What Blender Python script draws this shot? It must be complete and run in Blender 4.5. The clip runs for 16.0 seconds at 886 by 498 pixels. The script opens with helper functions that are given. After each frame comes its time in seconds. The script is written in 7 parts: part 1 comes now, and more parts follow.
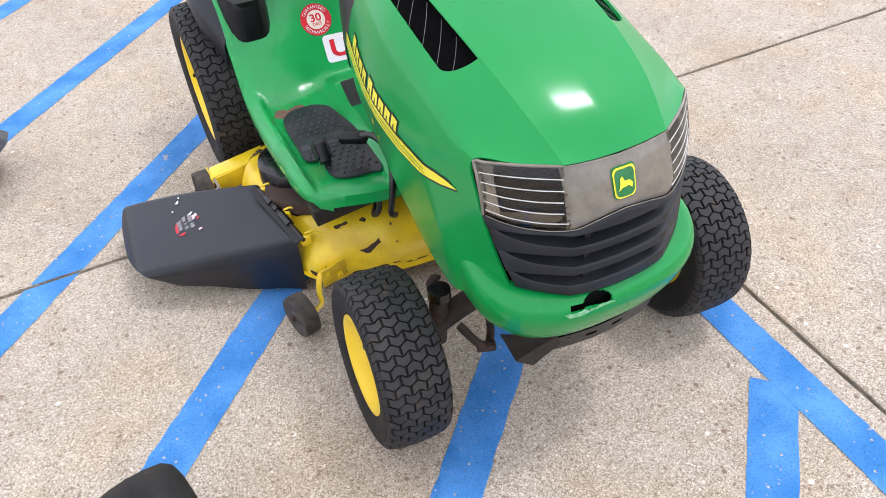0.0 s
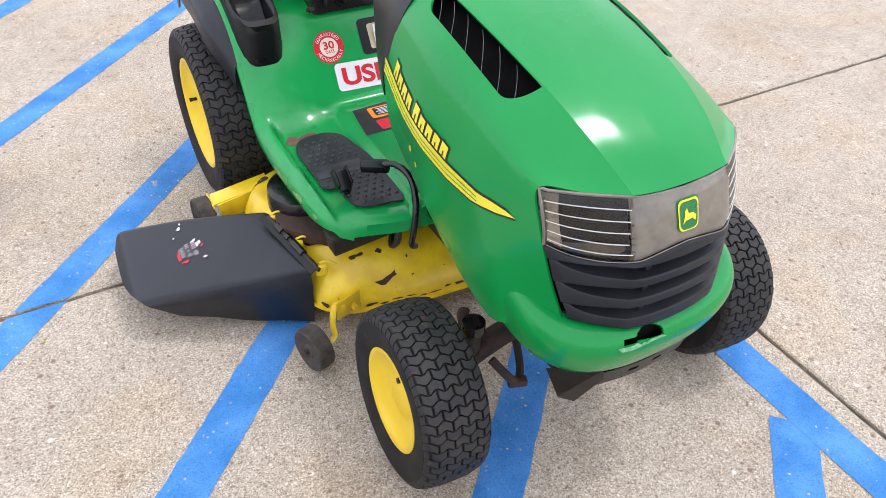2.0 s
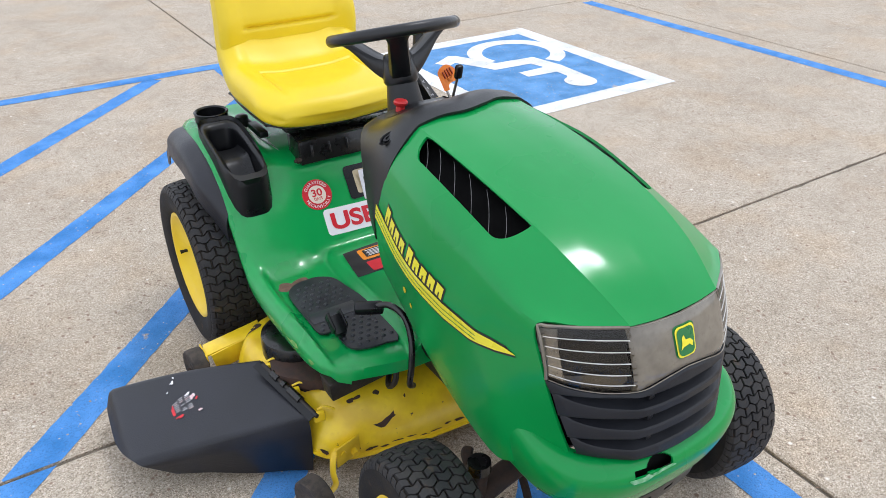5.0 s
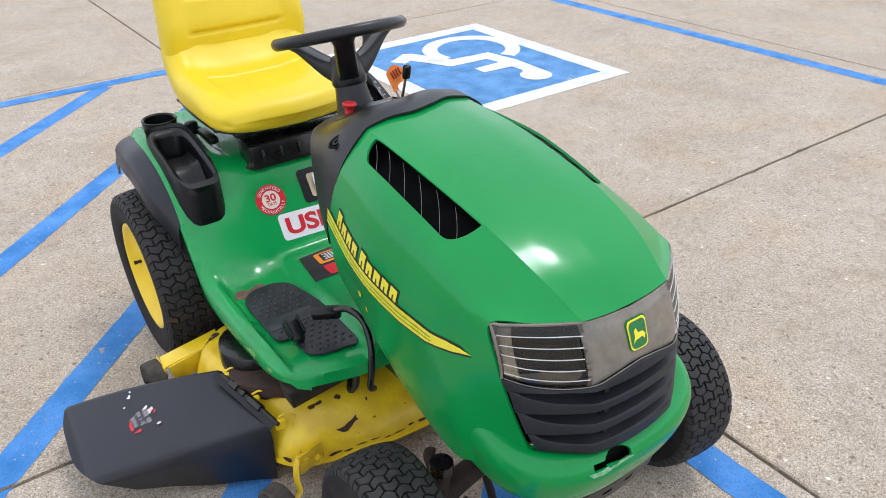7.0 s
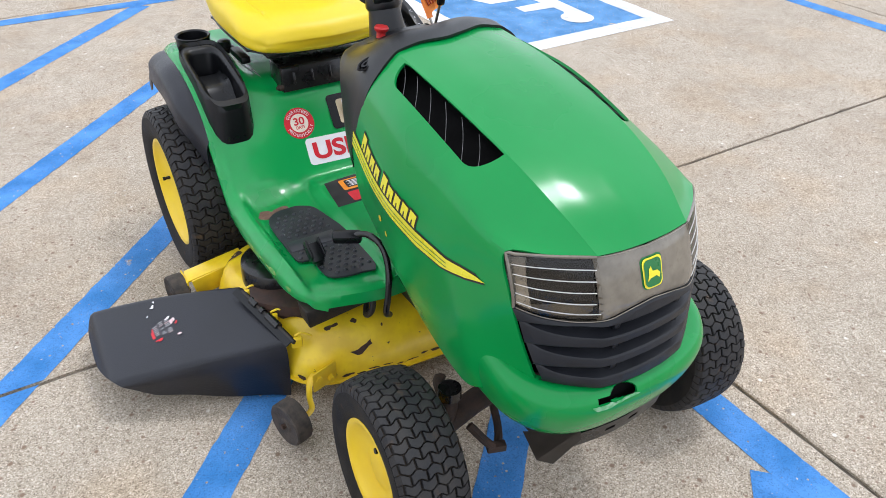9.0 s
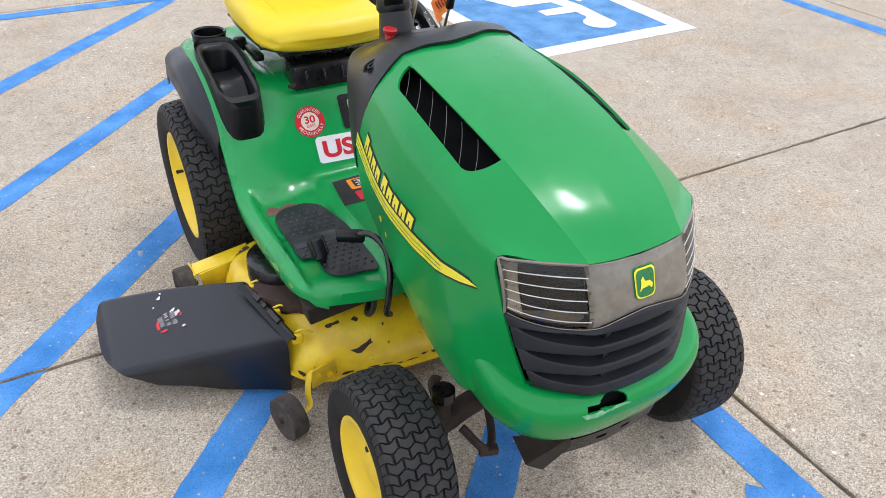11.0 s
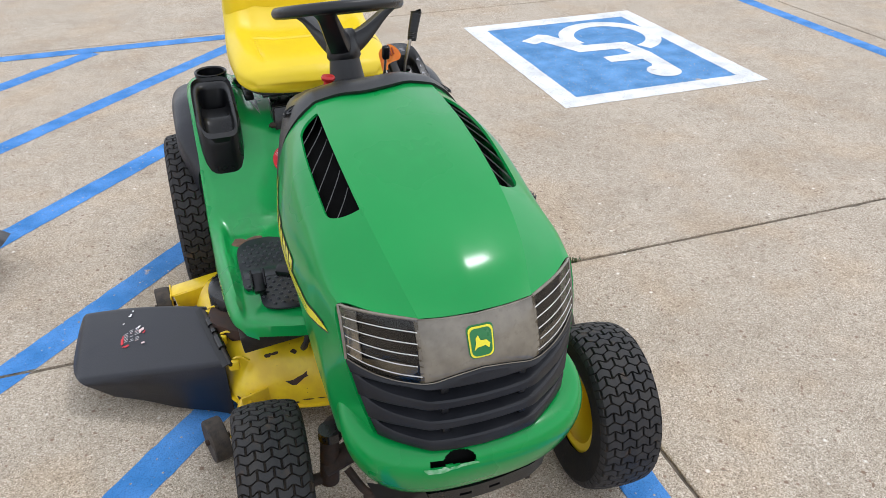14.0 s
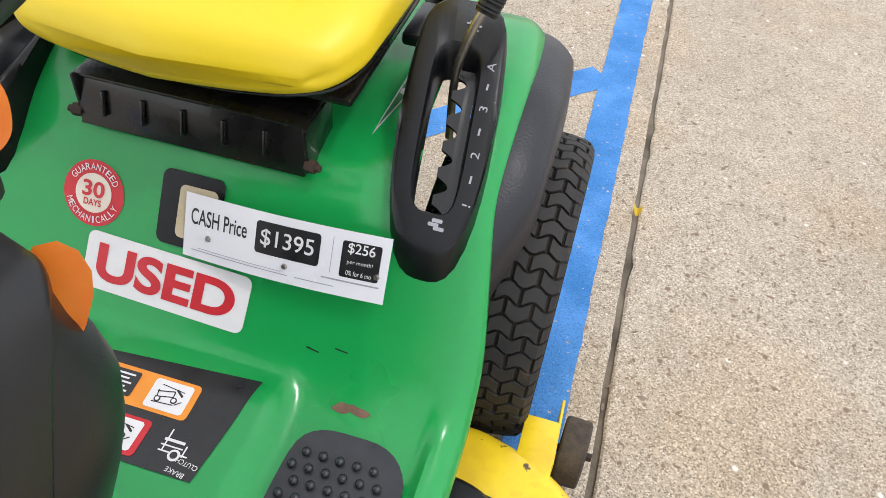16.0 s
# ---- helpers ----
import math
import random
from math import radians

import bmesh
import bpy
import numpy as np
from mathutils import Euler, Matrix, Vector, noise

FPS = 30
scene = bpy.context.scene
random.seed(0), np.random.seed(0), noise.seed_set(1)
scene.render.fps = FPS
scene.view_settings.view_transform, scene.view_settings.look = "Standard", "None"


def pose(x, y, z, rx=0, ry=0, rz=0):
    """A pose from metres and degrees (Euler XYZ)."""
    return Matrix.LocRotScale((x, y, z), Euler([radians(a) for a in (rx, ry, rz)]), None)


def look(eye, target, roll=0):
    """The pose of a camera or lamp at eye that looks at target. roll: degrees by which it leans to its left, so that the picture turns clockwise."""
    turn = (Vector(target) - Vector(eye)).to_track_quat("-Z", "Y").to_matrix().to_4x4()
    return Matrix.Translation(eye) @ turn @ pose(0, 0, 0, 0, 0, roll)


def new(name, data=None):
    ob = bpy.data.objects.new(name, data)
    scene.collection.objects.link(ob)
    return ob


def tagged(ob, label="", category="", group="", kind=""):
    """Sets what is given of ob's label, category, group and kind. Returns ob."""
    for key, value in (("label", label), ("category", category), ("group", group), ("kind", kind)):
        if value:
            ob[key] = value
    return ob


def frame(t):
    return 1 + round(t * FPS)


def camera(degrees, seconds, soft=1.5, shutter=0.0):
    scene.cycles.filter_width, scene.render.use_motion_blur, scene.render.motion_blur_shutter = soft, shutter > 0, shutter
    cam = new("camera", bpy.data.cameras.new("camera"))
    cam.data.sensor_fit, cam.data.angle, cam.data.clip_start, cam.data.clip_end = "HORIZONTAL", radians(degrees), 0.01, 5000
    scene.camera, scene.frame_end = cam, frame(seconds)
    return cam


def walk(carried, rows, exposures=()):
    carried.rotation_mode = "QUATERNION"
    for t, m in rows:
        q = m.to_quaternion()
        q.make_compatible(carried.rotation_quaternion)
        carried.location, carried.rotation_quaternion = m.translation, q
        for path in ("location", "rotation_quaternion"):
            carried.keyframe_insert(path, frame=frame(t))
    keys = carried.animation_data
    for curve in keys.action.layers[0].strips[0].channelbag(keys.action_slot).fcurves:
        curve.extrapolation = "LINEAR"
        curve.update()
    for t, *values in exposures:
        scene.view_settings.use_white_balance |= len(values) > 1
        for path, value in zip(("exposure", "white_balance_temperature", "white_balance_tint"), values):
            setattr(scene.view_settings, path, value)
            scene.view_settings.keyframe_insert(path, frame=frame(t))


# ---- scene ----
cam = camera(60.0, 16.0, soft=0.6)
PATH = [
    (0, (-0.726, -1.104, 1.579), (-0.128, 0.237, 0.221), -3.4),
    (0.5, (-0.778, -1.078, 1.575), (-0.148, 0.246, 0.214), -3.0),
    (1, (-0.797, -1.063, 1.58), (-0.158, 0.256, 0.219), -2.7),
    (1.5, (-0.833, -1.044, 1.564), (-0.157, 0.265, 0.212), -1.4),
    (2, (-0.916, -0.988, 1.536), (-0.135, 0.338, 0.259), 2.1),
    (2.5, (-0.979, -0.939, 1.531), (-0.17, 0.449, 0.34), 2.5),
    (3, (-0.998, -0.937, 1.533), (-0.189, 0.53, 0.44), 1.6),
    (3.5, (-0.99, -0.945, 1.549), (-0.171, 0.554, 0.51), 0.9),
    (4, (-0.969, -0.956, 1.564), (-0.122, 0.545, 0.549), 0.1),
    (6.5, (-0.918, -0.985, 1.572), (0.054, 0.439, 0.559), -1.3),
    (7, (-0.909, -0.982, 1.575), (0.071, 0.434, 0.557), -1.6),
    (7.5, (-0.897, -0.975, 1.576), (0.091, 0.432, 0.554), -2.0),
    (8, (-0.889, -0.983, 1.575), (0.098, 0.412, 0.536), -1.9),
    (8.5, (-0.891, -0.992, 1.57), (0.039, 0.4, 0.476), -0.7),
    (9, (-0.908, -1.012, 1.548), (-0.032, 0.381, 0.411), 0.8),
    (9.2, (-0.906, -1.014, 1.545), (-0.046, 0.38, 0.397), 1.2),
    (11.3, (-0.844, -1.059, 1.567), (-0.033, 0.378, 0.438), 1.8),
    (11.5, (-0.796, -1.08, 1.575), (-0.009, 0.385, 0.464), 1.5),
    (12, (-0.656, -1.16, 1.592), (0.063, 0.371, 0.526), 0.7),
    (12.5, (-0.561, -1.222, 1.58), (0.085, 0.353, 0.532), 0.3),
    (13, (-0.531, -1.257, 1.588), (0.052, 0.34, 0.535), 0.3),
    (13.5, (-0.52, -1.276, 1.598), (0.029, 0.329, 0.54), 0.0),
    (14, (-0.405, -1.257, 1.601), (0.14, 0.345, 0.535), -0.4),
    (14.5, (-0.193, -1.018, 1.576), (0.371, 0.546, 0.465), -0.5),
    (15, (0.110, -0.610, 1.541), (0.542, 0.951, 0.370), 1.1),
    (15.1, (0.193, -0.534, 1.518), (0.554, 1.038, 0.336), 1.5),
    (15.2, (0.278, -0.448, 1.504), (0.558, 1.121, 0.296), 2.3),
    (15.4, (0.409, -0.269, 1.466), (0.528, 1.291, 0.221), 4.0),
    (15.5, (0.448, -0.182, 1.461), (0.486, 1.362, 0.190), 4.8),
    (15.8, (0.505, 0.130, 1.382), (0.316, 1.594, 0.032), 6.1),
    (16, (0.496, 0.349, 1.270), (0.189, 1.742, -0.131), 5.6),
]
walk(cam, [(t, look(eye, target, roll)) for t, eye, target, roll in PATH], [(0, 1.09, 6040, 15), (3.0, 1.01, 6050, 14), (4.0, 0.76, 6020, 11), (7, 0.72, 5970, 12), (9, 0.83, 6020, 11), (11.4, 0.81, 6030, 12), (12.5, 0.62, 6080, 10), (13.5, 0.64, 6100, 11), (14.5, 0.58, 6100, 11), (15.0, 0.32, 6090, 14), (15.3, 0.38, 6110, 14), (16, 0.82, 6380, 11)])

# ---- light ----
SUN = Vector((0.40, -0.01, 0.91)).normalized()
world = bpy.data.worlds.new("world")
scene.world = world
world.use_nodes = True
wn = world.node_tree.nodes
sky = wn.new("ShaderNodeTexSky")
sky.sky_type = "NISHITA"
sky.sun_disc = False
sky.sun_elevation = math.asin(SUN.z)
sky.sun_rotation = math.atan2(SUN.x, SUN.y)
sky.air_density, sky.dust_density, sky.ozone_density = 1.0, 2.0, 1.0
wn["Background"].inputs["Strength"].default_value = 0.15
# thin bright overcast in front of the clear sky
veil = wn.new("ShaderNodeMix")
veil.data_type = "RGBA"
veil.inputs[0].default_value = 0.85
cloud = wn.new("ShaderNodeMapRange")
cloud.inputs["From Min"].default_value, cloud.inputs["From Max"].default_value = 0.0, 1.0
cloud.inputs["To Min"].default_value, cloud.inputs["To Max"].default_value = 5.7, 5.5
place, axes = wn.new("ShaderNodeTexCoord"), wn.new("ShaderNodeSeparateXYZ")
world.node_tree.links.new(place.outputs["Generated"], axes.inputs[0])
world.node_tree.links.new(axes.outputs["Z"], cloud.inputs["Value"])
world.node_tree.links.new(cloud.outputs["Result"], veil.inputs[7])
world.node_tree.links.new(sky.outputs[0], veil.inputs[6])
world.node_tree.links.new(veil.outputs[2], wn["Background"].inputs["Color"])
sun = new("sun", bpy.data.lights.new("sun", "SUN"))
sun.data.energy, sun.data.angle, sun.data.color = 0.52, radians(7), (1.0, 0.97, 0.93)
sun.matrix_world = look(SUN * 20, (0, 0, 0))


# ---- materials ----
def surface(name, c1, c2=None, size=0.05, rough=0.5, vary=0.08, metal=0.0, bump=0.0, grain=0.004, coat=0.0, spec=0.5, spots=None, spot_size=0.02, spot_at=0.7, spot_soft=0.03, wave=0.0, haze=0.07):
    """Two colours mixed at a coarse and a fine scale (size, grain: metres), uneven gloss, fine relief and, if wanted, spots of a third colour."""
    m = bpy.data.materials.new(name)
    m.use_nodes = True
    n, l = m.node_tree.nodes, m.node_tree.links
    b = n["Principled BSDF"]
    co = n.new("ShaderNodeTexCoord")

    def noise_at(metres, detail=4.0):
        t = n.new("ShaderNodeTexNoise")
        t.inputs["Scale"].default_value = 1.0 / metres
        t.inputs["Detail"].default_value = detail
        l.new(co.outputs["Object"], t.inputs["Vector"])
        return t.outputs["Fac"]

    def ramp(src, lo, hi):
        r = n.new("ShaderNodeMapRange")
        r.inputs["From Min"].default_value, r.inputs["From Max"].default_value = lo, hi
        l.new(src, r.inputs["Value"])
        return r.outputs["Result"]

    def mix(fac, a, c):
        x = n.new("ShaderNodeMix")
        x.data_type = "RGBA"
        l.new(fac, x.inputs[0])
        for sock, val in ((x.inputs[6], a), (x.inputs[7], c)):
            if isinstance(val, tuple):
                sock.default_value = (*val, 1)
            else:
                l.new(val, sock)
        return x.outputs[2]

    c2 = c2 or tuple(v * 0.8 for v in c1)
    coarse, fine = noise_at(size), noise_at(grain)
    col = mix(ramp(coarse, 0.35, 0.65), c1, c2)
    col = mix(ramp(fine, 0.55, 0.9), col, c2)
    rg = ramp(coarse, 0.3, 0.7)
    k = n.new("ShaderNodeMapRange")
    k.inputs["To Min"].default_value, k.inputs["To Max"].default_value = max(0.02, rough - vary), rough + vary
    l.new(rg, k.inputs["Value"])
    rough_out = k.outputs["Result"]
    if spots:
        s = noise_at(spot_size, 6.0)
        f = ramp(s, spot_at, spot_at + spot_soft)
        col = mix(f, col, spots)
    l.new(col, b.inputs["Base Color"])
    l.new(rough_out, b.inputs["Roughness"])
    b.inputs["Metallic"].default_value = metal
    b.inputs["Coat Weight"].default_value = coat
    b.inputs["Specular IOR Level"].default_value = spec
    b.inputs["Coat Roughness"].default_value = haze
    for height, depth in ((fine, bump), (noise_at(0.16, 2.0), wave)):
        if depth:
            bp = n.new("ShaderNodeBump")
            bp.inputs["Strength"].default_value = 1.0
            bp.inputs["Distance"].default_value = depth
            l.new(height, bp.inputs["Height"])
            l.new(bp.outputs["Normal"], b.inputs["Normal"])
            if coat:
                l.new(bp.outputs["Normal"], b.inputs["Coat Normal"])
    return m


def concrete(name, worn_paint=None, wear=0.60):
    """Weathered exposed-aggregate concrete; with worn_paint, a coat of that paint that has lifted off in specks and patches."""
    m = bpy.data.materials.new(name)
    m.use_nodes = True
    n, l = m.node_tree.nodes, m.node_tree.links
    b = n["Principled BSDF"]
    geo = n.new("ShaderNodeNewGeometry")
    pos = geo.outputs["Position"]

    def noise_at(metres, detail=5.0):
        t = n.new("ShaderNodeTexNoise")
        t.inputs["Scale"].default_value = 1.0 / metres
        t.inputs["Detail"].default_value = detail
        l.new(pos, t.inputs["Vector"])
        return t.outputs["Fac"]

    def cells(metres, out="Color"):
        t = n.new("ShaderNodeTexVoronoi")
        t.inputs["Scale"].default_value = 1.0 / metres
        l.new(pos, t.inputs["Vector"])
        return t.outputs[out]

    def ramp(src, stops):
        r = n.new("ShaderNodeValToRGB")
        e = r.color_ramp.elements
        while len(e) < len(stops):
            e.new(0.5)
        for el, (p, c) in zip(e, stops):
            el.position, el.color = p, (*c, 1)
        l.new(src, r.inputs["Fac"])
        return r.outputs["Color"]

    def blend(kind, fac, a, c):
        x = n.new("ShaderNodeMix")
        x.data_type, x.blend_type = "RGBA", kind
        for sock, val in ((x.inputs[0], fac), (x.inputs[6], a), (x.inputs[7], c)):
            if isinstance(val, tuple):
                sock.default_value = (*val, 1)
            elif isinstance(val, float):
                sock.default_value = val
            else:
                l.new(val, sock)
        return x.outputs[2]

    sep = n.new("ShaderNodeSeparateColor")
    l.new(cells(0.0030), sep.inputs[0])
    grit = ramp(sep.outputs[0], [(0.0, (0.165, 0.128, 0.090)), (0.18, (0.315, 0.262, 0.200)), (0.50, (0.442, 0.377, 0.298)), (0.80, (0.530, 0.462, 0.374)), (1.0, (0.74, 0.66, 0.555))])
    sep2 = n.new("ShaderNodeSeparateColor")
    l.new(cells(0.017), sep2.inputs[0])
    pebble = ramp(sep2.outputs[1], [(0.0, (0.24, 0.19, 0.14)), (0.06, (0.43, 0.38, 0.31)), (0.94, (0.45, 0.395, 0.32)), (1.0, (0.74, 0.71, 0.64))])
    base = blend("MIX", 0.15, grit, pebble)
    stain = ramp(noise_at(0.55), [(0.30, (0.90, 0.89, 0.88)), (0.50, (1.0, 1.0, 1.0)), (0.70, (1.06, 1.06, 1.06))])
    base = blend("MULTIPLY", 1.0, base, stain)
    warm = ramp(noise_at(0.38, 4.0), [(0.36, (1.01, 0.955, 0.89)), (0.50, (1.0, 0.99, 0.98)), (0.68, (1.015, 1.02, 1.02))])
    base = blend("MULTIPLY", 1.0, base, warm)
    blotch = ramp(noise_at(0.09), [(0.33, (0.90, 0.885, 0.865)), (0.52, (1.0, 1.0, 1.0)), (0.72, (1.04, 1.04, 1.04))])
    base = blend("MULTIPLY", 0.8, base, blotch)
    chips = ramp(noise_at(0.035, 2.0), [(0.0, (0, 0, 0)), (0.715, (0, 0, 0)), (0.75, (1, 1, 1))])
    base = blend("MIX", chips, base, (0.26, 0.215, 0.165))
    # dark pits and pale grains scattered over the surface
    def dots(metres, size, keep, seed):
        t = n.new("ShaderNodeTexVoronoi")
        t.inputs["Scale"].default_value = 1.0 / metres
        mp = n.new("ShaderNodeMapping")
        mp.inputs["Location"].default_value = (seed, seed * 2.0, 0)
        l.new(pos, mp.inputs["Vector"])
        l.new(mp.outputs[0], t.inputs["Vector"])
        near = ramp(t.outputs["Distance"], [(0.0, (1, 1, 1)), (size, (1, 1, 1)), (size + 0.06, (0, 0, 0))])
        sp = n.new("ShaderNodeSeparateColor")
        l.new(t.outputs["Color"], sp.inputs[0])
        some = ramp(sp.outputs[2], [(0.0, (1, 1, 1)), (keep, (1, 1, 1)), (keep + 0.01, (0, 0, 0))])
        return blend("MULTIPLY", 1.0, near, some)
    base = blend("MIX", dots(0.015, 0.11, 0.09, 3.1), base, (0.21, 0.155, 0.110))
    base = blend("MIX", dots(0.032, 0.11, 0.20, 7.7), base, (0.27, 0.19, 0.14))
    base = blend("MIX", dots(0.058, 0.080, 0.30, 11.3), base, (0.23, 0.160, 0.115))
    base = blend("MIX", dots(0.074, 0.048, 0.12, 13.7), base, (0.78, 0.74, 0.67))
    base = blend("MIX", dots(0.032, 0.075, 0.20, 5.3), base, (0.70, 0.63, 0.54))
    height = noise_at(0.0045, 3.0)
    if worn_paint:
        pale = tuple(min(1.0, v * 1.3 + 0.045) for v in worn_paint)
        coat = blend("MIX", ramp(noise_at(0.14, 6.0), [(0.36, (0, 0, 0)), (0.66, (1, 1, 1))]), worn_paint, pale)
        grain_dark = ramp(sep.outputs[0], [(0.0, (0.72, 0.72, 0.72)), (0.3, (1.0, 1.0, 1.0)), (1.0, (1.06, 1.06, 1.06))])
        coat = blend("MULTIPLY", 1.0, coat, grain_dark)
        speck = ramp(noise_at(0.011, 3.0), [(0.0, (0, 0, 0)), (wear + 0.06, (0, 0, 0)), (wear + 0.10, (1, 1, 1))])
        patch = ramp(noise_at(0.16, 6.0), [(0.0, (0, 0, 0)), (wear + 0.08, (0, 0, 0)), (wear + 0.12, (1, 1, 1))])
        bare = blend("LIGHTEN", 1.0, speck, patch)
        bare = blend("LIGHTEN", 1.0, bare, dots(0.028, 0.085, 0.40 if wear < 0.625 else 0.10, 9.1))
        bare = blend("LIGHTEN", 1.0, bare, dots(0.017, 0.07, 0.22 if wear < 0.625 else 0.06, 2.6))
        base = blend("MIX", bare, coat, base)
    l.new(base, b.inputs["Base Color"])
    b.inputs["Roughness"].default_value = 0.72 if worn_paint else 0.86
    b.inputs["Specular IOR Level"].default_value = 0.3
    bp = n.new("ShaderNodeBump")
    bp.inputs["Distance"].default_value = 0.0026
    l.new(height, bp.inputs["Height"])
    l.new(bp.outputs["Normal"], b.inputs["Normal"])
    return m


CONCRETE = concrete("exposed_aggregate_concrete")
BLUE = concrete("blue_pavement_paint", (0.034, 0.182, 0.48), 0.63)
BLUE2 = concrete("faded_blue_pavement_paint", (0.062, 0.205, 0.43), 0.61)
WHITE = concrete("white_pavement_paint", (0.62, 0.63, 0.63), 0.62)
JOINT = surface("joint_dirt", (0.25, 0.21, 0.165), (0.09, 0.075, 0.058), size=0.12, rough=0.95, bump=0.002, grain=0.006)
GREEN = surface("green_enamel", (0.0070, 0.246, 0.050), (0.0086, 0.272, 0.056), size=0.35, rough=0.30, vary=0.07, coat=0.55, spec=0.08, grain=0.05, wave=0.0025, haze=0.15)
# the hood's green painted brighter for the fender, standing in for missing light
GREENLIT = surface("green_enamel_lit", (0.0170, 0.570, 0.130), (0.0190, 0.600, 0.140), size=0.30, rough=0.30, vary=0.05, coat=1.0, spec=0.60, grain=0.05, wave=0.003, haze=0.13)
YELLOW = surface("yellow_enamel", (0.90, 0.64, 0.012), (0.74, 0.48, 0.013), size=0.07, rough=0.36, vary=0.08, coat=0.15, grain=0.02, spots=(0.075, 0.035, 0.018), spot_size=0.022, spot_at=0.70)
RIMYEL = surface("yellow_wheel_enamel", (0.88, 0.62, 0.012), (0.84, 0.57, 0.012), size=0.08, rough=0.38, coat=0.15, grain=0.02)
VINYL = surface("yellow_vinyl", (0.80, 0.60, 0.012), (0.76, 0.56, 0.012), size=0.15, rough=0.40, vary=0.05, bump=0.00008, grain=0.0022)
RUBBER = surface("tyre_rubber", (0.009, 0.009, 0.010), (0.030, 0.026, 0.022), size=0.06, rough=0.75, spec=0.25, bump=0.0007, grain=0.004, spots=(0.085, 0.050, 0.030), spot_size=0.035, spot_at=0.64, spot_soft=0.14)
TREAD = surface("scuffed_tread_rubber", (0.016, 0.016, 0.018), (0.034, 0.031, 0.029), size=0.05, rough=0.62, spec=0.35, bump=0.0006, grain=0.003, spots=(0.075, 0.048, 0.030), spot_size=0.03, spot_at=0.62, spot_soft=0.14)
DUSTGROOVE = surface("dusty_tread_groove", (0.024, 0.021, 0.018), (0.058, 0.047, 0.037), size=0.04, rough=0.9, spec=0.1, grain=0.006)
WORN = surface("worn_roller", (0.034, 0.029, 0.026), (0.078, 0.062, 0.050), size=0.02, rough=0.85, bump=0.0015, grain=0.006)
BLACK = surface("black_plastic", (0.0036, 0.0039, 0.0050), (0.0070, 0.0074, 0.0088), size=0.12, rough=0.31, spec=0.36, vary=0.07, bump=0.00025, grain=0.0015)
WHEELBLK = surface("polished_black_plastic", (0.0055, 0.0058, 0.0070), (0.0105, 0.0110, 0.0125), size=0.10, rough=0.33, spec=0.50, vary=0.07, bump=0.00025, grain=0.0015)
GREYBL = surface("weathered_black_plastic", (0.0070, 0.0077, 0.0120), (0.0140, 0.0150, 0.0220), size=0.10, rough=0.40, spec=0.50, vary=0.10, bump=0.0007, grain=0.004)
GRILLE = surface("dark_grille_plastic", (0.008, 0.0088, 0.012), (0.014, 0.015, 0.019), size=0.06, rough=0.42, spec=0.38, vary=0.08, bump=0.0003, grain=0.003)
DASH = surface("charcoal_dash_plastic", (0.0050, 0.0052, 0.0062), (0.0100, 0.0102, 0.0115), size=0.12, rough=0.36, spec=0.46, vary=0.05, bump=0.0002, grain=0.0012)
PAD = surface("footpad_rubber", (0.015, 0.0165, 0.022), (0.028, 0.030, 0.036), size=0.05, rough=0.34, spec=0.5, bump=0.0003, grain=0.002)
# near-black, hardly any gloss: shade of openings as colour; also engine and tank
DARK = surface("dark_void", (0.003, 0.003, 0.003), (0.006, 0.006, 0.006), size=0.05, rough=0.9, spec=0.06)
STEEL = surface("zinc_steel", (0.42, 0.40, 0.37), (0.30, 0.28, 0.25), size=0.02, rough=0.38, metal=1.0, grain=0.004)
RUSTY = surface("rusty_steel", (0.021, 0.014, 0.010), (0.052, 0.029, 0.019), size=0.025, rough=0.75, bump=0.001, grain=0.005)
OILY = surface("greasy_black_steel", (0.010, 0.009, 0.008), (0.032, 0.022, 0.016), size=0.03, rough=0.55, bump=0.001, grain=0.006)
RUSTDK = surface("bare_rusted_sheet", (0.030, 0.015, 0.011), (0.062, 0.031, 0.020), size=0.02, rough=0.75, bump=0.0006, grain=0.005)
PRIMER = surface("bare_brown_patch", (0.20, 0.115, 0.075), (0.13, 0.075, 0.05), size=0.012, rough=0.8, bump=0.0004, grain=0.004)
BLKPAINT = surface("glossy_black_paint", (0.0045, 0.0045, 0.005), (0.009, 0.0085, 0.008), size=0.05, rough=0.28, vary=0.08, coat=0.2)
LENS_GREY = surface("smoky_lens_bezel", (0.225, 0.198, 0.155), (0.140, 0.122, 0.095), size=0.055, rough=0.20, vary=0.08, coat=0.5, grain=0.008)
REFLECT = surface("lamp_reflector", (0.66, 0.64, 0.60), (0.42, 0.39, 0.34), size=0.03, rough=0.25, metal=0.7)
LAMPDK = surface("lamp_dark_interior", (0.006, 0.0055, 0.005), (0.022, 0.018, 0.015), size=0.03, rough=0.4)
BAR = surface("lamp_line", (0.74, 0.73, 0.70), (0.6, 0.58, 0.54), size=0.03, rough=0.35)
ORANGE = surface("orange_plastic", (0.92, 0.32, 0.035), (0.86, 0.27, 0.03), size=0.04, rough=0.38)
RED = surface("red_plastic", (0.62, 0.025, 0.025), (0.50, 0.02, 0.02), size=0.02, rough=0.4)
PALEPINK = surface("torn_pink_paper", (0.72, 0.42, 0.42), (0.74, 0.66, 0.66), size=0.006, rough=0.5)
STICKER = surface("white_sticker", (0.80, 0.79, 0.79), (0.74, 0.73, 0.74), size=0.05, rough=0.35)
CREAM = surface("cream_sticker", (0.80, 0.72, 0.60), (0.74, 0.64, 0.54), size=0.03, rough=0.35)
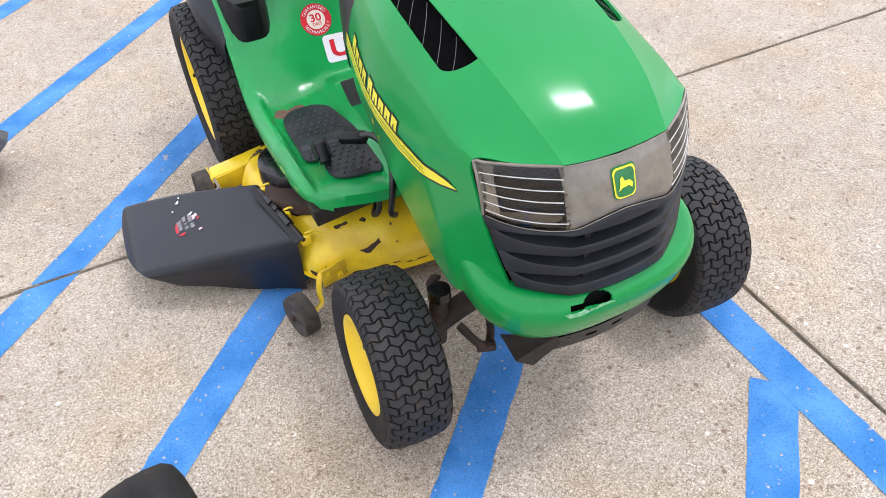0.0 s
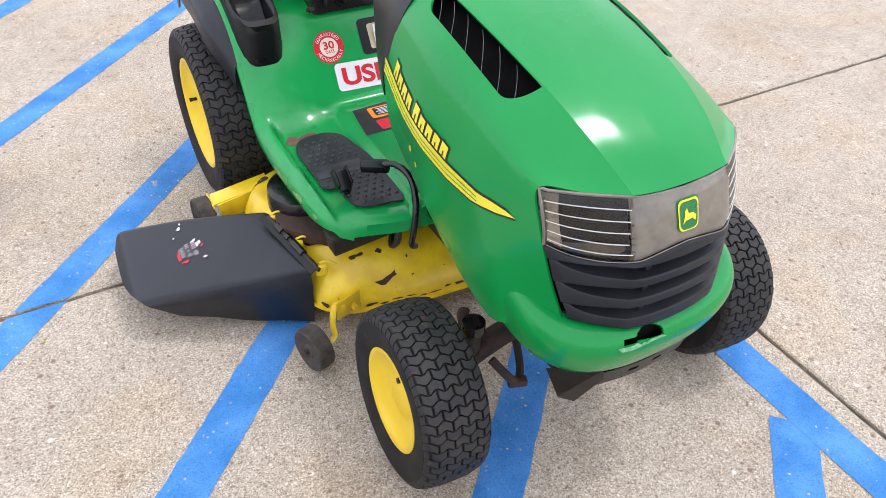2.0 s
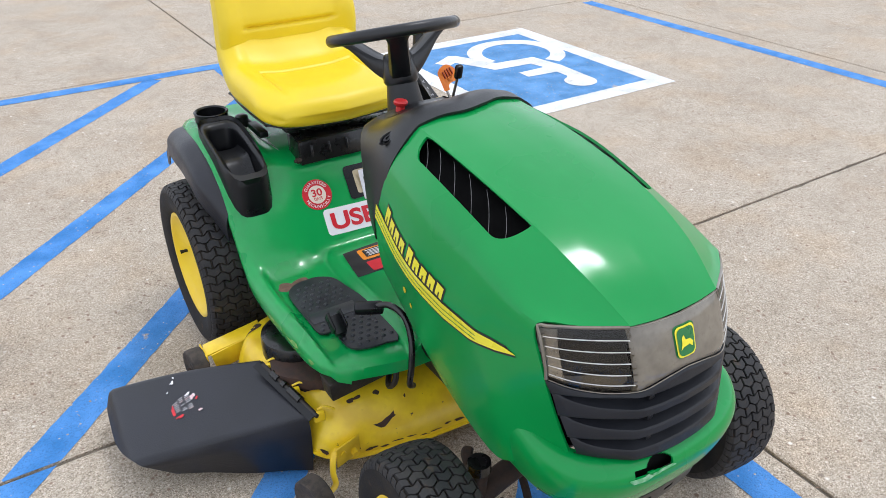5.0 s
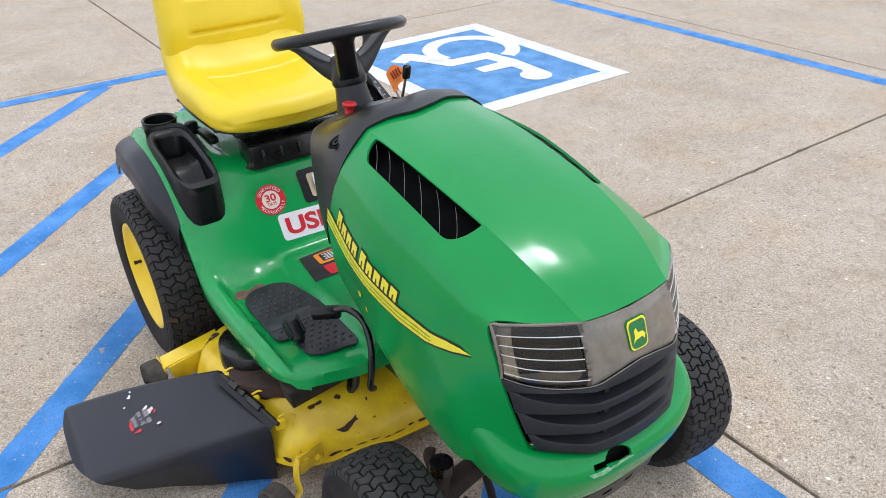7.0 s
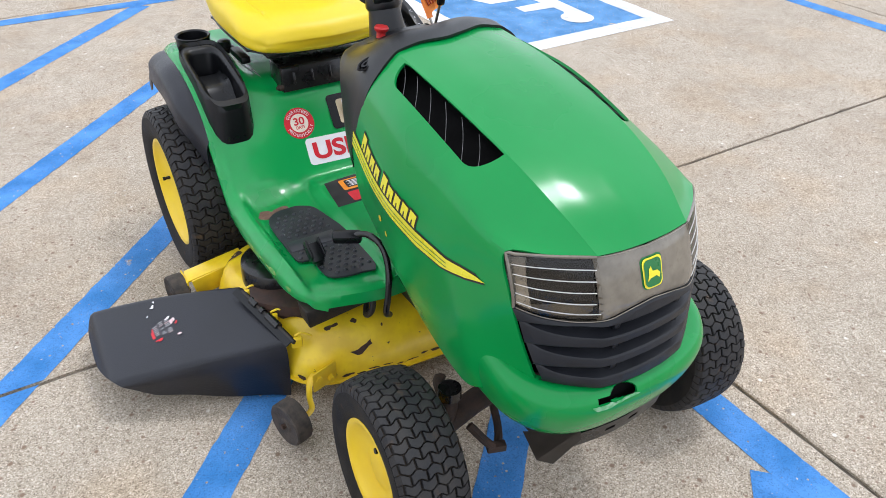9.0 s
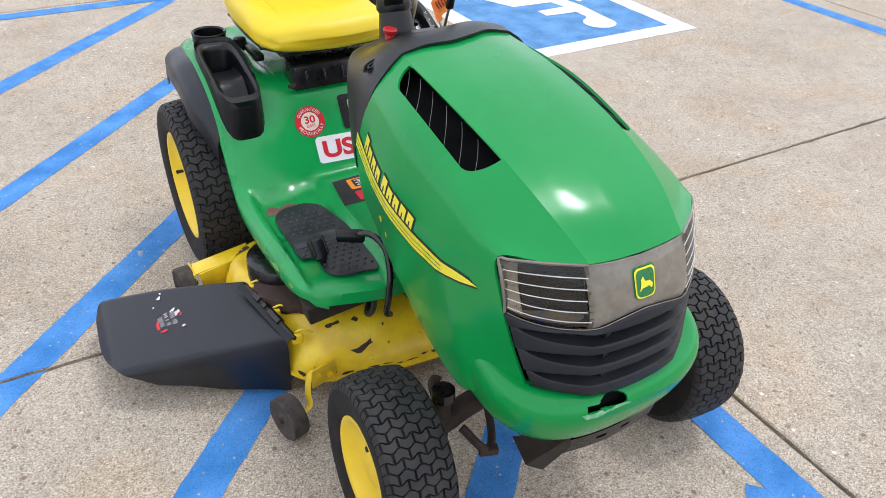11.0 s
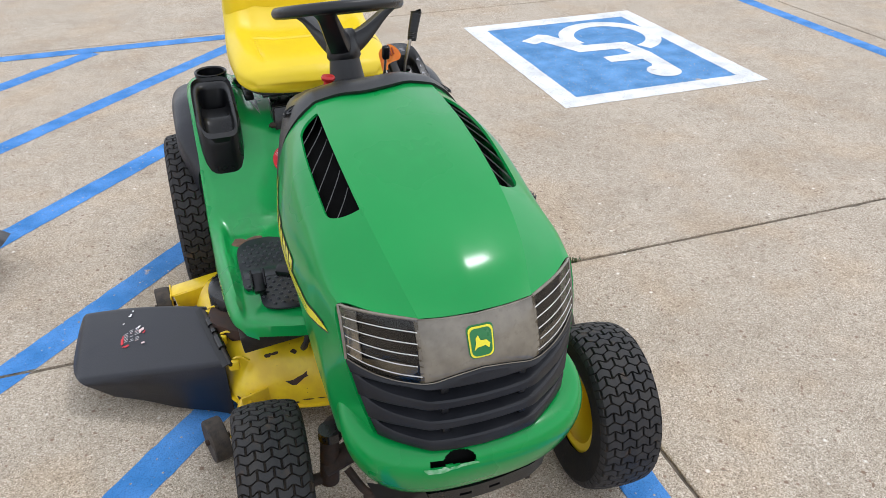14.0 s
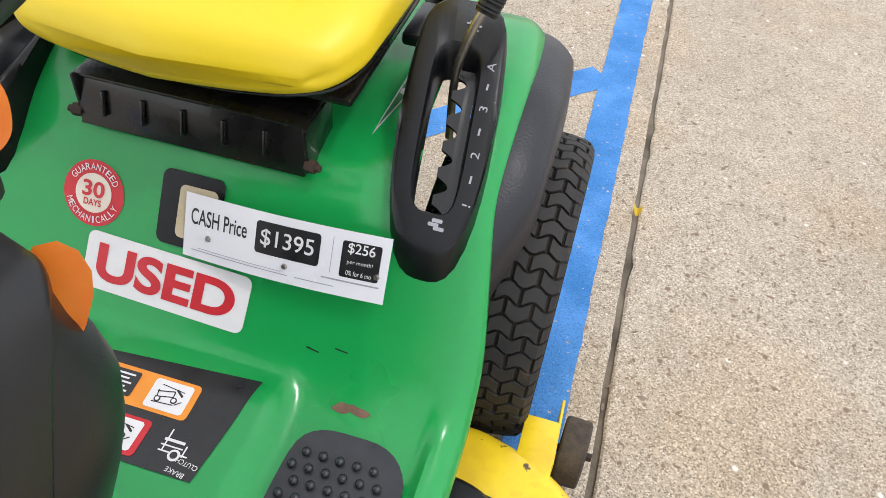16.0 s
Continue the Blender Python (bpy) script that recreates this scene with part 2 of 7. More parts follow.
PAPER = surface("laminated_white_paper", (0.83, 0.83, 0.87), (0.80, 0.80, 0.85), size=0.08, rough=0.22, coat=0.3)
INKRED = surface("red_print", (0.60, 0.016, 0.028), (0.54, 0.014, 0.024), size=0.03, rough=0.38)
INK = surface("black_print", (0.012, 0.012, 0.014), (0.02, 0.02, 0.022), size=0.03, rough=0.35)
INKGREY = surface("grey_print", (0.30, 0.30, 0.34), (0.4, 0.4, 0.43), size=0.01, rough=0.4)
RUBBED = surface("rubbed_pale_green", (0.34, 0.50, 0.14), (0.10, 0.38, 0.09), size=0.012, rough=0.45)
INKYEL = surface("yellow_decal", (0.86, 0.78, 0.030), (0.82, 0.72, 0.03), size=0.06, rough=0.3, coat=0.2)
INKGRN = surface("green_decal", (0.008, 0.15, 0.035), (0.01, 0.17, 0.04), size=0.03, rough=0.3, coat=0.3)
INKORG = surface("orange_print", (0.86, 0.30, 0.02), (0.8, 0.27, 0.02), size=0.03, rough=0.35)
SILVER = surface("silver_print", (0.45, 0.46, 0.48), (0.62, 0.63, 0.65), size=0.006, rough=0.35)
BEIGE = surface("beige_translucent_plastic", (0.52, 0.43, 0.27), (0.58, 0.49, 0.33), size=0.05, rough=0.35)
LEAFY = surface("weed_leaf", (0.05, 0.09, 0.025), (0.08, 0.11, 0.03), size=0.01, rough=0.6)
LEAFYEL = surface("yellow_leaf", (0.70, 0.50, 0.03), (0.6, 0.42, 0.03), size=0.004, rough=0.55)
STONE = surface("pale_pebble", (0.62, 0.56, 0.49), (0.50, 0.44, 0.37), size=0.004, rough=0.7)


def clear_plastic(name):
    m = bpy.data.materials.new(name)
    m.use_nodes = True
    n, l = m.node_tree.nodes, m.node_tree.links
    out = n["Material Output"]
    tr, gl, mx, fr = n.new("ShaderNodeBsdfTransparent"), n.new("ShaderNodeBsdfGlossy"), n.new("ShaderNodeMixShader"), n.new("ShaderNodeFresnel")
    tr.inputs["Color"].default_value = (0.72, 0.68, 0.61, 1)
    gl.inputs["Roughness"].default_value = 0.12
    fr.inputs["IOR"].default_value = 1.5
    l.new(fr.outputs[0], mx.inputs[0])
    l.new(tr.outputs[0], mx.inputs[1])
    l.new(gl.outputs[0], mx.inputs[2])
    l.new(mx.outputs[0], out.inputs["Surface"])
    return m


CLEAR = clear_plastic("clear_lamp_cover")


# ---- mesh helpers ----
def V(*a):
    return Vector(a)


def knots(pairs, x):
    """Smooth interpolation through (x, y) pairs."""
    xs, ys = [p[0] for p in pairs], [p[1] for p in pairs]
    if x <= xs[0]:
        return ys[0]
    if x >= xs[-1]:
        return ys[-1]
    i = max(k for k in range(len(xs) - 1) if xs[k] <= x)
    h = xs[i + 1] - xs[i]
    t = (x - xs[i]) / h

    def slope(k):
        if k == 0 or k == len(xs) - 1:
            j = min(k, len(xs) - 2)
            return (ys[j + 1] - ys[j]) / (xs[j + 1] - xs[j])
        a = (ys[k] - ys[k - 1]) / (xs[k] - xs[k - 1])
        b = (ys[k + 1] - ys[k]) / (xs[k + 1] - xs[k])
        return 0.0 if a * b <= 0 else 2 * a * b / (a + b)
    m0, m1 = slope(i) * h, slope(i + 1) * h
    return (2 * t ** 3 - 3 * t ** 2 + 1) * ys[i] + (t ** 3 - 2 * t ** 2 + t) * m0 + (3 * t ** 2 - 2 * t ** 3) * ys[i + 1] + (t ** 3 - t ** 2) * m1


def step(x, a, b):
    t = min(1.0, max(0.0, (x - a) / (b - a)))
    return t * t * (3 - 2 * t)


def spline(pts, t):
    """Catmull-Rom through pts, t from 0 to len(pts) - 1."""
    n = len(pts)
    i = min(max(int(t), 0), n - 2)
    f = t - i
    p1, p2 = pts[i], pts[i + 1]
    p0 = pts[i - 1] if i > 0 else p1 * 2 - p2
    p3 = pts[i + 2] if i + 2 < n else p2 * 2 - p1
    return 0.5 * ((2 * p1) + (p2 - p0) * f + (2 * p0 - 5 * p1 + 4 * p2 - p3) * f * f + (3 * p1 - p0 - 3 * p2 + p3) * f ** 3)


def part(name, bm, material, parent=None, label="", smooth=38):
    """Links a bmesh as one mesh object, under a thing or a part if one is given."""
    bmesh.ops.recalc_face_normals(bm, faces=bm.faces)
    bm.normal_update()
    for f in bm.faces:
        f.smooth = smooth > 0
    for e in bm.edges:
        if len(e.link_faces) == 2:
            e.smooth = e.calc_face_angle(0) < radians(smooth)
    me = bpy.data.meshes.new(name)
    bm.to_mesh(me)
    bm.free()
    for mt in material if isinstance(material, (list, tuple)) else (material,):
        me.materials.append(mt)
    ob = new(name, me)
    if parent is not None:
        ob.parent = parent
        ob.matrix_parent_inverse = parent.matrix_world.inverted()
    if label:
        tagged(ob, label)
    return ob


def thing(name, at, label, category, group=""):
    ob = new(name)
    ob.location = at
    ob.empty_display_size = 0.05
    bpy.context.view_layer.update()
    return tagged(ob, label, category, group)


def add_grid(bm, f, nu, nv, wrap_u=False, wrap_v=False, skip=None):
    rows = [[bm.verts.new(f(i / nu, j / nv)) for i in range(nu if wrap_u else nu + 1)] for j in range(nv if wrap_v else nv + 1)]
    for j in range(nv):
        for i in range(nu):
            if skip and skip(i, j):
                continue
            a, b = rows[j], rows[(j + 1) % len(rows)]
            k = (i + 1) % len(a)
            try:
                bm.faces.new((a[i], a[k], b[k], b[i]))
            except ValueError:
                pass
    return rows


def thicken(bm, t):
    bmesh.ops.recalc_face_normals(bm, faces=bm.faces)
    bmesh.ops.solidify(bm, geom=bm.faces[:], thickness=t)
    return bm


def bevel(bm, w, seg=2, angle=30):
    es = [e for e in bm.edges if len(e.link_faces) == 2 and e.calc_face_angle(0) > radians(angle)]
    bmesh.ops.bevel(bm, geom=es, offset=w, segments=seg, profile=0.5, affect="EDGES", clamp_overlap=True)
    return bm


def add_box(bm, c, s, rot=None, w=0.0):
    b2 = bmesh.new()
    bmesh.ops.create_cube(b2, size=1.0)
    bmesh.ops.scale(b2, vec=s, verts=b2.verts)
    if w:
        bevel(b2, w)
    m = Matrix.Translation(c) @ (rot.to_4x4() if rot else Matrix.Identity(4))
    bmesh.ops.transform(b2, matrix=m, verts=b2.verts)
    join(bm, b2)
    return bm


def join(bm, other):
    me = bpy.data.meshes.new("tmp")
    other.to_mesh(me)
    other.free()
    bm.from_mesh(me)
    bpy.data.meshes.remove(me)


def add_rod(bm, p0, p1, r0, r1=None, seg=16, caps=True):
    p0, p1 = Vector(p0), Vector(p1)
    r1 = r0 if r1 is None else r1
    q = (p1 - p0).to_track_quat("Z", "Y").to_matrix()
    ring = [[bm.verts.new(p + q @ V(r * math.cos(a), r * math.sin(a), 0)) for a in (2 * math.pi * k / seg for k in range(seg))] for p, r in ((p0, r0), (p1, r1))]
    for k in range(seg):
        j = (k + 1) % seg
        bm.faces.new((ring[0][k], ring[0][j], ring[1][j], ring[1][k]))
    if caps:
        bm.faces.new(ring[0][::-1])
        bm.faces.new(ring[1])
    return bm


def add_tube(bm, pts, r, seg=12, per=8, flat=1.0):
    """A tube along a smooth curve through pts; r a number or a function of 0..1."""
    pts = [Vector(p) for p in pts]
    n = (len(pts) - 1) * per
    path = [spline(pts, k / per) for k in range(n + 1)]
    rings, up = [], V(0, 0, 1)
    for k, p in enumerate(path):
        d = (path[min(k + 1, n)] - path[max(k - 1, 0)]).normalized()
        if abs(d.dot(up)) > 0.95:
            up = V(0, 1, 0)
        s = d.cross(up).normalized()
        up = s.cross(d).normalized()
        rr = r(k / n) if callable(r) else r
        rings.append([bm.verts.new(p + s * rr * math.cos(a) + up * rr * flat * math.sin(a)) for a in (2 * math.pi * i / seg for i in range(seg))])
    for a, b in zip(rings, rings[1:]):
        for i in range(seg):
            j = (i + 1) % seg
            bm.faces.new((a[i], a[j], b[j], b[i]))
    bm.faces.new(rings[0][::-1])
    bm.faces.new(rings[-1])
    return bm


def add_lathe(bm, profile, m, seg=48):
    """Turns a profile of (along, radius) round the x axis of m."""
    rings = []
    for x, r in profile:
        if r < 1e-6:
            rings.append([bm.verts.new(m @ V(x, 0, 0))])
        else:
            rings.append([bm.verts.new(m @ V(x, r * math.cos(2 * math.pi * k / seg), r * math.sin(2 * math.pi * k / seg))) for k in range(seg)])
    for a, b in zip(rings, rings[1:]):
        for k in range(seg):
            j = (k + 1) % seg
            if len(a) == 1 and len(b) > 1:
                bm.faces.new((a[0], b[j], b[k]))
            elif len(b) == 1 and len(a) > 1:
                bm.faces.new((a[k], a[j], b[0]))
            elif len(a) > 1:
                bm.faces.new((a[k], a[j], b[j], b[k]))
    return bm


def round_rect(w, h, r, n=6):
    """Corner-rounded rectangle round the origin, anticlockwise."""
    out = []
    for cx, cy, a0 in ((w / 2 - r, h / 2 - r, 0), (-w / 2 + r, h / 2 - r, 90), (-w / 2 + r, -h / 2 + r, 180), (w / 2 - r, -h / 2 + r, 270)):
        for k in range(n + 1):
            a = radians(a0 + 90 * k / n)
            out.append((cx + r * math.cos(a), cy + r * math.sin(a)))
    return out


def stadium(cx, cy, hx, hy, n=48, p=4.0):
    """A superellipse outline, anticlockwise."""
    out = []
    for k in range(n):
        a = 2 * math.pi * k / n
        c, s = math.cos(a), math.sin(a)
        d = (abs(c) ** p + abs(s) ** p) ** (-1 / p)
        out.append((cx + hx * c * d, cy + hy * s * d))
    return out


def flat_shape(outline, cell=0.0):
    """A filled 2D outline, cut into cells so that it can be bent."""
    bm = bmesh.new()
    bm.faces.new([bm.verts.new((x, y, 0)) for x, y in outline])
    if cell:
        xs, ys = [p[0] for p in outline], [p[1] for p in outline]
        for ax, lo, hi in ((0, min(xs), max(xs)), (1, min(ys), max(ys))):
            k = lo + cell
            while k < hi:
                no = V(1, 0, 0) if ax == 0 else V(0, 1, 0)
                bmesh.ops.bisect_plane(bm, geom=bm.verts[:] + bm.edges[:] + bm.faces[:], plane_co=no * k, plane_no=no)
                k += cell
    return bm


def lettering(text, size, width=None, bold=0.0):
    """Letters of the built-in font as a flat mesh round the origin, size high, fitted to a width."""
    cu = bpy.data.curves.new("letters", "FONT")
    cu.body, cu.size, cu.align_x, cu.align_y = text, 1.0, "CENTER", "CENTER"
    cu.offset = bold
    ob = bpy.data.objects.new("letters", cu)
    scene.collection.objects.link(ob)
    bpy.context.view_layer.update()
    me = bpy.data.meshes.new_from_object(ob.evaluated_get(bpy.context.evaluated_depsgraph_get()))
    bm = bmesh.new()
    bm.from_mesh(me)
    bpy.data.objects.remove(ob)
    bpy.data.curves.remove(cu)
    bpy.data.meshes.remove(me)
    xs, ys = [v.co.x for v in bm.verts], [v.co.y for v in bm.verts]
    sy = size / (max(ys) - min(ys))
    sx = width / (max(xs) - min(xs)) if width else sy
    cx, cy = (max(xs) + min(xs)) / 2, (max(ys) + min(ys)) / 2
    for v in bm.verts:
        v.co = V((v.co.x - cx) * sx, (v.co.y - cy) * sy, 0)
    return bm


def shift(bm, x, y, turn=0.0):
    bmesh.ops.transform(bm, matrix=Matrix.Translation((x, y, 0)) @ Matrix.Rotation(radians(turn), 4, "Z"), verts=bm.verts)
    return bm


def blob(cx, cy, rx, ry, seed, n=22, rough=0.35):
    rnd = random.Random(seed)
    ph = [(rnd.uniform(0, 6.28), rnd.uniform(0.3, 1.0) / k) for k in (1, 2, 3, 5, 7)]
    out = []
    for k in range(n):
        a = 2 * math.pi * k / n
        r = 1 + rough * sum(w * math.sin(m * a + p) for m, (p, w) in zip((2, 3, 4, 6, 9), ph))
        out.append((cx + rx * r * math.cos(a), cy + ry * r * math.sin(a)))
    return out


from mathutils.bvhtree import BVHTree


def tree_of(ob):
    bm = bmesh.new()
    bm.from_mesh(ob.data)
    bmesh.ops.transform(bm, matrix=ob.matrix_world, verts=bm.verts)
    t = BVHTree.FromBMesh(bm)
    bm.free()
    return t


def press(bm, origin, ux, uy, tree, lift=0.0012, reach=0.4):
    """Lays a flat 2D shape, drawn on the plane origin + x ux + y uy, onto the surface below it."""
    origin, ux, uy = Vector(origin), Vector(ux), Vector(uy)
    no = ux.cross(uy).normalized()
    lost = []
    for v in bm.verts:
        p = origin + ux * v.co.x + uy * v.co.y
        hit = tree.ray_cast(p + no * reach * 0.5, -no, reach)
        if hit[0] is None:
            lost.append(v)
            v.co = p
        else:
            v.co = hit[0] + no * lift
    if lost:
        bmesh.ops.delete(bm, geom=lost, context="VERTS")
    return bm


# ---- the ground: concrete slabs, joints and painted markings ----
def build_ground():
    bm = bmesh.new()
    bmesh.ops.create_grid(bm, x_segments=8, y_segments=8, size=400)
    bmesh.ops.translate(bm, vec=(0, 0, -0.011), verts=bm.verts)
    g = part("ground", bm, JOINT)
    tagged(g, "dirt-filled bed under a slab-paved concrete parking lot", "ground", kind="structure")
    return g


JX = [0.645 + 3.49 * k for k in range(-5, 6)]
JY = [0.90 + 3.50 * k for k in range(-5, 6)]
GAP = 0.0065


def ragged(a, b, seed):
    """Points from a to b along a slightly crumbled edge."""
    rnd = random.Random(seed)
    a, b = Vector(a), Vector(b)
    n = max(2, int((b - a).length / 0.045))
    side = V(-(b - a).y, (b - a).x).normalized()
    out = []
    for k in range(n):
        w = 0.0 if k == 0 else rnd.uniform(-0.0012, 0.0022) + (0.007 if rnd.random() < 0.03 else 0)
        out.append(a + (b - a) * k / n + side * w)
    return out


def build_slabs(ground):
    seed = 0
    for x0, x1 in zip(JX, JX[1:]):
        for y0, y1 in zip(JY, JY[1:]):
            seed += 1
            x, X, y, Y = x0 + GAP, x1 - GAP, y0 + GAP, y1 - GAP
            near = abs(x0 + X) < 9 and abs(y0 + Y) < 11
            pts = []
            for a, b in (((x, y), (X, y)), ((X, y), (X, Y)), ((X, Y), (x, Y)), ((x, Y), (x, y))):
                pts += ragged(a, b, seed * 4 + len(pts)) if near else [Vector(a)]
            mid = Vector(((x + X) / 2, (y + Y) / 2))
            bm = bmesh.new()
            rim = [bm.verts.new((p.x, p.y, -0.004)) for p in pts]
            top = [bm.verts.new((*(p + (mid - p).normalized() * 0.006), 0)) for p in pts]
            low = [bm.verts.new((p.x, p.y, -0.03)) for p in pts]
            n = len(pts)
            for k in range(n):
                j = (k + 1) % n
                bm.faces.new((rim[k], rim[j], top[j], top[k]))
                bm.faces.new((low[k], low[j], rim[j], rim[k]))
            bm.faces.new(top)
            part("concrete_slab", bm, CONCRETE, ground, smooth=0)
    # the lot goes on beyond the single slabs
    bm = bmesh.new()
    lo, hi, far = JX[0] + GAP, JX[-1] - GAP, 400
    ly, hy = JY[0] + GAP, JY[-1] - GAP
    for a, b, c, d in ((-far, -far, far, ly), (-far, hy, far, far), (-far, ly, lo, hy), (hi, ly, far, hy)):
        bm.faces.new([bm.verts.new((px, py, 0)) for px, py in ((a, b), (c, b), (c, d), (a, d))])
    part("far_concrete", bm, CONCRETE, ground, smooth=0)


def stripe_outline(p, q, width, seed, wob=0.0011):
    rnd = random.Random(seed)
    p, q = Vector(p), Vector(q)
    d = (q - p).normalized()
    s = V(-d.y, d.x) * width / 2
    n = max(2, int((q - p).length / 0.03))
    left = [p + (q - p) * k / n + s + s.normalized() * rnd.gauss(0, wob) for k in range(n + 1)]
    right = [p + (q - p) * k / n - s + s.normalized() * rnd.gauss(0, wob) for k in range(n + 1)]
    return left, right


def paint_stripe(name, p, q, width, seed, material, label, z=0.0014):
    """A brushed line of paint, broken where it crosses a joint."""
    left, right = stripe_outline(p, q, width, seed)
    bm = bmesh.new()
    a = [bm.verts.new((*c, z)) for c in left]
    b = [bm.verts.new((*c, z)) for c in right]
    for k in range(len(a) - 1):
        bm.faces.new((a[k], a[k + 1], b[k + 1], b[k]))
    cut_joints(bm)
    ob = part(name, bm, material, smooth=0)
    return tagged(ob, label, "pavement marking", kind="structure")


def cut_joints(bm):
    for lines, no in ((JX, V(1, 0, 0)), (JY, V(0, 1, 0))):
        for c in lines:
            for off in (-GAP, GAP):
                bmesh.ops.bisect_plane(bm, geom=bm.verts[:] + bm.edges[:] + bm.faces[:], plane_co=no * (c + off), plane_no=no)
            dead = [f for f in bm.faces if abs(f.calc_center_median().dot(no) - c) < GAP]
            bmesh.ops.delete(bm, geom=dead, context="FACES")


def build_markings():
    w = 0.113
    blue = "bright blue painted hatching stripe on worn concrete"
    slope = 1.03
    for k, c in enumerate((-1.83, -0.873, 0.085, 1.060, 2.045, 3.082, 4.168, 5.245, 6.28)):
        # each stripe runs from the left edge line to the right or the far one
        x0, x1 = -2.6, 0.475
        y1 = x1 * slope + c
        if y1 > 4.235:
            x1 = (4.235 - c) / slope
        if x1 - 0.05 < x0:
            continue
        y0 = x0 * slope + c
        paint_stripe("hatch_stripe", (x0, y0), (x1, x1 * slope + c), w, 40 + k, BLUE, blue)
    paint_stripe("edge_line", (0.522, -3.4), (0.522, 4.235), 0.108, 90, BLUE, "bright blue painted edge line of the hatched aisle", z=0.0018)
    paint_stripe("edge_line", (-2.6, 4.294), (0.576, 4.294), 0.112, 91, BLUE, "bright blue painted end line of the hatched aisle", z=0.0022)
    paint_stripe("edge_line", (-2.6, -3.4), (-2.6, 4.35), 0.108, 92, BLUE, "bright blue painted edge line of the hatched aisle", z=0.0026)
    paint_stripe("bay_line", (3.905, -1.5), (3.905, 4.32), 0.115, 93, BLUE, "blue painted parking bay line on concrete")
    # accessible-parking square: blue field, white frame and plain white symbol
    x0, x1, y0, y1, b = 1.523, 2.868, 2.294, 3.925, 0.132
    bm = bmesh.new()
    bm.faces.new([bm.verts.new((x, y, 0.0014)) for x, y in ((x0 + b, y0 + b), (x1 - b, y0 + b), (x1 - b, y1 - b), (x0 + b, y1 - b))])
    sq = tagged(part("bay_symbol_field", bm, BLUE2, smooth=0), "worn blue painted square with white border and symbol", "pavement marking", kind="structure")
    for p, q, s in (((x0, y0 + b / 2), (x1, y0 + b / 2), 1), ((x0, y1 - b / 2), (x1, y1 - b / 2), 2), ((x0 + b / 2, y0 + b), (x0 + b / 2, y1 - b), 3), ((x1 - b / 2, y0 + b), (x1 - b / 2, y1 - b), 4)):
        left, right = stripe_outline(p, q, b, 200 + s, 0.0013)
        bm = bmesh.new()
        e = [bm.verts.new((*c, 0.0020)) for c in left]
        f = [bm.verts.new((*c, 0.0020)) for c in right]
        for k in range(len(e) - 1):
            bm.faces.new((e[k], e[k + 1], f[k + 1], f[k]))
        part("white_border", bm, WHITE, sq, smooth=0)

    def stroke(name, pts, width, per=8):
        pts = [Vector((*p, 0.0026)) for p in pts]
        bm = bmesh.new()
        n = (len(pts) - 1) * per
        path = [spline(pts, k / per) for k in range(n + 1)] if per > 1 else pts
        rows = []
        for k, p in enumerate(path):
            d = (path[min(k + 1, len(path) - 1)] - path[max(k - 1, 0)]).normalized()
            s = V(-d.y, d.x, 0) * width / 2
            rows.append((bm.verts.new(p + s), bm.verts.new(p - s)))
        for a, c in zip(rows, rows[1:]):
            bm.faces.new((a[0], c[0], c[1], a[1]))
        part(name, bm, WHITE, sq, smooth=0)

    cx, cy, r = 2.405, 3.380, 0.298
    stroke("wheel_arc", [(cx + r * math.cos(radians(a)), cy + r * math.sin(radians(a))) for a in range(196, -71, -19)], 0.108, 3)
    bm = bmesh.new()
    bm.faces.new([bm.verts.new((x, y, 0.0032)) for x, y in ((1.786, 3.484), (1.954, 3.586), (2.010, 3.556), (2.147, 3.262), (2.445, 3.235), (2.487, 2.980), (2.475, 2.640), (2.290, 2.660), (2.367, 2.775), (2.365, 2.876), (2.143, 2.894), (2.144, 2.999), (2.360, 3.004), (2.335, 3.117), (2.049, 3.138), (1.914, 3.425), (1.844, 3.388))])
    bmesh.ops.triangulate(bm, faces=bm.faces)
    part("seated_stroke", bm, WHITE, sq, smooth=0)
    bm = bmesh.new()
    bm.faces.new([bm.verts.new((2.370 + 0.106 * math.cos(a), 2.642 + 0.104 * math.sin(a), 0.0038)) for a in (2 * math.pi * k / 30 for k in range(30))])
    part("round_dot", bm, WHITE, sq, smooth=0)


CHIPBRN = surface("brown_chip", (0.19, 0.125, 0.085), (0.27, 0.20, 0.145), size=0.01, rough=0.85, grain=0.003)


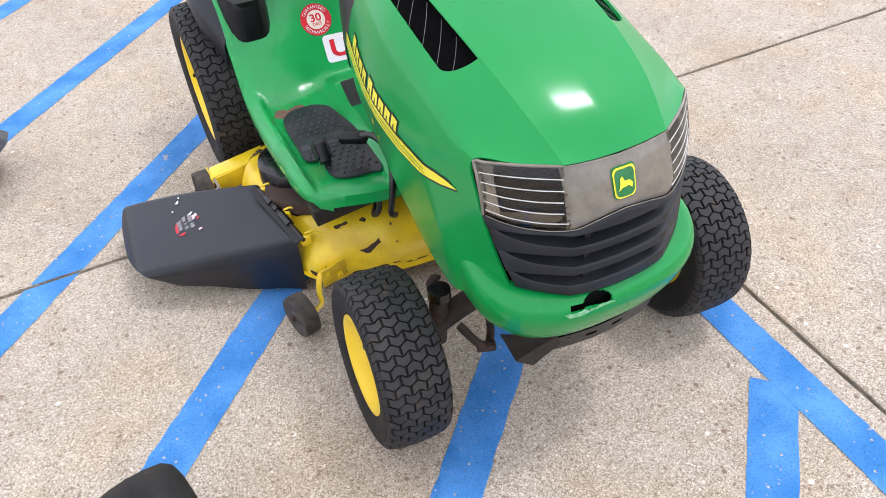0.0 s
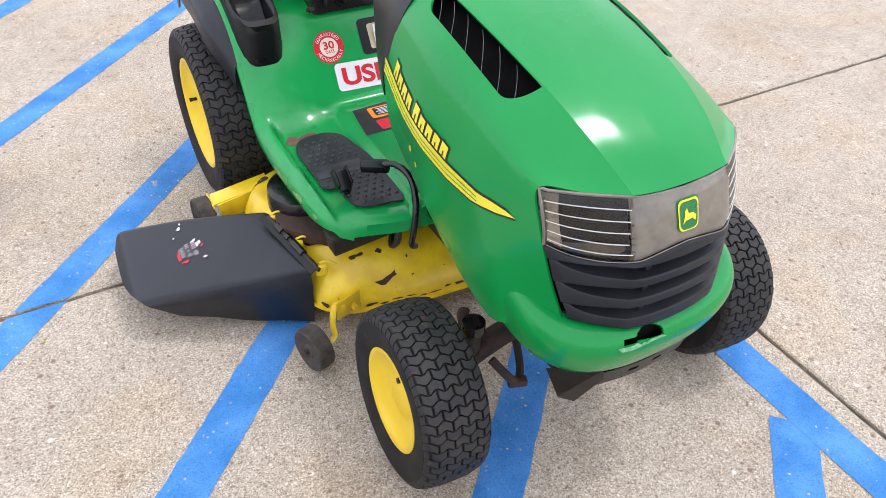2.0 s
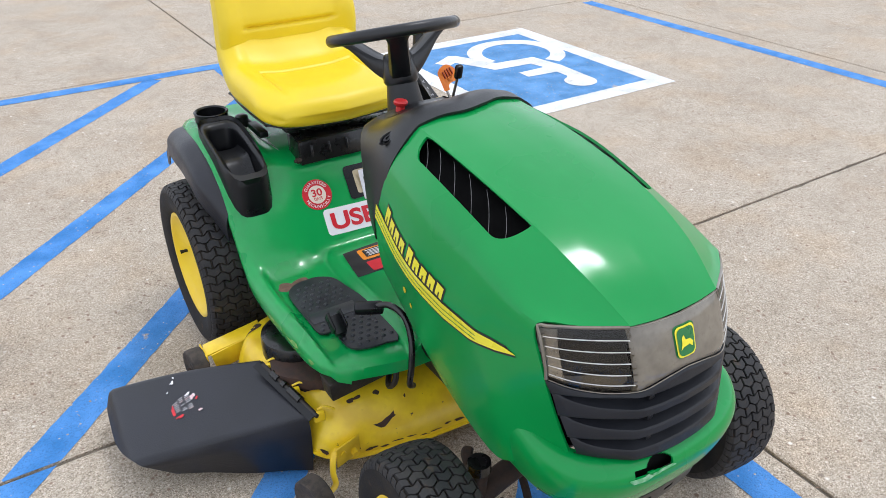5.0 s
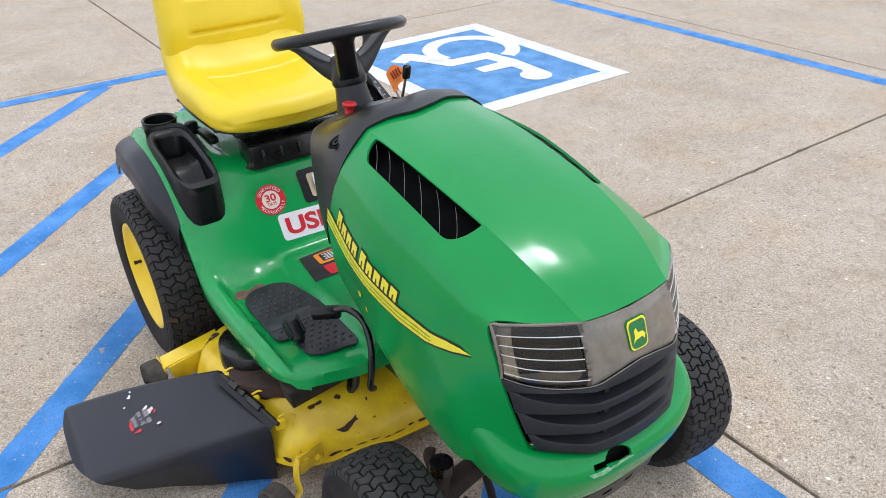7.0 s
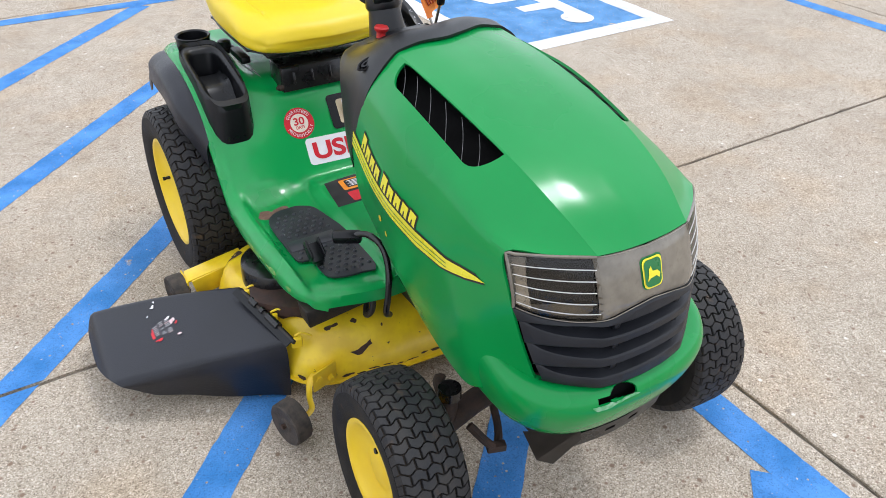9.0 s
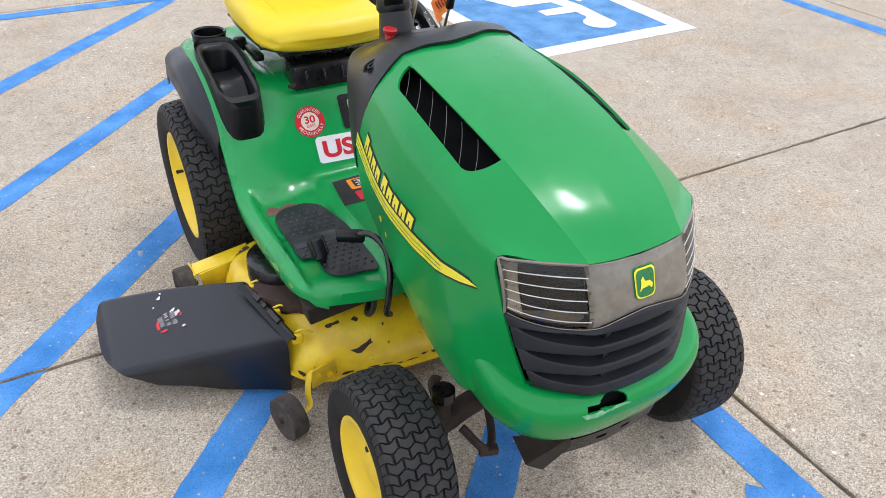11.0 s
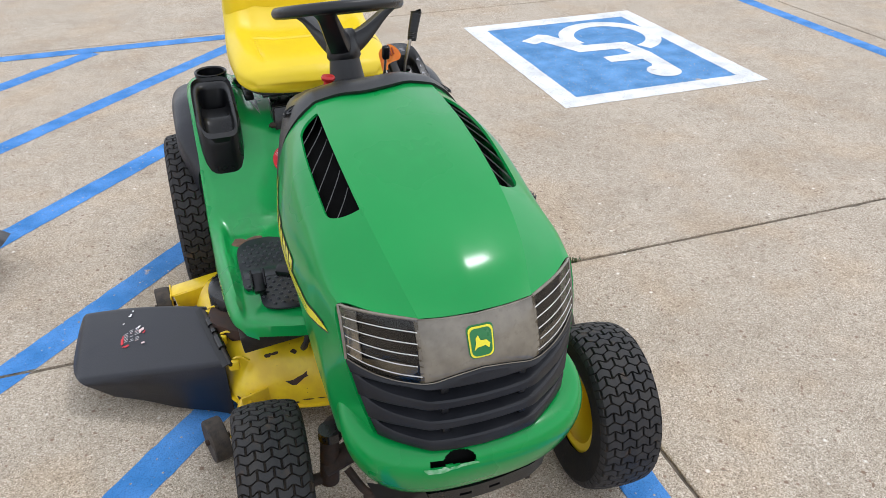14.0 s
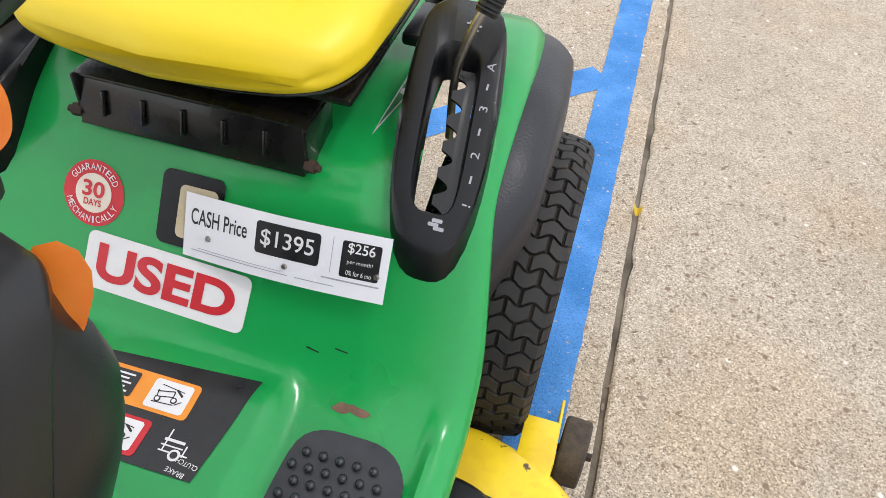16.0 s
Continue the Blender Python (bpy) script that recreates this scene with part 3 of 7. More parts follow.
def build_litter():
    rnd = random.Random(5)
    # pebbles pressed into the concrete
    bm = bmesh.new()
    for k in range(900):
        x, y = rnd.uniform(-1.6, 4.0), rnd.uniform(0.0, 4.2)
        r = rnd.uniform(0.0018, 0.0045) * (1.5 if rnd.random() < 0.08 else 1)
        b2 = bmesh.new()
        bmesh.ops.create_icosphere(b2, subdivisions=1, radius=r)
        bmesh.ops.transform(b2, matrix=Matrix.Translation((x, y, 0.0002)) @ Matrix.Rotation(rnd.uniform(0, 6), 4, "Z") @ Matrix.Diagonal((1.4, 0.9, 0.4, 1)), verts=b2.verts)
        join(bm, b2)
    tagged(part("pebbles", bm, STONE), "pale pebbles showing in the concrete surface", "gravel", kind="stuff")
    # brown and dark chips worn out of the surface, in loose drifts
    bm = bmesh.new()
    drifts = [(rnd.uniform(-1.2, 3.8), rnd.uniform(0.2, 4.0), rnd.uniform(0.12, 0.45)) for k in range(44)]
    for k in range(2400):
        if k % 3:
            cx, cy, sp = drifts[rnd.randrange(len(drifts))]
            x, y = rnd.gauss(cx, sp), rnd.gauss(cy, sp)
        else:
            x, y = rnd.uniform(-1.6, 4.0), rnd.uniform(-0.9, 4.2)
        if 1.5 < x < 2.9 and 2.27 < y < 3.95 and k % 4:
            continue
        r = rnd.uniform(0.0025, 0.0062)
        b2 = bmesh.new()
        bmesh.ops.create_icosphere(b2, subdivisions=1, radius=r)
        bmesh.ops.transform(b2, matrix=Matrix.Translation((x, y, 0.0)) @ Matrix.Rotation(rnd.gauss(0.6, 0.7), 4, "Z") @ Matrix.Diagonal((rnd.uniform(1.2, 2.2), 0.7, 0.16, 1)), verts=b2.verts)
        join(bm, b2)
    tagged(part("brown_chips", bm, CHIPBRN), "small brown stones and chips set in the concrete", "gravel", kind="stuff")
    # a yellow petal by the joint
    bm = bmesh.new()
    add_grid(bm, lambda u, v: V(0.645 + (u - 0.5) * 0.022, 1.905 + (v - 0.5) * 0.026 * (1 - 0.5 * (2 * u - 1) ** 2), 0.004 + 0.010 * (u - 0.5) ** 2 * 8 + 0.004 * v), 6, 6)
    thicken(bm, 0.0008)
    tagged(part("fallen_leaf", bm, LEAFYEL), "small yellow leaf lying at the pavement joint", "leaf")
    # weeds in the cross joint
    for name, wx, wy, n in (("weed_tuft", 0.842, 0.902, 26),):
        bm = bmesh.new()
        for k in range(n):
            x, y = wx + rnd.gauss(0, 0.016), wy + rnd.gauss(0, 0.004)
            a, h = rnd.uniform(0, 6.28), rnd.uniform(0.006, 0.016)
            d, s = V(math.cos(a), math.sin(a), 0), V(-math.sin(a), math.cos(a), 0)
            p = V(x, y, -0.010)
            vs = [bm.verts.new(q) for q in (p - s * 0.001, p + s * 0.001, p + d * h * 0.6 + s * 0.003 + V(0, 0, h + 0.010), p + d * h * 1.3 + V(0, 0, h + 0.006), p + d * h * 0.6 - s * 0.003 + V(0, 0, h + 0.010))]
            bm.faces.new(vs)
        tagged(part(name, bm, LEAFY), "small green weed growing in the pavement joint", "weed")



# ---- wheels ----
def crown_radius(q, body):
    return body - 0.010 * abs(q) ** 2.5 - 0.004 * abs(q) ** 8


def tyre_mesh(R, w, rim, lug):
    """Carcass of a turf tyre round the x axis: bulged sidewalls and a smooth crown, its outer side at +x."""
    bm = bmesh.new()
    h = w / 2
    body = R - lug
    side = [(0.80, rim + 0.001), (0.86, rim + 0.006), (0.955, rim + (body - rim) * 0.30), (1.0, rim + (body - rim) * 0.58), (0.995, rim + (body - rim) * 0.78), (0.975, crown_radius(0.94, body) - 0.008)]
    mid = [-0.945 + 1.89 * k / 14 for k in range(15)]
    seg = 120
    prof = [(-q, r) for q, r in side] + [(q, crown_radius(q, body)) for q in mid] + [(q, r) for q, r in reversed(side)]
    grid = [[bm.verts.new((q * h, r * math.cos(2 * math.pi * k / seg), r * math.sin(2 * math.pi * k / seg))) for k in range(seg)] for q, r in prof]
    n = len(side)
    for i, (a, b) in enumerate(zip(grid, grid[1:])):
        for k in range(seg):
            j = (k + 1) % seg
            f = bm.faces.new((a[k], a[j], b[j], b[k]))
            f.material_index = 1 if n <= i < n + 14 else 0
    return bm


def tread_mesh(R, w, rows, cols, lug):
    """Turf tread: rows of bent blocks laid like bricks along one zigzag, with lugs running over both shoulders."""
    verts, faces = [], []
    h = w / 2
    body = R - lug
    lo, hi = -0.88, 0.88
    cw = (hi - lo) / cols
    pitch = 2 * math.pi / rows
    rnd = random.Random(rows)

    def put(q, a, rise):
        r = crown_radius(q, body) + rise
        verts.append((q * h, r * math.cos(a), r * math.sin(a)))
        return len(verts) - 1

    def zig(q):
        """Offset of the groove at q, in rows: flat crests, straight flanks."""
        t = abs(((q - lo) / cw) % 1.0 - 0.5) * 2
        return 0.36 * (step(t, 0.06, 0.94) - 0.5)

    def block(q0, q1, row, drop=None):
        qs = [q0 + (q1 - q0) * f for f in (0.0, 0.17, 0.34, 0.5, 0.66, 0.83, 1.0)]
        rings = []
        wear = lug * rnd.uniform(0.88, 1.0)
        tilt = rnd.uniform(-0.012, 0.012)
        for inq, ina, rise in ((0.0, 0.0, -0.002), (0.008, 0.018, wear * 0.78), (0.022, 0.050, wear)):
            up, low = [], []
            for q in qs:
                qq = min(max(q, q0 + inq), q1 - inq)
                dz = drop(qq) if drop else 0.0
                for out, sg in ((up, 1), (low, -1)):
                    out.append(put(qq, (row + tilt + zig(qq) + sg * (0.448 - ina)) * pitch, rise - dz))
            rings.append(up + low[::-1])
        for a, b in zip(rings, rings[1:]):
            for k in range(len(a)):
                j = (k + 1) % len(a)
                faces.append((a[k], a[j], b[j], b[k]))
        top, n = rings[-1], len(qs)
        for k in range(n - 1):
            faces.append((top[k], top[k + 1], top[2 * n - 2 - k], top[2 * n - 1 - k]))

    def shoulder(q):
        return 0.10 * max(0.0, abs(q) - 0.90)
    gap = 0.0015 / h
    for k in range(rows):
        if k % 2 == 0:
            cuts = [lo + cw * c for c in range(cols + 1)]
        else:
            cuts = [lo] + [lo + cw * (c + 0.5) for c in range(cols)] + [hi]
        for q0, q1 in zip(cuts, cuts[1:]):
            if k % 2 and q0 == lo:
                block(-0.99, q1 - gap, k, shoulder)
            elif k % 2 and q1 == hi:
                block(q0 + gap, 0.99, k, shoulder)
            else:
                block(q0 + gap, q1 - gap, k)
        if k % 2 == 0:
            block(-0.99, lo - gap, k, shoulder)
            block(hi + gap, 0.99, k, shoulder)
    bm = bmesh.new()
    vs = [bm.verts.new(v) for v in verts]
    for f in faces:
        bm.faces.new([vs[i] for i in f])
    return bm


def rim_mesh(rim, w, hub=0.045):
    bm = bmesh.new()
    h = w / 2
    prof = [(-h * 0.70, rim - 0.02), (-h * 0.72, rim + 0.006), (-h * 0.66, rim + 0.008), (-h * 0.6, rim - 0.008), (-h * 0.25, rim - 0.022), (h * 0.2, rim - 0.022), (h * 0.74, rim - 0.006), (h * 0.83, rim + 0.009), (h * 0.885, rim + 0.008), (h * 0.89, rim + 0.001), (h * 0.86, rim - 0.005),
            (h * 0.80, rim - 0.010), (h * 0.68, rim * 0.80), (h * 0.58, rim * 0.62), (h * 0.55, rim * 0.50), (h * 0.55, hub * 1.15), (h * 0.57, hub), (h * 0.60, hub * 0.9), (h * 0.64, hub * 0.6), (h * 0.65, 0.0)]
    add_lathe(bm, prof, Matrix.Identity(4), 64)
    return bm


def build_wheel(parent, name, at, turn, lean, R, w, rim, rows, cols, label, spin=0.0, bare=False):
    m = Matrix.Translation(at) @ Matrix.Rotation(radians(turn), 4, "Z") @ Matrix.Rotation(radians(lean), 4, "Y") @ Matrix.Rotation(radians(spin), 4, "X")
    lug = 0.0075
    tb = tyre_mesh(R, w, rim, lug)
    bmesh.ops.transform(tb, matrix=m, verts=tb.verts)
    tyre = part(name, tb, (RUBBER, DUSTGROOVE), parent, label, smooth=32)
    tr = tread_mesh(R, w, rows, cols, lug)
    bmesh.ops.transform(tr, matrix=m, verts=tr.verts)
    part("tread", tr, TREAD, tyre, "worn black turf tread blocks", smooth=25)
    rb = rim_mesh(rim, w)
    bmesh.ops.transform(rb, matrix=m, verts=rb.verts)
    part("rim", rb, RIMYEL, tyre, "yellow painted steel rim")
    vb = bmesh.new()
    p, q = m @ V(w * 0.24, rim * 0.30, rim * 0.66), m @ V(w * 0.38, rim * 0.30, rim * 0.68)
    add_rod(vb, p, q, 0.006, 0.005, 10)
    add_rod(vb, q, q + (q - p) * 0.25, 0.0065, 0.0065, 10)
    part("valve_stem", vb, BLACK, tyre, "black rubber valve stem")
    return tyre


def build_roller(parent, at, turn, r=0.058, w=0.046, lean=0):
    m = Matrix.Translation(at) @ Matrix.Rotation(radians(turn), 4, "Z") @ Matrix.Rotation(radians(lean), 4, "Y")
    bm = bmesh.new()
    h = w / 2
    add_lathe(bm, [(-h * 0.9, 0.0), (-h * 0.9, 0.016), (-h * 0.75, 0.020), (-h * 0.8, r * 0.75), (-h * 0.95, r * 0.86), (-h, r * 0.93), (-h * 0.85, r * 0.985), (0, r), (h * 0.85, r * 0.985), (h, r * 0.93), (h * 0.95, r * 0.86), (h * 0.8, r * 0.75), (h * 0.75, 0.020), (h * 0.9, 0.016), (h * 0.9, 0.0)], m, 36)
    roller = part("gauge_wheel", bm, WORN, parent, "worn dusty black gauge wheel")
    bm = bmesh.new()
    add_rod(bm, m @ V(-h - 0.008, 0, 0), m @ V(h + 0.012, 0, 0), 0.008, seg=6)
    part("axle_bolt", bm, RUSTY, roller, "rusty axle bolt")
    return roller



# ---- the riding mower: it faces -y, its front axle is over y = 0 ----
MOWER = thing("riding_mower", (0, 0, 0), "used green and yellow riding mower parked on concrete", "riding mower")


def mirror(p, s):
    return V(p.x * s, p.y, p.z)


# Hood skin: five ribs from the front edge to the back, each from the centre line over crease and shoulder to the lower edge.
RIBS = [
    [V(0, -.245, .788), V(.052, -.243, .788), V(.104, -.236, .788), V(.165, -.192, .784), V(.226, -.131, .778), V(.230, -.157, .700), V(.216, -.182, .610), V(.196, -.204, .530), V(.182, -.220, .485)],
    [V(0, -.170, .846), V(.066, -.157, .846), V(.126, -.136, .845), V(.196, -.098, .8135), V(.240, -.058, .790), V(.252, -.045, .705), V(.252, -.055, .600), V(.244, -.085, .500), V(.234, -.110, .430)],
    [V(0, -.010, .904), V(.075, -.006, .903), V(.143, .004, .897), V(.205, .012, .859), V(.246, .020, .815), V(.266, .025, .710), V(.258, .020, .590), V(.249, -.005, .470), V(.239, -.015, .395)],
    [V(0, .210, .954), V(.078, .212, .951), V(.150, .215, .938), V(.208, .218, .910), V(.252, .220, .850), V(.278, .222, .730), V(.264, .215, .620), V(.254, .195, .525), V(.244, .180, .470)],
    [V(0, .430, .976), V(.075, .430, .973), V(.145, .428, .958), V(.188, .424, .925), V(.228, .430, .862), V(.250, .432, .750), V(.247, .430, .690), V(.243, .427, .640), V(.237, .422, .600)],
]


def rib_at(v):
    t = v * (len(RIBS) - 1)
    return [spline([r[k] for r in RIBS], t) for k in range(9)]


def hood_point(w, v, side=1):
    """w: 0 centre line, 2 crease, 4 widest, 8 lower edge; v: 0 front, 1 back."""
    c = rib_at(v)
    if w <= 2:
        p = spline(c[:3], w)
        p.z -= 0.0030 * (1 - (w / 2) ** 2)
    else:
        p = spline(c[2:], w - 2)
    if side > 0:
        p.x *= knots([(0, 1.065), (.25, 1.045), (.5, .985), (.75, .965), (1, .955)], v)
    return mirror(p, side)


VENT = (0.485, 0.912)


def vent_span(v, side=-1):
    """Inner and outer edge of the side vent, as w."""
    inner, width = (2.05, 0.92) if side < 0 else (2.00, 0.88)
    back = math.sqrt(max(0.0, 1 - (1 - min(1.0, max(0.0, (VENT[1] - v) / 0.052))) ** 1.6))
    front = math.sqrt(1 - (1 - min(1.0, max(0.0, (v - VENT[0]) / 0.060))) ** 2)
    full = width * min(back, front)
    inner += 0.10 * (1 - back) ** 2
    return inner, max(inner, inner - 0.10 * (1 - back) ** 2 + full)


def hood_w(i, v, side=-1):
    """Grid lines across the hood, bent round the vent."""
    a, b = vent_span(v, side)
    marks = [(0, 0.0), (10, 2.0), (12, a), (16, b), (19, 3.35), (42, 8.0)]
    for (i0, w0), (i1, w1) in zip(marks, marks[1:]):
        if i <= i1:
            return w0 + (w1 - w0) * (i - i0) / (i1 - i0)
    return 8.0


def hood_v(j):
    n0, n1, n2 = 14, 40, 4
    if j <= n0:
        return VENT[0] * j / n0
    if j <= n0 + n1:
        t = (j - n0) / n1
        return VENT[0] + (VENT[1] - VENT[0]) * (0.5 - 0.5 * math.cos(math.pi * t)) * 1.0
    return VENT[1] + (1 - VENT[1]) * (j - n0 - n1) / n2


def build_hood():
    bm = bmesh.new()
    nu, nv = 42, 58
    for s in (-1, 1):
        rows = [[bm.verts.new(hood_point(hood_w(i, hood_v(j), s), hood_v(j), s)) for i in range(nu + 1)] for j in range(nv + 1)]
        for j in range(nv):
            for i in range(nu):
                if 12 <= i < 16 and 14 <= j < 54:
                    continue
                q = (rows[j][i], rows[j][i + 1], rows[j + 1][i + 1], rows[j + 1][i])
                bm.faces.new(q if s > 0 else q[::-1])
    bmesh.ops.remove_doubles(bm, verts=bm.verts, dist=0.0004)
    bmesh.ops.solidify(bm, geom=bm.faces[:], thickness=0.006)
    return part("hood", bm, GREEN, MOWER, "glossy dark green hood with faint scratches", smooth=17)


HOOD = build_hood()


LOUVRE = surface("dusty_louvre_edge", (0.16, 0.16, 0.16), (0.09, 0.09, 0.09), size=0.02, rough=0.6)


def build_vents():
    for s in (-1, 1):
        # near-black sheet under the opening paints the shade inside the vent
        bm = bmesh.new()

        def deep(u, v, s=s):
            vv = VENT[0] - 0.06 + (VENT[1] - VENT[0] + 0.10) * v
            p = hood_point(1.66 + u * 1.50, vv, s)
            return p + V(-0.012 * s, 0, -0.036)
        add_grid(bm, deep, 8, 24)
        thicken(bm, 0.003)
        vent = part("hood_vent", bm, DARK, HOOD, "recessed air vent, shade painted as a near-black sheet, with thin slanted louvres")
        for k in range(6):
            v0 = VENT[0] - 0.035 + (VENT[1] - VENT[0]) * (k + 0.45) / 6.4
            bm = bmesh.new()

            def louvre(u, q, s=s, v0=v0):
                w = 2.06 + u * 0.98
                vv = v0 + 0.105 * (1 - u) - 0.03 * u * (1 - u)
                top = hood_point(w, min(vv, 0.985), s) + V(0, 0, -0.009)
                return top + V(-0.001 * s, 0.0012, -0.0016) * q
            add_grid(bm, louvre, 8, 1)
            thicken(bm, 0.0008)
            part("louvre", bm, LOUVRE, vent)


build_vents()


# Bumper: the green lower lip of the hood, with a broken hole.
def bumper_path(a):
    """a from -1 (left end) to 1 (right end): plan point and outward direction."""
    ang = a * math.pi / 2
    n = 2.7
    c, s = math.cos(ang), math.sin(ang)
    d = (abs(c) ** n + abs(s) ** n) ** (-1 / n)
    half = 0.232 * (1 + 0.12 * step(s, 0.0, 0.7))
    p = V(half * s * d, -0.075 - 0.204 * c * d, 0)
    e = 0.001
    c2, s2 = math.cos(ang + e), math.sin(ang + e)
    d2 = (abs(c2) ** n + abs(s2) ** n) ** (-1 / n)
    t = (V(half * s2 * d2, -0.075 - 0.204 * c2 * d2, 0) - p).normalized()
    return p, V(t.y, -t.x, 0)


def bumper_point(a, q):
    p, out = bumper_path(a)
    f = abs(a)
    prof = [(-0.020, .512), (0.004, .508), (0.021, .499), (0.031, .482), (0.033, .462), (0.027, .436), (0.016, .408), (0.003, .386), (-0.012, .380)]
    t = q * (len(prof) - 1)
    o = spline([V(x, 0, z) for x, z in prof], t)
    fade = 1 - 0.62 * step(f, 0.45, 1.0)
    rise = 0.018 * step(f, 0.35, 0.9)
    return V(p.x, p.y, 0) + out * (o.x * fade - 0.004 * step(f, .7, 1)) + V(0, 0, o.z + rise)


def build_bumper():
    bm = bmesh.new()
    nu, nv = 288, 72

    def hole(i, j):
        """The broken opening: a low arch with a smaller notch beside it."""
        a, q = -1 + 2 * (i + 0.5) / nu, (j + 0.5) / nv
        p = bumper_point(a, q)
        arch = abs((p.x + 0.050) / 0.032) ** 2 + abs((p.z - 0.488) / 0.017) ** 2.4 < 1 and p.z > 0.481 - 0.14 * (p.x + 0.05)
        notch = -0.108 < p.x < -0.078 and 0.479 < p.z < 0.494
        return q < 0.6 and p.y < -0.2 and (arch or notch)
    add_grid(bm, lambda u, v: bumper_point(-1 + 2 * u, v), nu, nv, skip=hole)
    thicken(bm, 0.005)
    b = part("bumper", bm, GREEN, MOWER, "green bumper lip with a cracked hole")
    # torn edge below the hole, pale where the paint has flaked
    pale = surface("scuffed_pale_green", (0.30, 0.52, 0.33), (0.05, 0.34, 0.10), size=0.014, rough=0.5)
    bm = flat_shape([(-.112, .478), (-.104, .470), (-.085, .4695), (-.062, .475), (-.040, .479), (-.012, .4795), (-.022, .4835), (-.048, .4825), (-.068, .4795), (-.076, .4835), (-.082, .4815), (-.090, .4775), (-.104, .479)], 0.008)
    for v in bm.verts:
        x, z = v.co.x, v.co.y
        a = min(((abs(bumper_path(k / 200)[0].x - x), k / 200) for k in range(-120, 30)))[1]
        q = min(((abs(bumper_point(a, j / 60).z - z), j / 60) for j in range(6, 40)))[1]
        v.co = bumper_point(a, q) + V(0, -0.0022 - 0.10 * max(0.0, z - 0.478), 0.0)
    thicken(bm, 0.0015)
    part("torn_flap", bm, pale, b, "torn pale green flap at the crack")
    # near-black sheet behind the hole, its colour standing for the shade in there
    bm = bmesh.new()
    add_grid(bm, lambda u, v: bumper_point(-0.30 + 0.36 * u, 0.10 + 0.45 * v) + V(0, 0.022, 0), 8, 6)
    part("dark_backing", bm, DARK, b)


build_bumper()


# Front face: lamp band over a louvred grille. Both follow one plan curve.
def front_curve(x):
    """Depth of the front face at half-width x."""
    return knots([(0, -.258), (.05, -.255), (.090, -.248), (.103, -.244), (.112, -.238), (.165, -.198), (.205, -.158), (.226, -.132), (.240, -.100)], abs(x))


def lamp_top(x):
    return knots([(0, .785), (.05, .786), (.100, .786), (.165, .783), (.226, .776)], abs(x))


def lamp_low(x):
    return knots([(0, .690), (.05, .683), (.100, .670), (.150, .664), (.190, .666), (.222, .676)], abs(x))


def face_point(x, z, out=0.0):
    d = 1 - step(z, 0.50, 0.90)
    tilt = knots([(.50, -.004), (.60, -.005), (.65, -.008), (.69, -.010), (.735, -.002), (.785, .012)], z)
    return V(x * (1 + 0.065 * step(x, 0.03, 0.12)), front_curve(x) + tilt - 0.034 * d - 0.012 * max(0.0, 0.78 - z) - out, z)


def grille_half(z):
    return knots([(.500, .184), (.53, .192), (.60, .211), (.675, .226)], z)


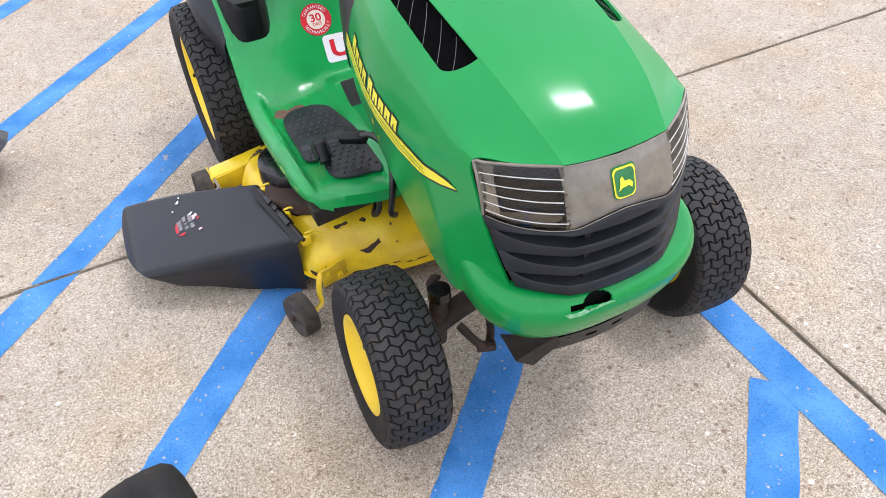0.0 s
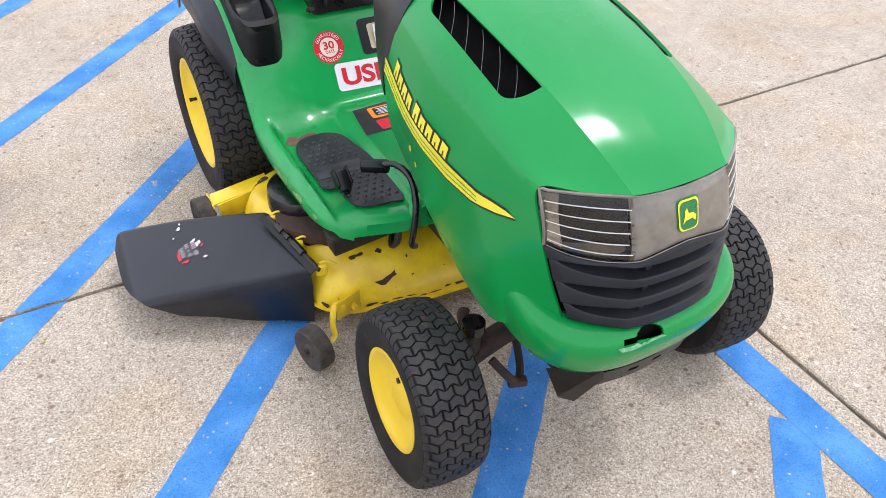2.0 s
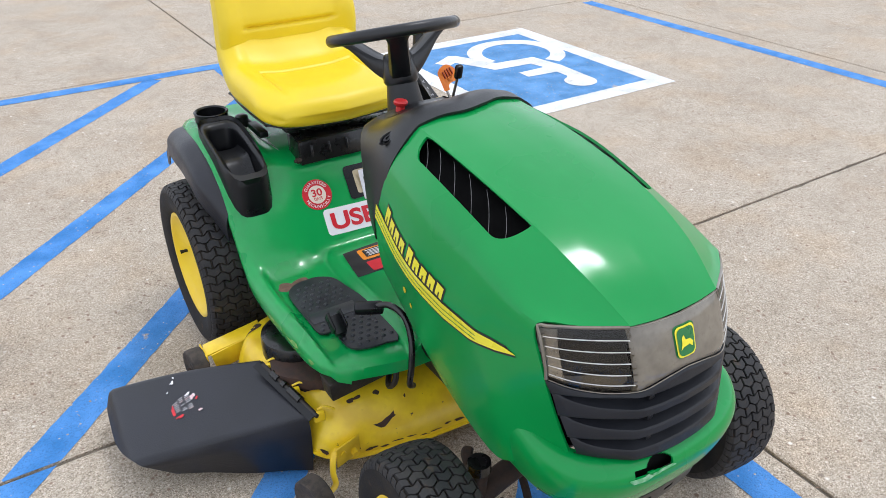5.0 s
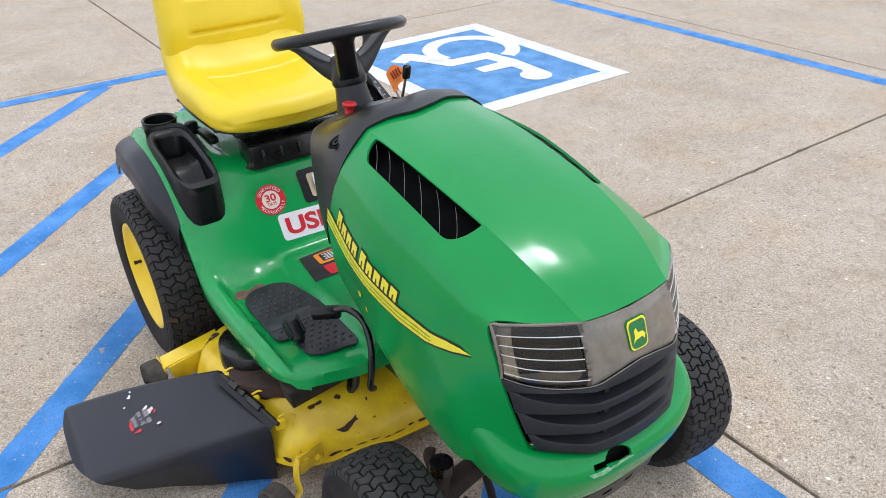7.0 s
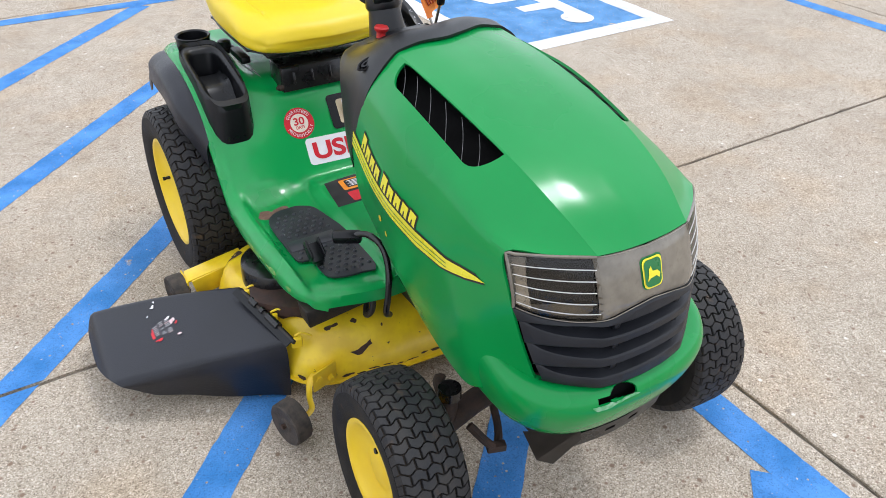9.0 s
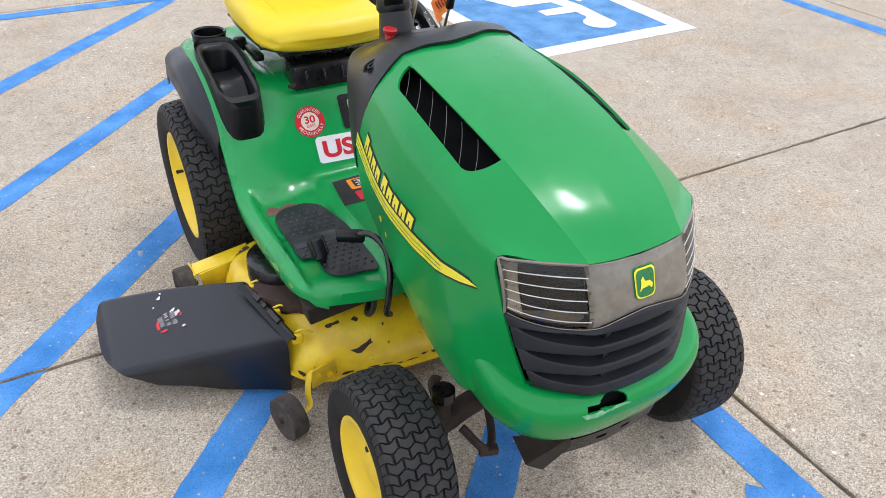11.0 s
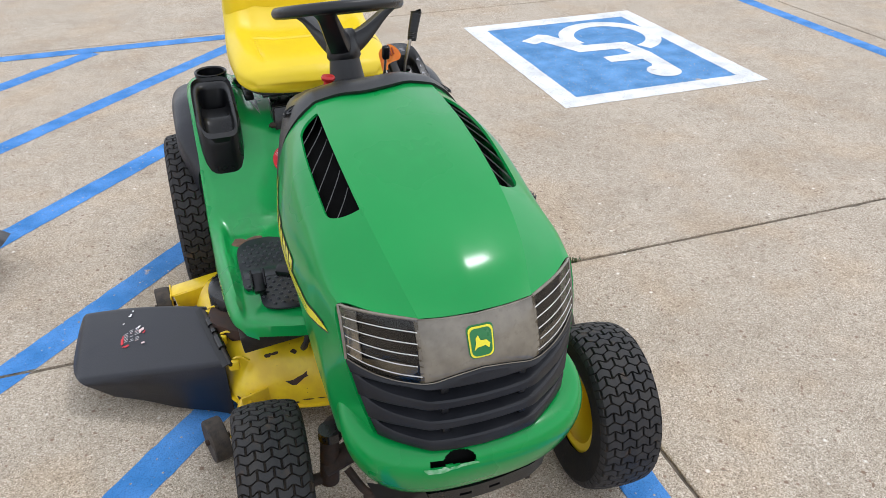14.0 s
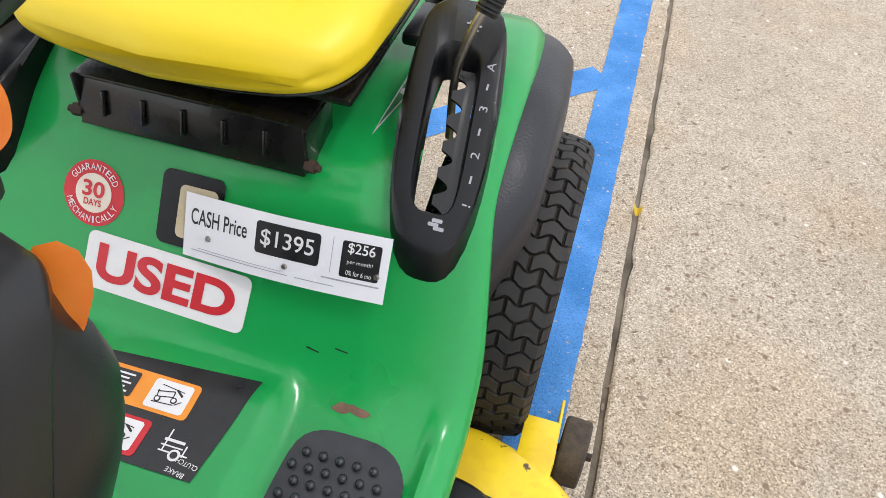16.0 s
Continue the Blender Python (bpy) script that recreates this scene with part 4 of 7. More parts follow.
def build_front():
    # near-black sheet behind everything: the shade in the front opening painted as colour
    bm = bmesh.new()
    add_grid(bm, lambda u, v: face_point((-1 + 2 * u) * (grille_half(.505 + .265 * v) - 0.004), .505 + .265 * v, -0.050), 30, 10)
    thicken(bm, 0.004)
    part("front_shade_sheet", bm, DARK, MOWER, "near-black sheet painting the shade behind the grille")
    # centre bezel, one glossy band with the lamps at its ends
    bm = bmesh.new()
    add_grid(bm, lambda u, v: face_point(-0.112 + 0.224 * u, lamp_low(-0.112 + 0.224 * u) + (lamp_top(-0.112 + .224 * u) - lamp_low(-0.112 + .224 * u)) * v, 0.004 * (1 - step(abs(2 * v - 1), 0.75, 1.0)) - 0.004), 40, 14)
    thicken(bm, 0.006)
    bezel = part("lamp_bezel", bm, LENS_GREY, MOWER, "scuffed smoky grey bezel between the headlights")
    # thin pale lips along the lower and upper edge of the whole band
    for edge, r in ((lamp_low, 0.0011), (lamp_top, 0.0009)):
        bm = bmesh.new()
        add_tube(bm, [face_point(x, edge(x) + 0.001, 0.001) for x in (-0.222 + 0.444 * k / 24 for k in range(25))], r, 6, 2)
        part("bezel_lip", bm, LENS_GREY, bezel, "thin worn lip")
    for s in (-1, 1):
        x0, x1 = 0.106, 0.224

        def pos(u, v, out, s=s):
            x = x0 + (x1 - x0) * u
            lo, hi = lamp_low(x), lamp_top(x)
            return face_point(s * x, lo + (hi - lo) * v, out)
        bm = bmesh.new()
        add_grid(bm, lambda u, v: pos(u, v, -0.034 + 0.018 * (2 * v - 1) ** 2 + 0.012 * (2 * u - 1) ** 4), 18, 10)
        thicken(bm, 0.002)
        lamp = part("headlight", bm, LAMPDK, MOWER, "smoky headlight with thin pale lens lines")
        bm = bmesh.new()
        add_grid(bm, lambda u, v: pos(0.78 + 0.20 * u, 0.06 + 0.86 * v, -0.020 + 0.010 * (2 * v - 1) ** 2), 10, 8)
        thicken(bm, 0.002)
        part("reflector", bm, REFLECT, lamp, "dull silver reflector")
        bm = bmesh.new()
        add_grid(bm, lambda u, v: pos(0.05 + 0.88 * u, 0.02 + (0.17 + 0.06 * math.sin(u * 5)) * v, -0.016), 10, 5)
        thicken(bm, 0.002)
        part("reflector", bm, LENS_GREY, lamp, "yellowed lower reflector")
        for k, v in enumerate((0.13, 0.30, 0.47, 0.64, 0.81)):
            bm = bmesh.new()
            u0 = 0.03 + 0.05 * ((k * 3) % 4) / 3
            add_grid(bm, lambda u, q, v=v, u0=u0: pos(u0 + (0.98 - u0) * u, v + 0.014 * q + 0.03 * u * (1 - u), 0.0012), 16, 1)
            thicken(bm, 0.001)
            part("lens_line", bm, BAR, lamp)
        bm = bmesh.new()
        rim = [(1.0, k / 5) for k in range(6)] + [(1 - k / 12, 1.0) for k in range(1, 13)]
        add_tube(bm, [pos(u, v, -0.001) for u, v in rim], 0.0032, 6, 2)
        part("lens_rim", bm, LENS_GREY, lamp, "worn grey lens rim")
        bm = bmesh.new()
        add_grid(bm, lambda u, v: pos(u, v, 0.000 - 0.003 * step(abs(2 * v - 1), 0.85, 1.0)), 18, 10)
        cover = part("lens_cover", bm, CLEAR, lamp, "clear lens cover")
        cover.visible_shadow = False
    # badge: green shield with yellow border and a plain yellow shape
    for w, h, lift, mt, nm in ((0.050, 0.058, 0.0010, INKGRN, "badge"), (0.046, 0.054, 0.0030, INKYEL, "badge_border"), (0.040, 0.048, 0.0040, INKGRN, "badge_field")):
        bm = flat_shape(round_rect(w, h, 0.010), 0.01)
        for v in bm.verts:
            v.co = face_point(v.co.x * (1 + 1.6 * v.co.y), 0.739 + v.co.y, lift)
        if nm == "badge":
            thicken(bm, 0.003)
        ob = part(nm, bm, mt, MOWER if nm == "badge" else badge, "yellow-edged green badge with a plain yellow emblem" if nm == "badge" else "")
        badge = ob if nm == "badge" else badge
    bm = flat_shape([(-.015, -.012), (-.008, -.007), (.006, -.005), (.013, -.011), (.016, -.003), (.009, .004), (-.002, .005), (-.006, .014), (-.011, .009), (-.011, .000)], 0.006)
    for v in bm.verts:
        v.co = face_point(v.co.x, 0.738 + v.co.y, 0.0050)
    part("badge_shape", bm, INKYEL, badge)

    # grille: four bands with ledges between, the slots run out to points at the sides
    slots = [(.655, .027), (.609, .027), (.563, .027)]

    def slot_edges(k, x):
        """Top and bottom of slot k at x, and its depth."""
        z, g = slots[k]
        end = grille_half(z - 0.01) - 0.010
        q = min(1.0, abs(x) / end)
        open_ = max(0.0, 1 - q ** 5)
        z = z - 0.010 * q ** 2 + 0.004
        return z, z - g * open_ ** 0.8, 0.042 * open_ ** 0.5
    grille = None
    n = 56
    for k in range(4):
        bm = bmesh.new()
        rows = []
        for i in range(n + 1):
            t = -1 + 2 * i / n
            t = t * (1.35 - 0.35 * abs(t))
            col = []
            if k == 0:
                x = t * grille_half(.67)
                zt = lamp_low(x) - 0.003
                col += [face_point(x, zt, -0.010), face_point(x, zt, -0.001), face_point(x, zt - 0.004, 0.002)]
            else:
                x = t * grille_half(slots[k - 1][0] - .02)
                zt, zb, d = slot_edges(k - 1, x)
                col += [face_point(x, zt - 0.001, -d), face_point(x, zb + 0.005, -d * 0.40), face_point(x, zb + 0.001, 0.001), face_point(x, zb - 0.003, 0.0035)]
            if k < 3:
                x = t * grille_half(slots[k][0] - .008)
                zt, zb, d = slot_edges(k, x)
                col += [face_point(x, zt + 0.003, 0.0035), face_point(x, zt, 0.001), face_point(x, zt, -d)]
            else:
                x = t * grille_half(.512)
                zl = .512 + 0.008 * (abs(x) / 0.18) ** 3
                col += [face_point(x, zl + 0.006, 0.004), face_point(x, zl, 0.001), face_point(x, zl - 0.006, -0.012)]
            rows.append([bm.verts.new(c) for c in col])
        for a, b in zip(rows, rows[1:]):
            for j in range(len(a) - 1):
                bm.faces.new((a[j], b[j], b[j + 1], a[j + 1]))
        ob = part("grille" if k == 0 else "grille_blade", bm, GRILLE, MOWER if k == 0 else grille, "black louvred front grille" if k == 0 else "", smooth=30)
        grille = grille or ob
    for x in (-0.070, 0.080):
        for z, g in slots:
            bm = bmesh.new()
            add_box(bm, face_point(x, z - 0.006, -0.016), (0.016, 0.020, 0.020), None, 0.004)
            part("grille_rib", bm, BLACK, grille)


build_front()


# Decals on the hood sides: a yellow swoosh with a black edge and plain blocks where lettering stood.
def build_hood_decal():
    tree = tree_of(HOOD)
    for s in (-1, 1):
        top = [(.425, .785), (.36, .767), (.29, .746), (.20, .724), (.10, .706), (.0, .696), (-.075, .697)]
        low = [(-.100, .694), (-.05, .679), (.02, .668), (.10, .670), (.20, .687), (.29, .709), (.36, .733), (.425, .754)]
        out = [(y * s, z) for y, z in top + low]
        uy = V(0, 0, 1)
        ux = V(0, s, 0)
        base = V(0.30 * s, 0, 0)
        grow = lambda pts, g: [(x, z + (g if i < len(top) else -g)) for i, (x, z) in enumerate(pts)]
        dec = part("side_decal", press(flat_shape(grow(out, 0.005), 0.02), base, ux, uy, tree, 0.0010), INK, HOOD, "black-edged yellow swoosh decal with plain letter blocks", smooth=60)
        part("swoosh", press(flat_shape(grow(out, 0.0), 0.02), base, ux, uy, tree, 0.0018), INKYEL, dec, smooth=60)
        for k in (1, 2):
            mid = [(y, z + (zl - z) * k / 3.0) for (y, z), (yl, zl) in zip(top[:-1], reversed(low[1:]))]
            line = [(y * s, z + 0.0010) for y, z in mid] + [(y * s, z - 0.0010) for y, z in reversed(mid)]
            part("pinstripe", press(flat_shape(line, 0.02), base, ux, uy, tree, 0.0024), INKGRN, dec, smooth=60)
        # nine plain letter blocks above the swoosh
        for k in range(9):
            y = .352 - .0285 * k - (0.009 if k > 3 else 0)
            zb = knots([(0.05, .706), (.10, .712), (.20, .729), (.29, .751), (.36, .772), (.425, .790)], y) + 0.0015
            h = 0.036 if k in (0, 4) else 0.029
            blocks = [(-.0152, .0152, -.0035, h + .0035, INK, .0012), (-.0112, .0112, 0.0, h, INKYEL, .0022), (-.0016, .0020, 0.0, h * 0.45, INK, .0030)]
            for xa, xb, za, zt, mt, lift in blocks:
                q = [(xa, za), (xb, za), (xb, zt), (xa, zt)]
                pts = [(s * (y - a * 0.95 - b * 0.25), zb + b - a * 0.27) for a, b in q]
                part("letter_block", press(flat_shape(pts, 0.012), base, ux, uy, tree, lift), mt, dec, smooth=60)
    # yellow showing where the green has flaked off below the decal
    for k, (y, z, ry, rz) in enumerate(((.282, .634, .006, .012), (.258, .606, .004, .009))):
        bm = press(flat_shape(blob(-y, z, ry, rz, 410 + k, 16, 0.4), 0.006), (-0.30, 0, 0), (0, -1, 0), (0, 0, 1), tree, 0.0012)
        part("paint_flake", bm, YELLOW, HOOD, "small bare yellow flake", smooth=60)


build_hood_decal()


# Dash cowl behind the hood.
def dash_point(w, v, side=1):
    """w across as on the hood (0 to 5.3), v from the hood's back edge (0) to the rider's side (1)."""
    c = [r.copy() for r in RIBS[-1]]
    front = spline(c[:3], w) if w <= 2 else spline(c[2:], w - 2)
    lap = V(0.003 if w > 2 else 0, -0.006, 0.006)
    reach = 0.235 * (1 - 0.90 * step(w, 2.9, 5.6))
    off = knots([(-4, .032), (-3, .032), (-2, .027), (-1.4, .031), (-.5, .044), (.35, .032), (1.2, .013), (2, .008), (4, .006)], w * side) * (1 - step(w, 4.0, 5.2))
    y = front.y - off * (1 - v) + reach * v
    front.z -= 0.08 * off * (1 - v) * (1 - step(w, 2, 3))
    sq = 1 - (0.12 * v ** 2 + 0.12 * step(v, 0.85, 1.0)) * (1 - 0.5 * step(w, 3.5, 5.0))
    z = front.z + lap.z * (1 - step(w, 3, 5)) + 0.008 * math.sin(math.pi * min(1, v * 1.3)) * (1 - step(w, 1, 5)) - 0.062 * step(v, 0.10, 0.85) * (1 - 0.5 * step(w, 1.5, 4)) - 0.05 * step(v, 0.88, 1.0) * (1 - step(w, 3, 6))
    return V((front.x + lap.x) * sq * (0.95 if side > 0 else -1), y + lap.y, z)


def panel_point(u, v):
    """Wall below the dash: flat at the back, rounded into both flanks."""
    a = (-1 + 2 * u) * 1.5708
    n = 4.0
    c, s = math.cos(a), math.sin(a)
    d = (abs(c) ** n + abs(s) ** n) ** (-1 / n)
    z = 0.40 + 0.490 * v
    back = knots([(.40, .545), (.60, .600), (.75, .640), (.83, .655), (.89, .650)], z) + knots([(.40, .020), (.70, .034), (.77, .030), (.84, .002), (.89, .0)], z) * step(s, 0.0, 0.7)
    wide = knots([(.40, .13), (.55, .15), (.66, .185), (.76, .206), (.89, .206)], z)
    return V((wide + knots([(.40, .012), (.76, .012), (.84, -.008), (.89, -.018)], z) * step(s, 0.0, 0.7)) * s * d, 0.44 + (back - 0.44) * c * d, z)


def cap_panel(bm):
    """Closes the wall at the top with a low dome."""
    top = [panel_point(k / 48, 0.95) for k in range(49)]
    mid = sum(top, V(0, 0, 0)) / len(top)
    rings = [[bm.verts.new(p.lerp(mid, t) + V(0, 0, h)) for p in top] for t, h in ((0.0, 0.0), (0.06, 0.012), (0.25, 0.018), (0.7, 0.020))]
    for a, b in zip(rings, rings[1:]):
        for k in range(48):
            bm.faces.new((a[k], a[k + 1], b[k + 1], b[k]))
    bm.faces.new(rings[-1])
    return bm


def build_dash():
    bm = bmesh.new()
    for s in (-1, 1):
        rows = add_grid(bm, lambda u, v, s=s: dash_point(5.6 * u, v, s), 48, 36)
    bmesh.ops.remove_doubles(bm, verts=bm.verts, dist=0.0004)
    thicken(bm, 0.006)
    dash = part("dash_cowl", bm, DASH, MOWER, "matt charcoal plastic dash cowl")
    # rear wall under the dash
    bm = bmesh.new()
    add_grid(bm, lambda u, v: panel_point(u, 0.95 * v), 48, 14)
    thicken(bm, 0.006)
    part("dash_panel", cap_panel(bm), DASH, MOWER, "charcoal plastic panel below the dash")
    for s in (-1, 1):
        # fastener recess on the shoulder
        c = dash_point(3.15, 0.23, s) if s < 0 else dash_point(3.10, 0.20, s)
        n = V(0.55 * s, -0.10, 0.83).normalized()
        q = n.to_track_quat("X", "Z").to_matrix().to_4x4()
        bm = bmesh.new()
        add_lathe(bm, [(0.000, 0.022), (0.003, 0.020), (0.001, 0.018), (-0.005, 0.016), (-0.005, 0.012), (0.002, 0.011), (0.002, 0.006), (-0.003, 0.005), (-0.003, 0.0)], Matrix.Translation(c) @ q @ Matrix.Rotation(radians(25 * s), 4, "X") @ Matrix.Diagonal((1, 0.72, 1.12, 1)), 28)
        part("fastener", bm, BLACK, dash, "recessed black hood fastener")
    # bolt on the side
    tree = tree_of(dash)
    # instrument plate on top
    for x, y, w, h, mt in ((0.0, 0.578, 0.235, 0.075, BLACK),):
        part("dash_plate", press(shift(flat_shape(round_rect(w, h, 0.012), 0.02), x, y), (0, 0, 1.0), (1, 0, 0), (0, 1, 0), tree, 0.0015), mt, dash, "black dash label plate", smooth=60)
    for x, y, w, h, mt in ((0.105, 0.548, 0.040, 0.0045, INKYEL), (0.10, 0.560, 0.036, 0.0030, INKYEL), (0.02, 0.575, 0.050, 0.0040, INKYEL), (0.035, 0.600, 0.05, 0.0035, INKGREY), (-0.03, 0.560, 0.055, 0.012, DARK), (0.045, 0.556, 0.020, 0.010, INKGREY)):
        part("dash_print", press(shift(flat_shape(round_rect(w, h, min(w, h) * 0.3, 2), 0.02), x, y, -4 if x > 0.05 else 0), (0, 0, 1.0), (1, 0, 0), (0, 1, 0), tree, 0.0026), mt, dash, smooth=60)
    # lever slots: flat patches, the shade in them painted near-black
    for x in (0.062, 0.092):
        part("lever_slot", press(shift(flat_shape(round_rect(0.010, 0.060, 0.004, 2), 0.02), x, 0.600), (0, 0, 1.0), (1, 0, 0), (0, 1, 0), tree, 0.0026), DARK, dash, smooth=60)
    # small yellow peg beside the choke
    bm = bmesh.new()
    add_rod(bm, (0.0735, 0.657, 0.872), (0.073, 0.668, 0.903), 0.0078, 0.0068, 12)
    part("peg", bm, YELLOW, dash, "short yellow plastic peg")
    # red pull knob
    bm = bmesh.new()
    m = Matrix.Translation((-0.078, 0.604, 0.905)) @ Matrix.Rotation(radians(-84), 4, "Y")
    add_lathe(bm, [(0.0, 0.0), (0.0, 0.013), (0.012, 0.011), (0.022, 0.0110), (0.027, 0.0165), (0.033, 0.0180), (0.037, 0.0155), (0.038, 0.0)], m, 24)
    part("pull_knob", bm, RED, MOWER, "red blade pull knob")
    SLOTRED = surface("shaded_orange_slot", (0.34, 0.055, 0.012), (0.28, 0.04, 0.010), size=0.02, rough=0.6)
    # choke: orange paddle on a steel stalk; throttle: black knob
    bm = bmesh.new()
    add_tube(bm, [(0.090, 0.625, 0.880), (0.089, 0.636, 0.905), (0.086, 0.648, 0.926)], 0.0035, 8, 4)
    stalk = part("choke_lever", bm, STEEL, MOWER, "steel lever with orange slotted paddle")
    club = [(-.0128, -.0336), (-.0096, -.0158), (-.0057, .0158), (-.0009, .0257), (.0141, .0356), (.0338, .0403), (.0477, .0356), (.0595, .0217), (.0654, .0040), (.0595, -.0087), (.0496, -.0138), (.0299, -.0150), (.0141, -.0198), (.0094, -.0277), (.0082, -.0336)]
    club = [Vector((x * 0.80 - 0.006, y * 0.92, 0)) for x, y in club]
    n = len(club)
    out = []
    for k in range(n):
        if k == n - 1:
            out.append((club[k].x, club[k].y))
            continue
        for q in range(3):
            p = spline(club, k + q / 3)
            out.append((p.x, p.y))
    bm = flat_shape(out)
    bmesh.ops.solidify(bm, geom=bm.faces[:], thickness=0.010)
    bevel(bm, 0.0028, 2)
    m = Matrix.Translation((0.089, 0.664, 0.948)) @ Matrix.Rotation(radians(-8), 4, "Z") @ Matrix.Rotation(radians(46), 4, "X") @ Matrix.Rotation(radians(12), 4, "Z")
    bmesh.ops.transform(bm, matrix=m, verts=bm.verts)
    paddle = part("choke_paddle", bm, ORANGE, stalk, "orange plastic paddle")
    # slots are thin bars, their shade painted as a darker orange
    for k in range(4):
        bm = bmesh.new()
        add_box(bm, m @ V(0.004 + 0.0082 * k, 0.010 + 0.0018 * k, 0.0), (0.0028, 0.022 - 0.002 * abs(k - 1.5), 0.0106), m.to_3x3(), 0.0005)
        part("paddle_slot", bm, SLOTRED, stalk)
    bm = bmesh.new()
    add_tube(bm, [(0.066, 0.600, 0.895), (0.067, 0.584, 0.94), (0.068, 0.570, 0.980)], 0.0035, 8, 4)
    stalk = part("throttle_lever", bm, STEEL, MOWER, "steel lever with black knob")
    bm = bmesh.new()
    add_box(bm, (0.068, 0.564, 0.998), (0.019, 0.015, 0.036), Matrix.Rotation(radians(14), 3, "X"), 0.005)
    part("throttle_knob", bm, BLACK, stalk)
    # orange shut-off tab on the rider's side
    bm = flat_shape([(-.002, -.038), (.008, -.022), (.016, -.004), (.0185, .012), (.014, .026), (.004, .034), (-.009, .033), (-.0175, .022), (-.0165, .0), (-.010, -.022)])
    bmesh.ops.solidify(bm, geom=bm.faces[:], thickness=0.014)
    bevel(bm, 0.004, 2)
    bmesh.ops.scale(bm, vec=(1.18, 1.18, 1.0), verts=bm.verts)
    m = Matrix.Translation((0.162, 0.632, 0.846)) @ Matrix.Rotation(radians(35), 4, "Z") @ Matrix.Rotation(radians(66), 4, "X")
    bmesh.ops.transform(bm, matrix=m, verts=bm.verts)
    part("blade_switch", bm, ORANGE, MOWER, "orange plastic brake lever tab")


build_dash()


def build_steering():
    c = V(-0.006, 0.755, 1.066)
    rot = Matrix.Rotation(radians(-16), 4, "X")
    m = Matrix.Translation(c) @ rot
    # rim with finger grips
    bm = bmesh.new()
    n, k2 = 96, 14
    R, r = 0.158, 0.0145

    def ring(u, v):
        a, b = 2 * math.pi * u, 2 * math.pi * v
        rr = r * (1 + 0.05 * math.cos(b) ** 8 * math.sin(a * 40) * (1 if math.sin(a) < -0.3 else 0))
        return m @ V((R + rr * math.cos(b)) * math.cos(a), (R + rr * math.cos(b)) * math.sin(a), rr * 1.05 * math.sin(b))
    add_grid(bm, ring, n, k2, True, True)
    rim = part("steering_wheel", bm, WHEELBLK, MOWER, "black plastic steering wheel with three spokes")
    for a in (246, 118, 10):
        bm = bmesh.new()
        d = V(math.cos(radians(a)), math.sin(radians(a)), 0)
        s = V(-d.y, d.x, 0)

        def spoke(u, v, d=d, s=s):
            q = u
            wide = knots([(0, .030), (.4, .027), (.8, .025), (1, .036)], q)
            thick = knots([(0, .034), (.35, .026), (.8, .013), (1, .009)], q)
            z = knots([(0, -.096), (.2, -.086), (.85, -.016), (1, -.002)], q)
            b = 2 * math.pi * v
            cc, ss = math.cos(b), math.sin(b)
            f = (cc ** 4 + ss ** 4) ** -0.25
            return m @ (d * (0.012 + 0.146 * q) + s * wide * cc * f + V(0, 0, z + thick * ss * f))
        add_grid(bm, spoke, 12, 16, False, True)
        part("spoke", bm, WHEELBLK, rim)
    bm = bmesh.new()
    hub = m @ Matrix.Rotation(radians(90), 4, "Y")
    add_lathe(bm, [(0.052, 0.0), (0.052, 0.030), (0.058, 0.037), (0.100, 0.045), (0.122, 0.046), (0.130, 0.041), (0.134, 0.0)], hub, 12)
    part("hub", bm, WHEELBLK, rim)
    bm = bmesh.new()
    add_tube(bm, [m @ V(0, 0, -0.100), m @ V(0, 0, -0.140), m @ V(0, 0, -0.185), m @ V(0, 0, -0.235)], lambda t: 0.037 + 0.018 * t ** 1.3, 28, 6, 1.0)
    part("steering_column", bm, DASH, MOWER, "charcoal steering column cover")


build_steering()


# Fender and footrest skin.
def half_width(y):
    return knots([(.416, .352), (.421, .372), (.436, .394), (.47, .410), (.55, .420), (.75, .427), (.90, .428), (1.05, .424), (1.30, .424), (1.45, .415), (1.56, .38), (1.62, .30)], y)


def mid_z(y):
    return knots([(.385, .355), (.42, .368), (.80, .374), (.86, .382), (.905, .398), (.94, .436), (.98, .492), (1.02, .555), (1.06, .612), (1.10, .640), (1.18, .652), (1.62, .655)], y)


def side_z(y):
    return knots([(.385, .355), (.42, .368), (.80, .374), (.86, .384), (.91, .412), (.96, .466), (1.0, .520), (1.05, .586), (1.10, .636), (1.18, .680), (1.30, .706), (1.42, .700), (1.54, .655), (1.62, .59)], y)


def fender_z(x, y):
    ax = abs(x)
    hw = half_width(y)
    k = step(ax, 0.215, 0.285)
    z = mid_z(y) * (1 - k) + side_z(y) * k
    foot = 1 - step(y, 0.84, 0.93)
    z += foot * (0.030 * (1 - step(ax, 0.170, 0.205)) + 0.017 * step(ax, 0.375, 0.395))
    # rounded outer edge
    if x > 0:
        hw -= 0.030 * step(y, 0.95, 1.12)
    e = max(0.0, (ax - (hw - 0.035)) / 0.035)
    z -= 0.022 * min(1.0, e) ** 2.2
    # rounded front edge
    f = max(0.0, (0.440 - y) / 0.03)
    z -= 0.012 * f ** 2
    return z


SLOT = stadium(0.320, 1.141, 0.0285, 0.086, 40, 5.0)


def lean_in(y):
    """The quadrant leans towards the seat as it goes back."""
    return -0.11 * (y - 1.05)


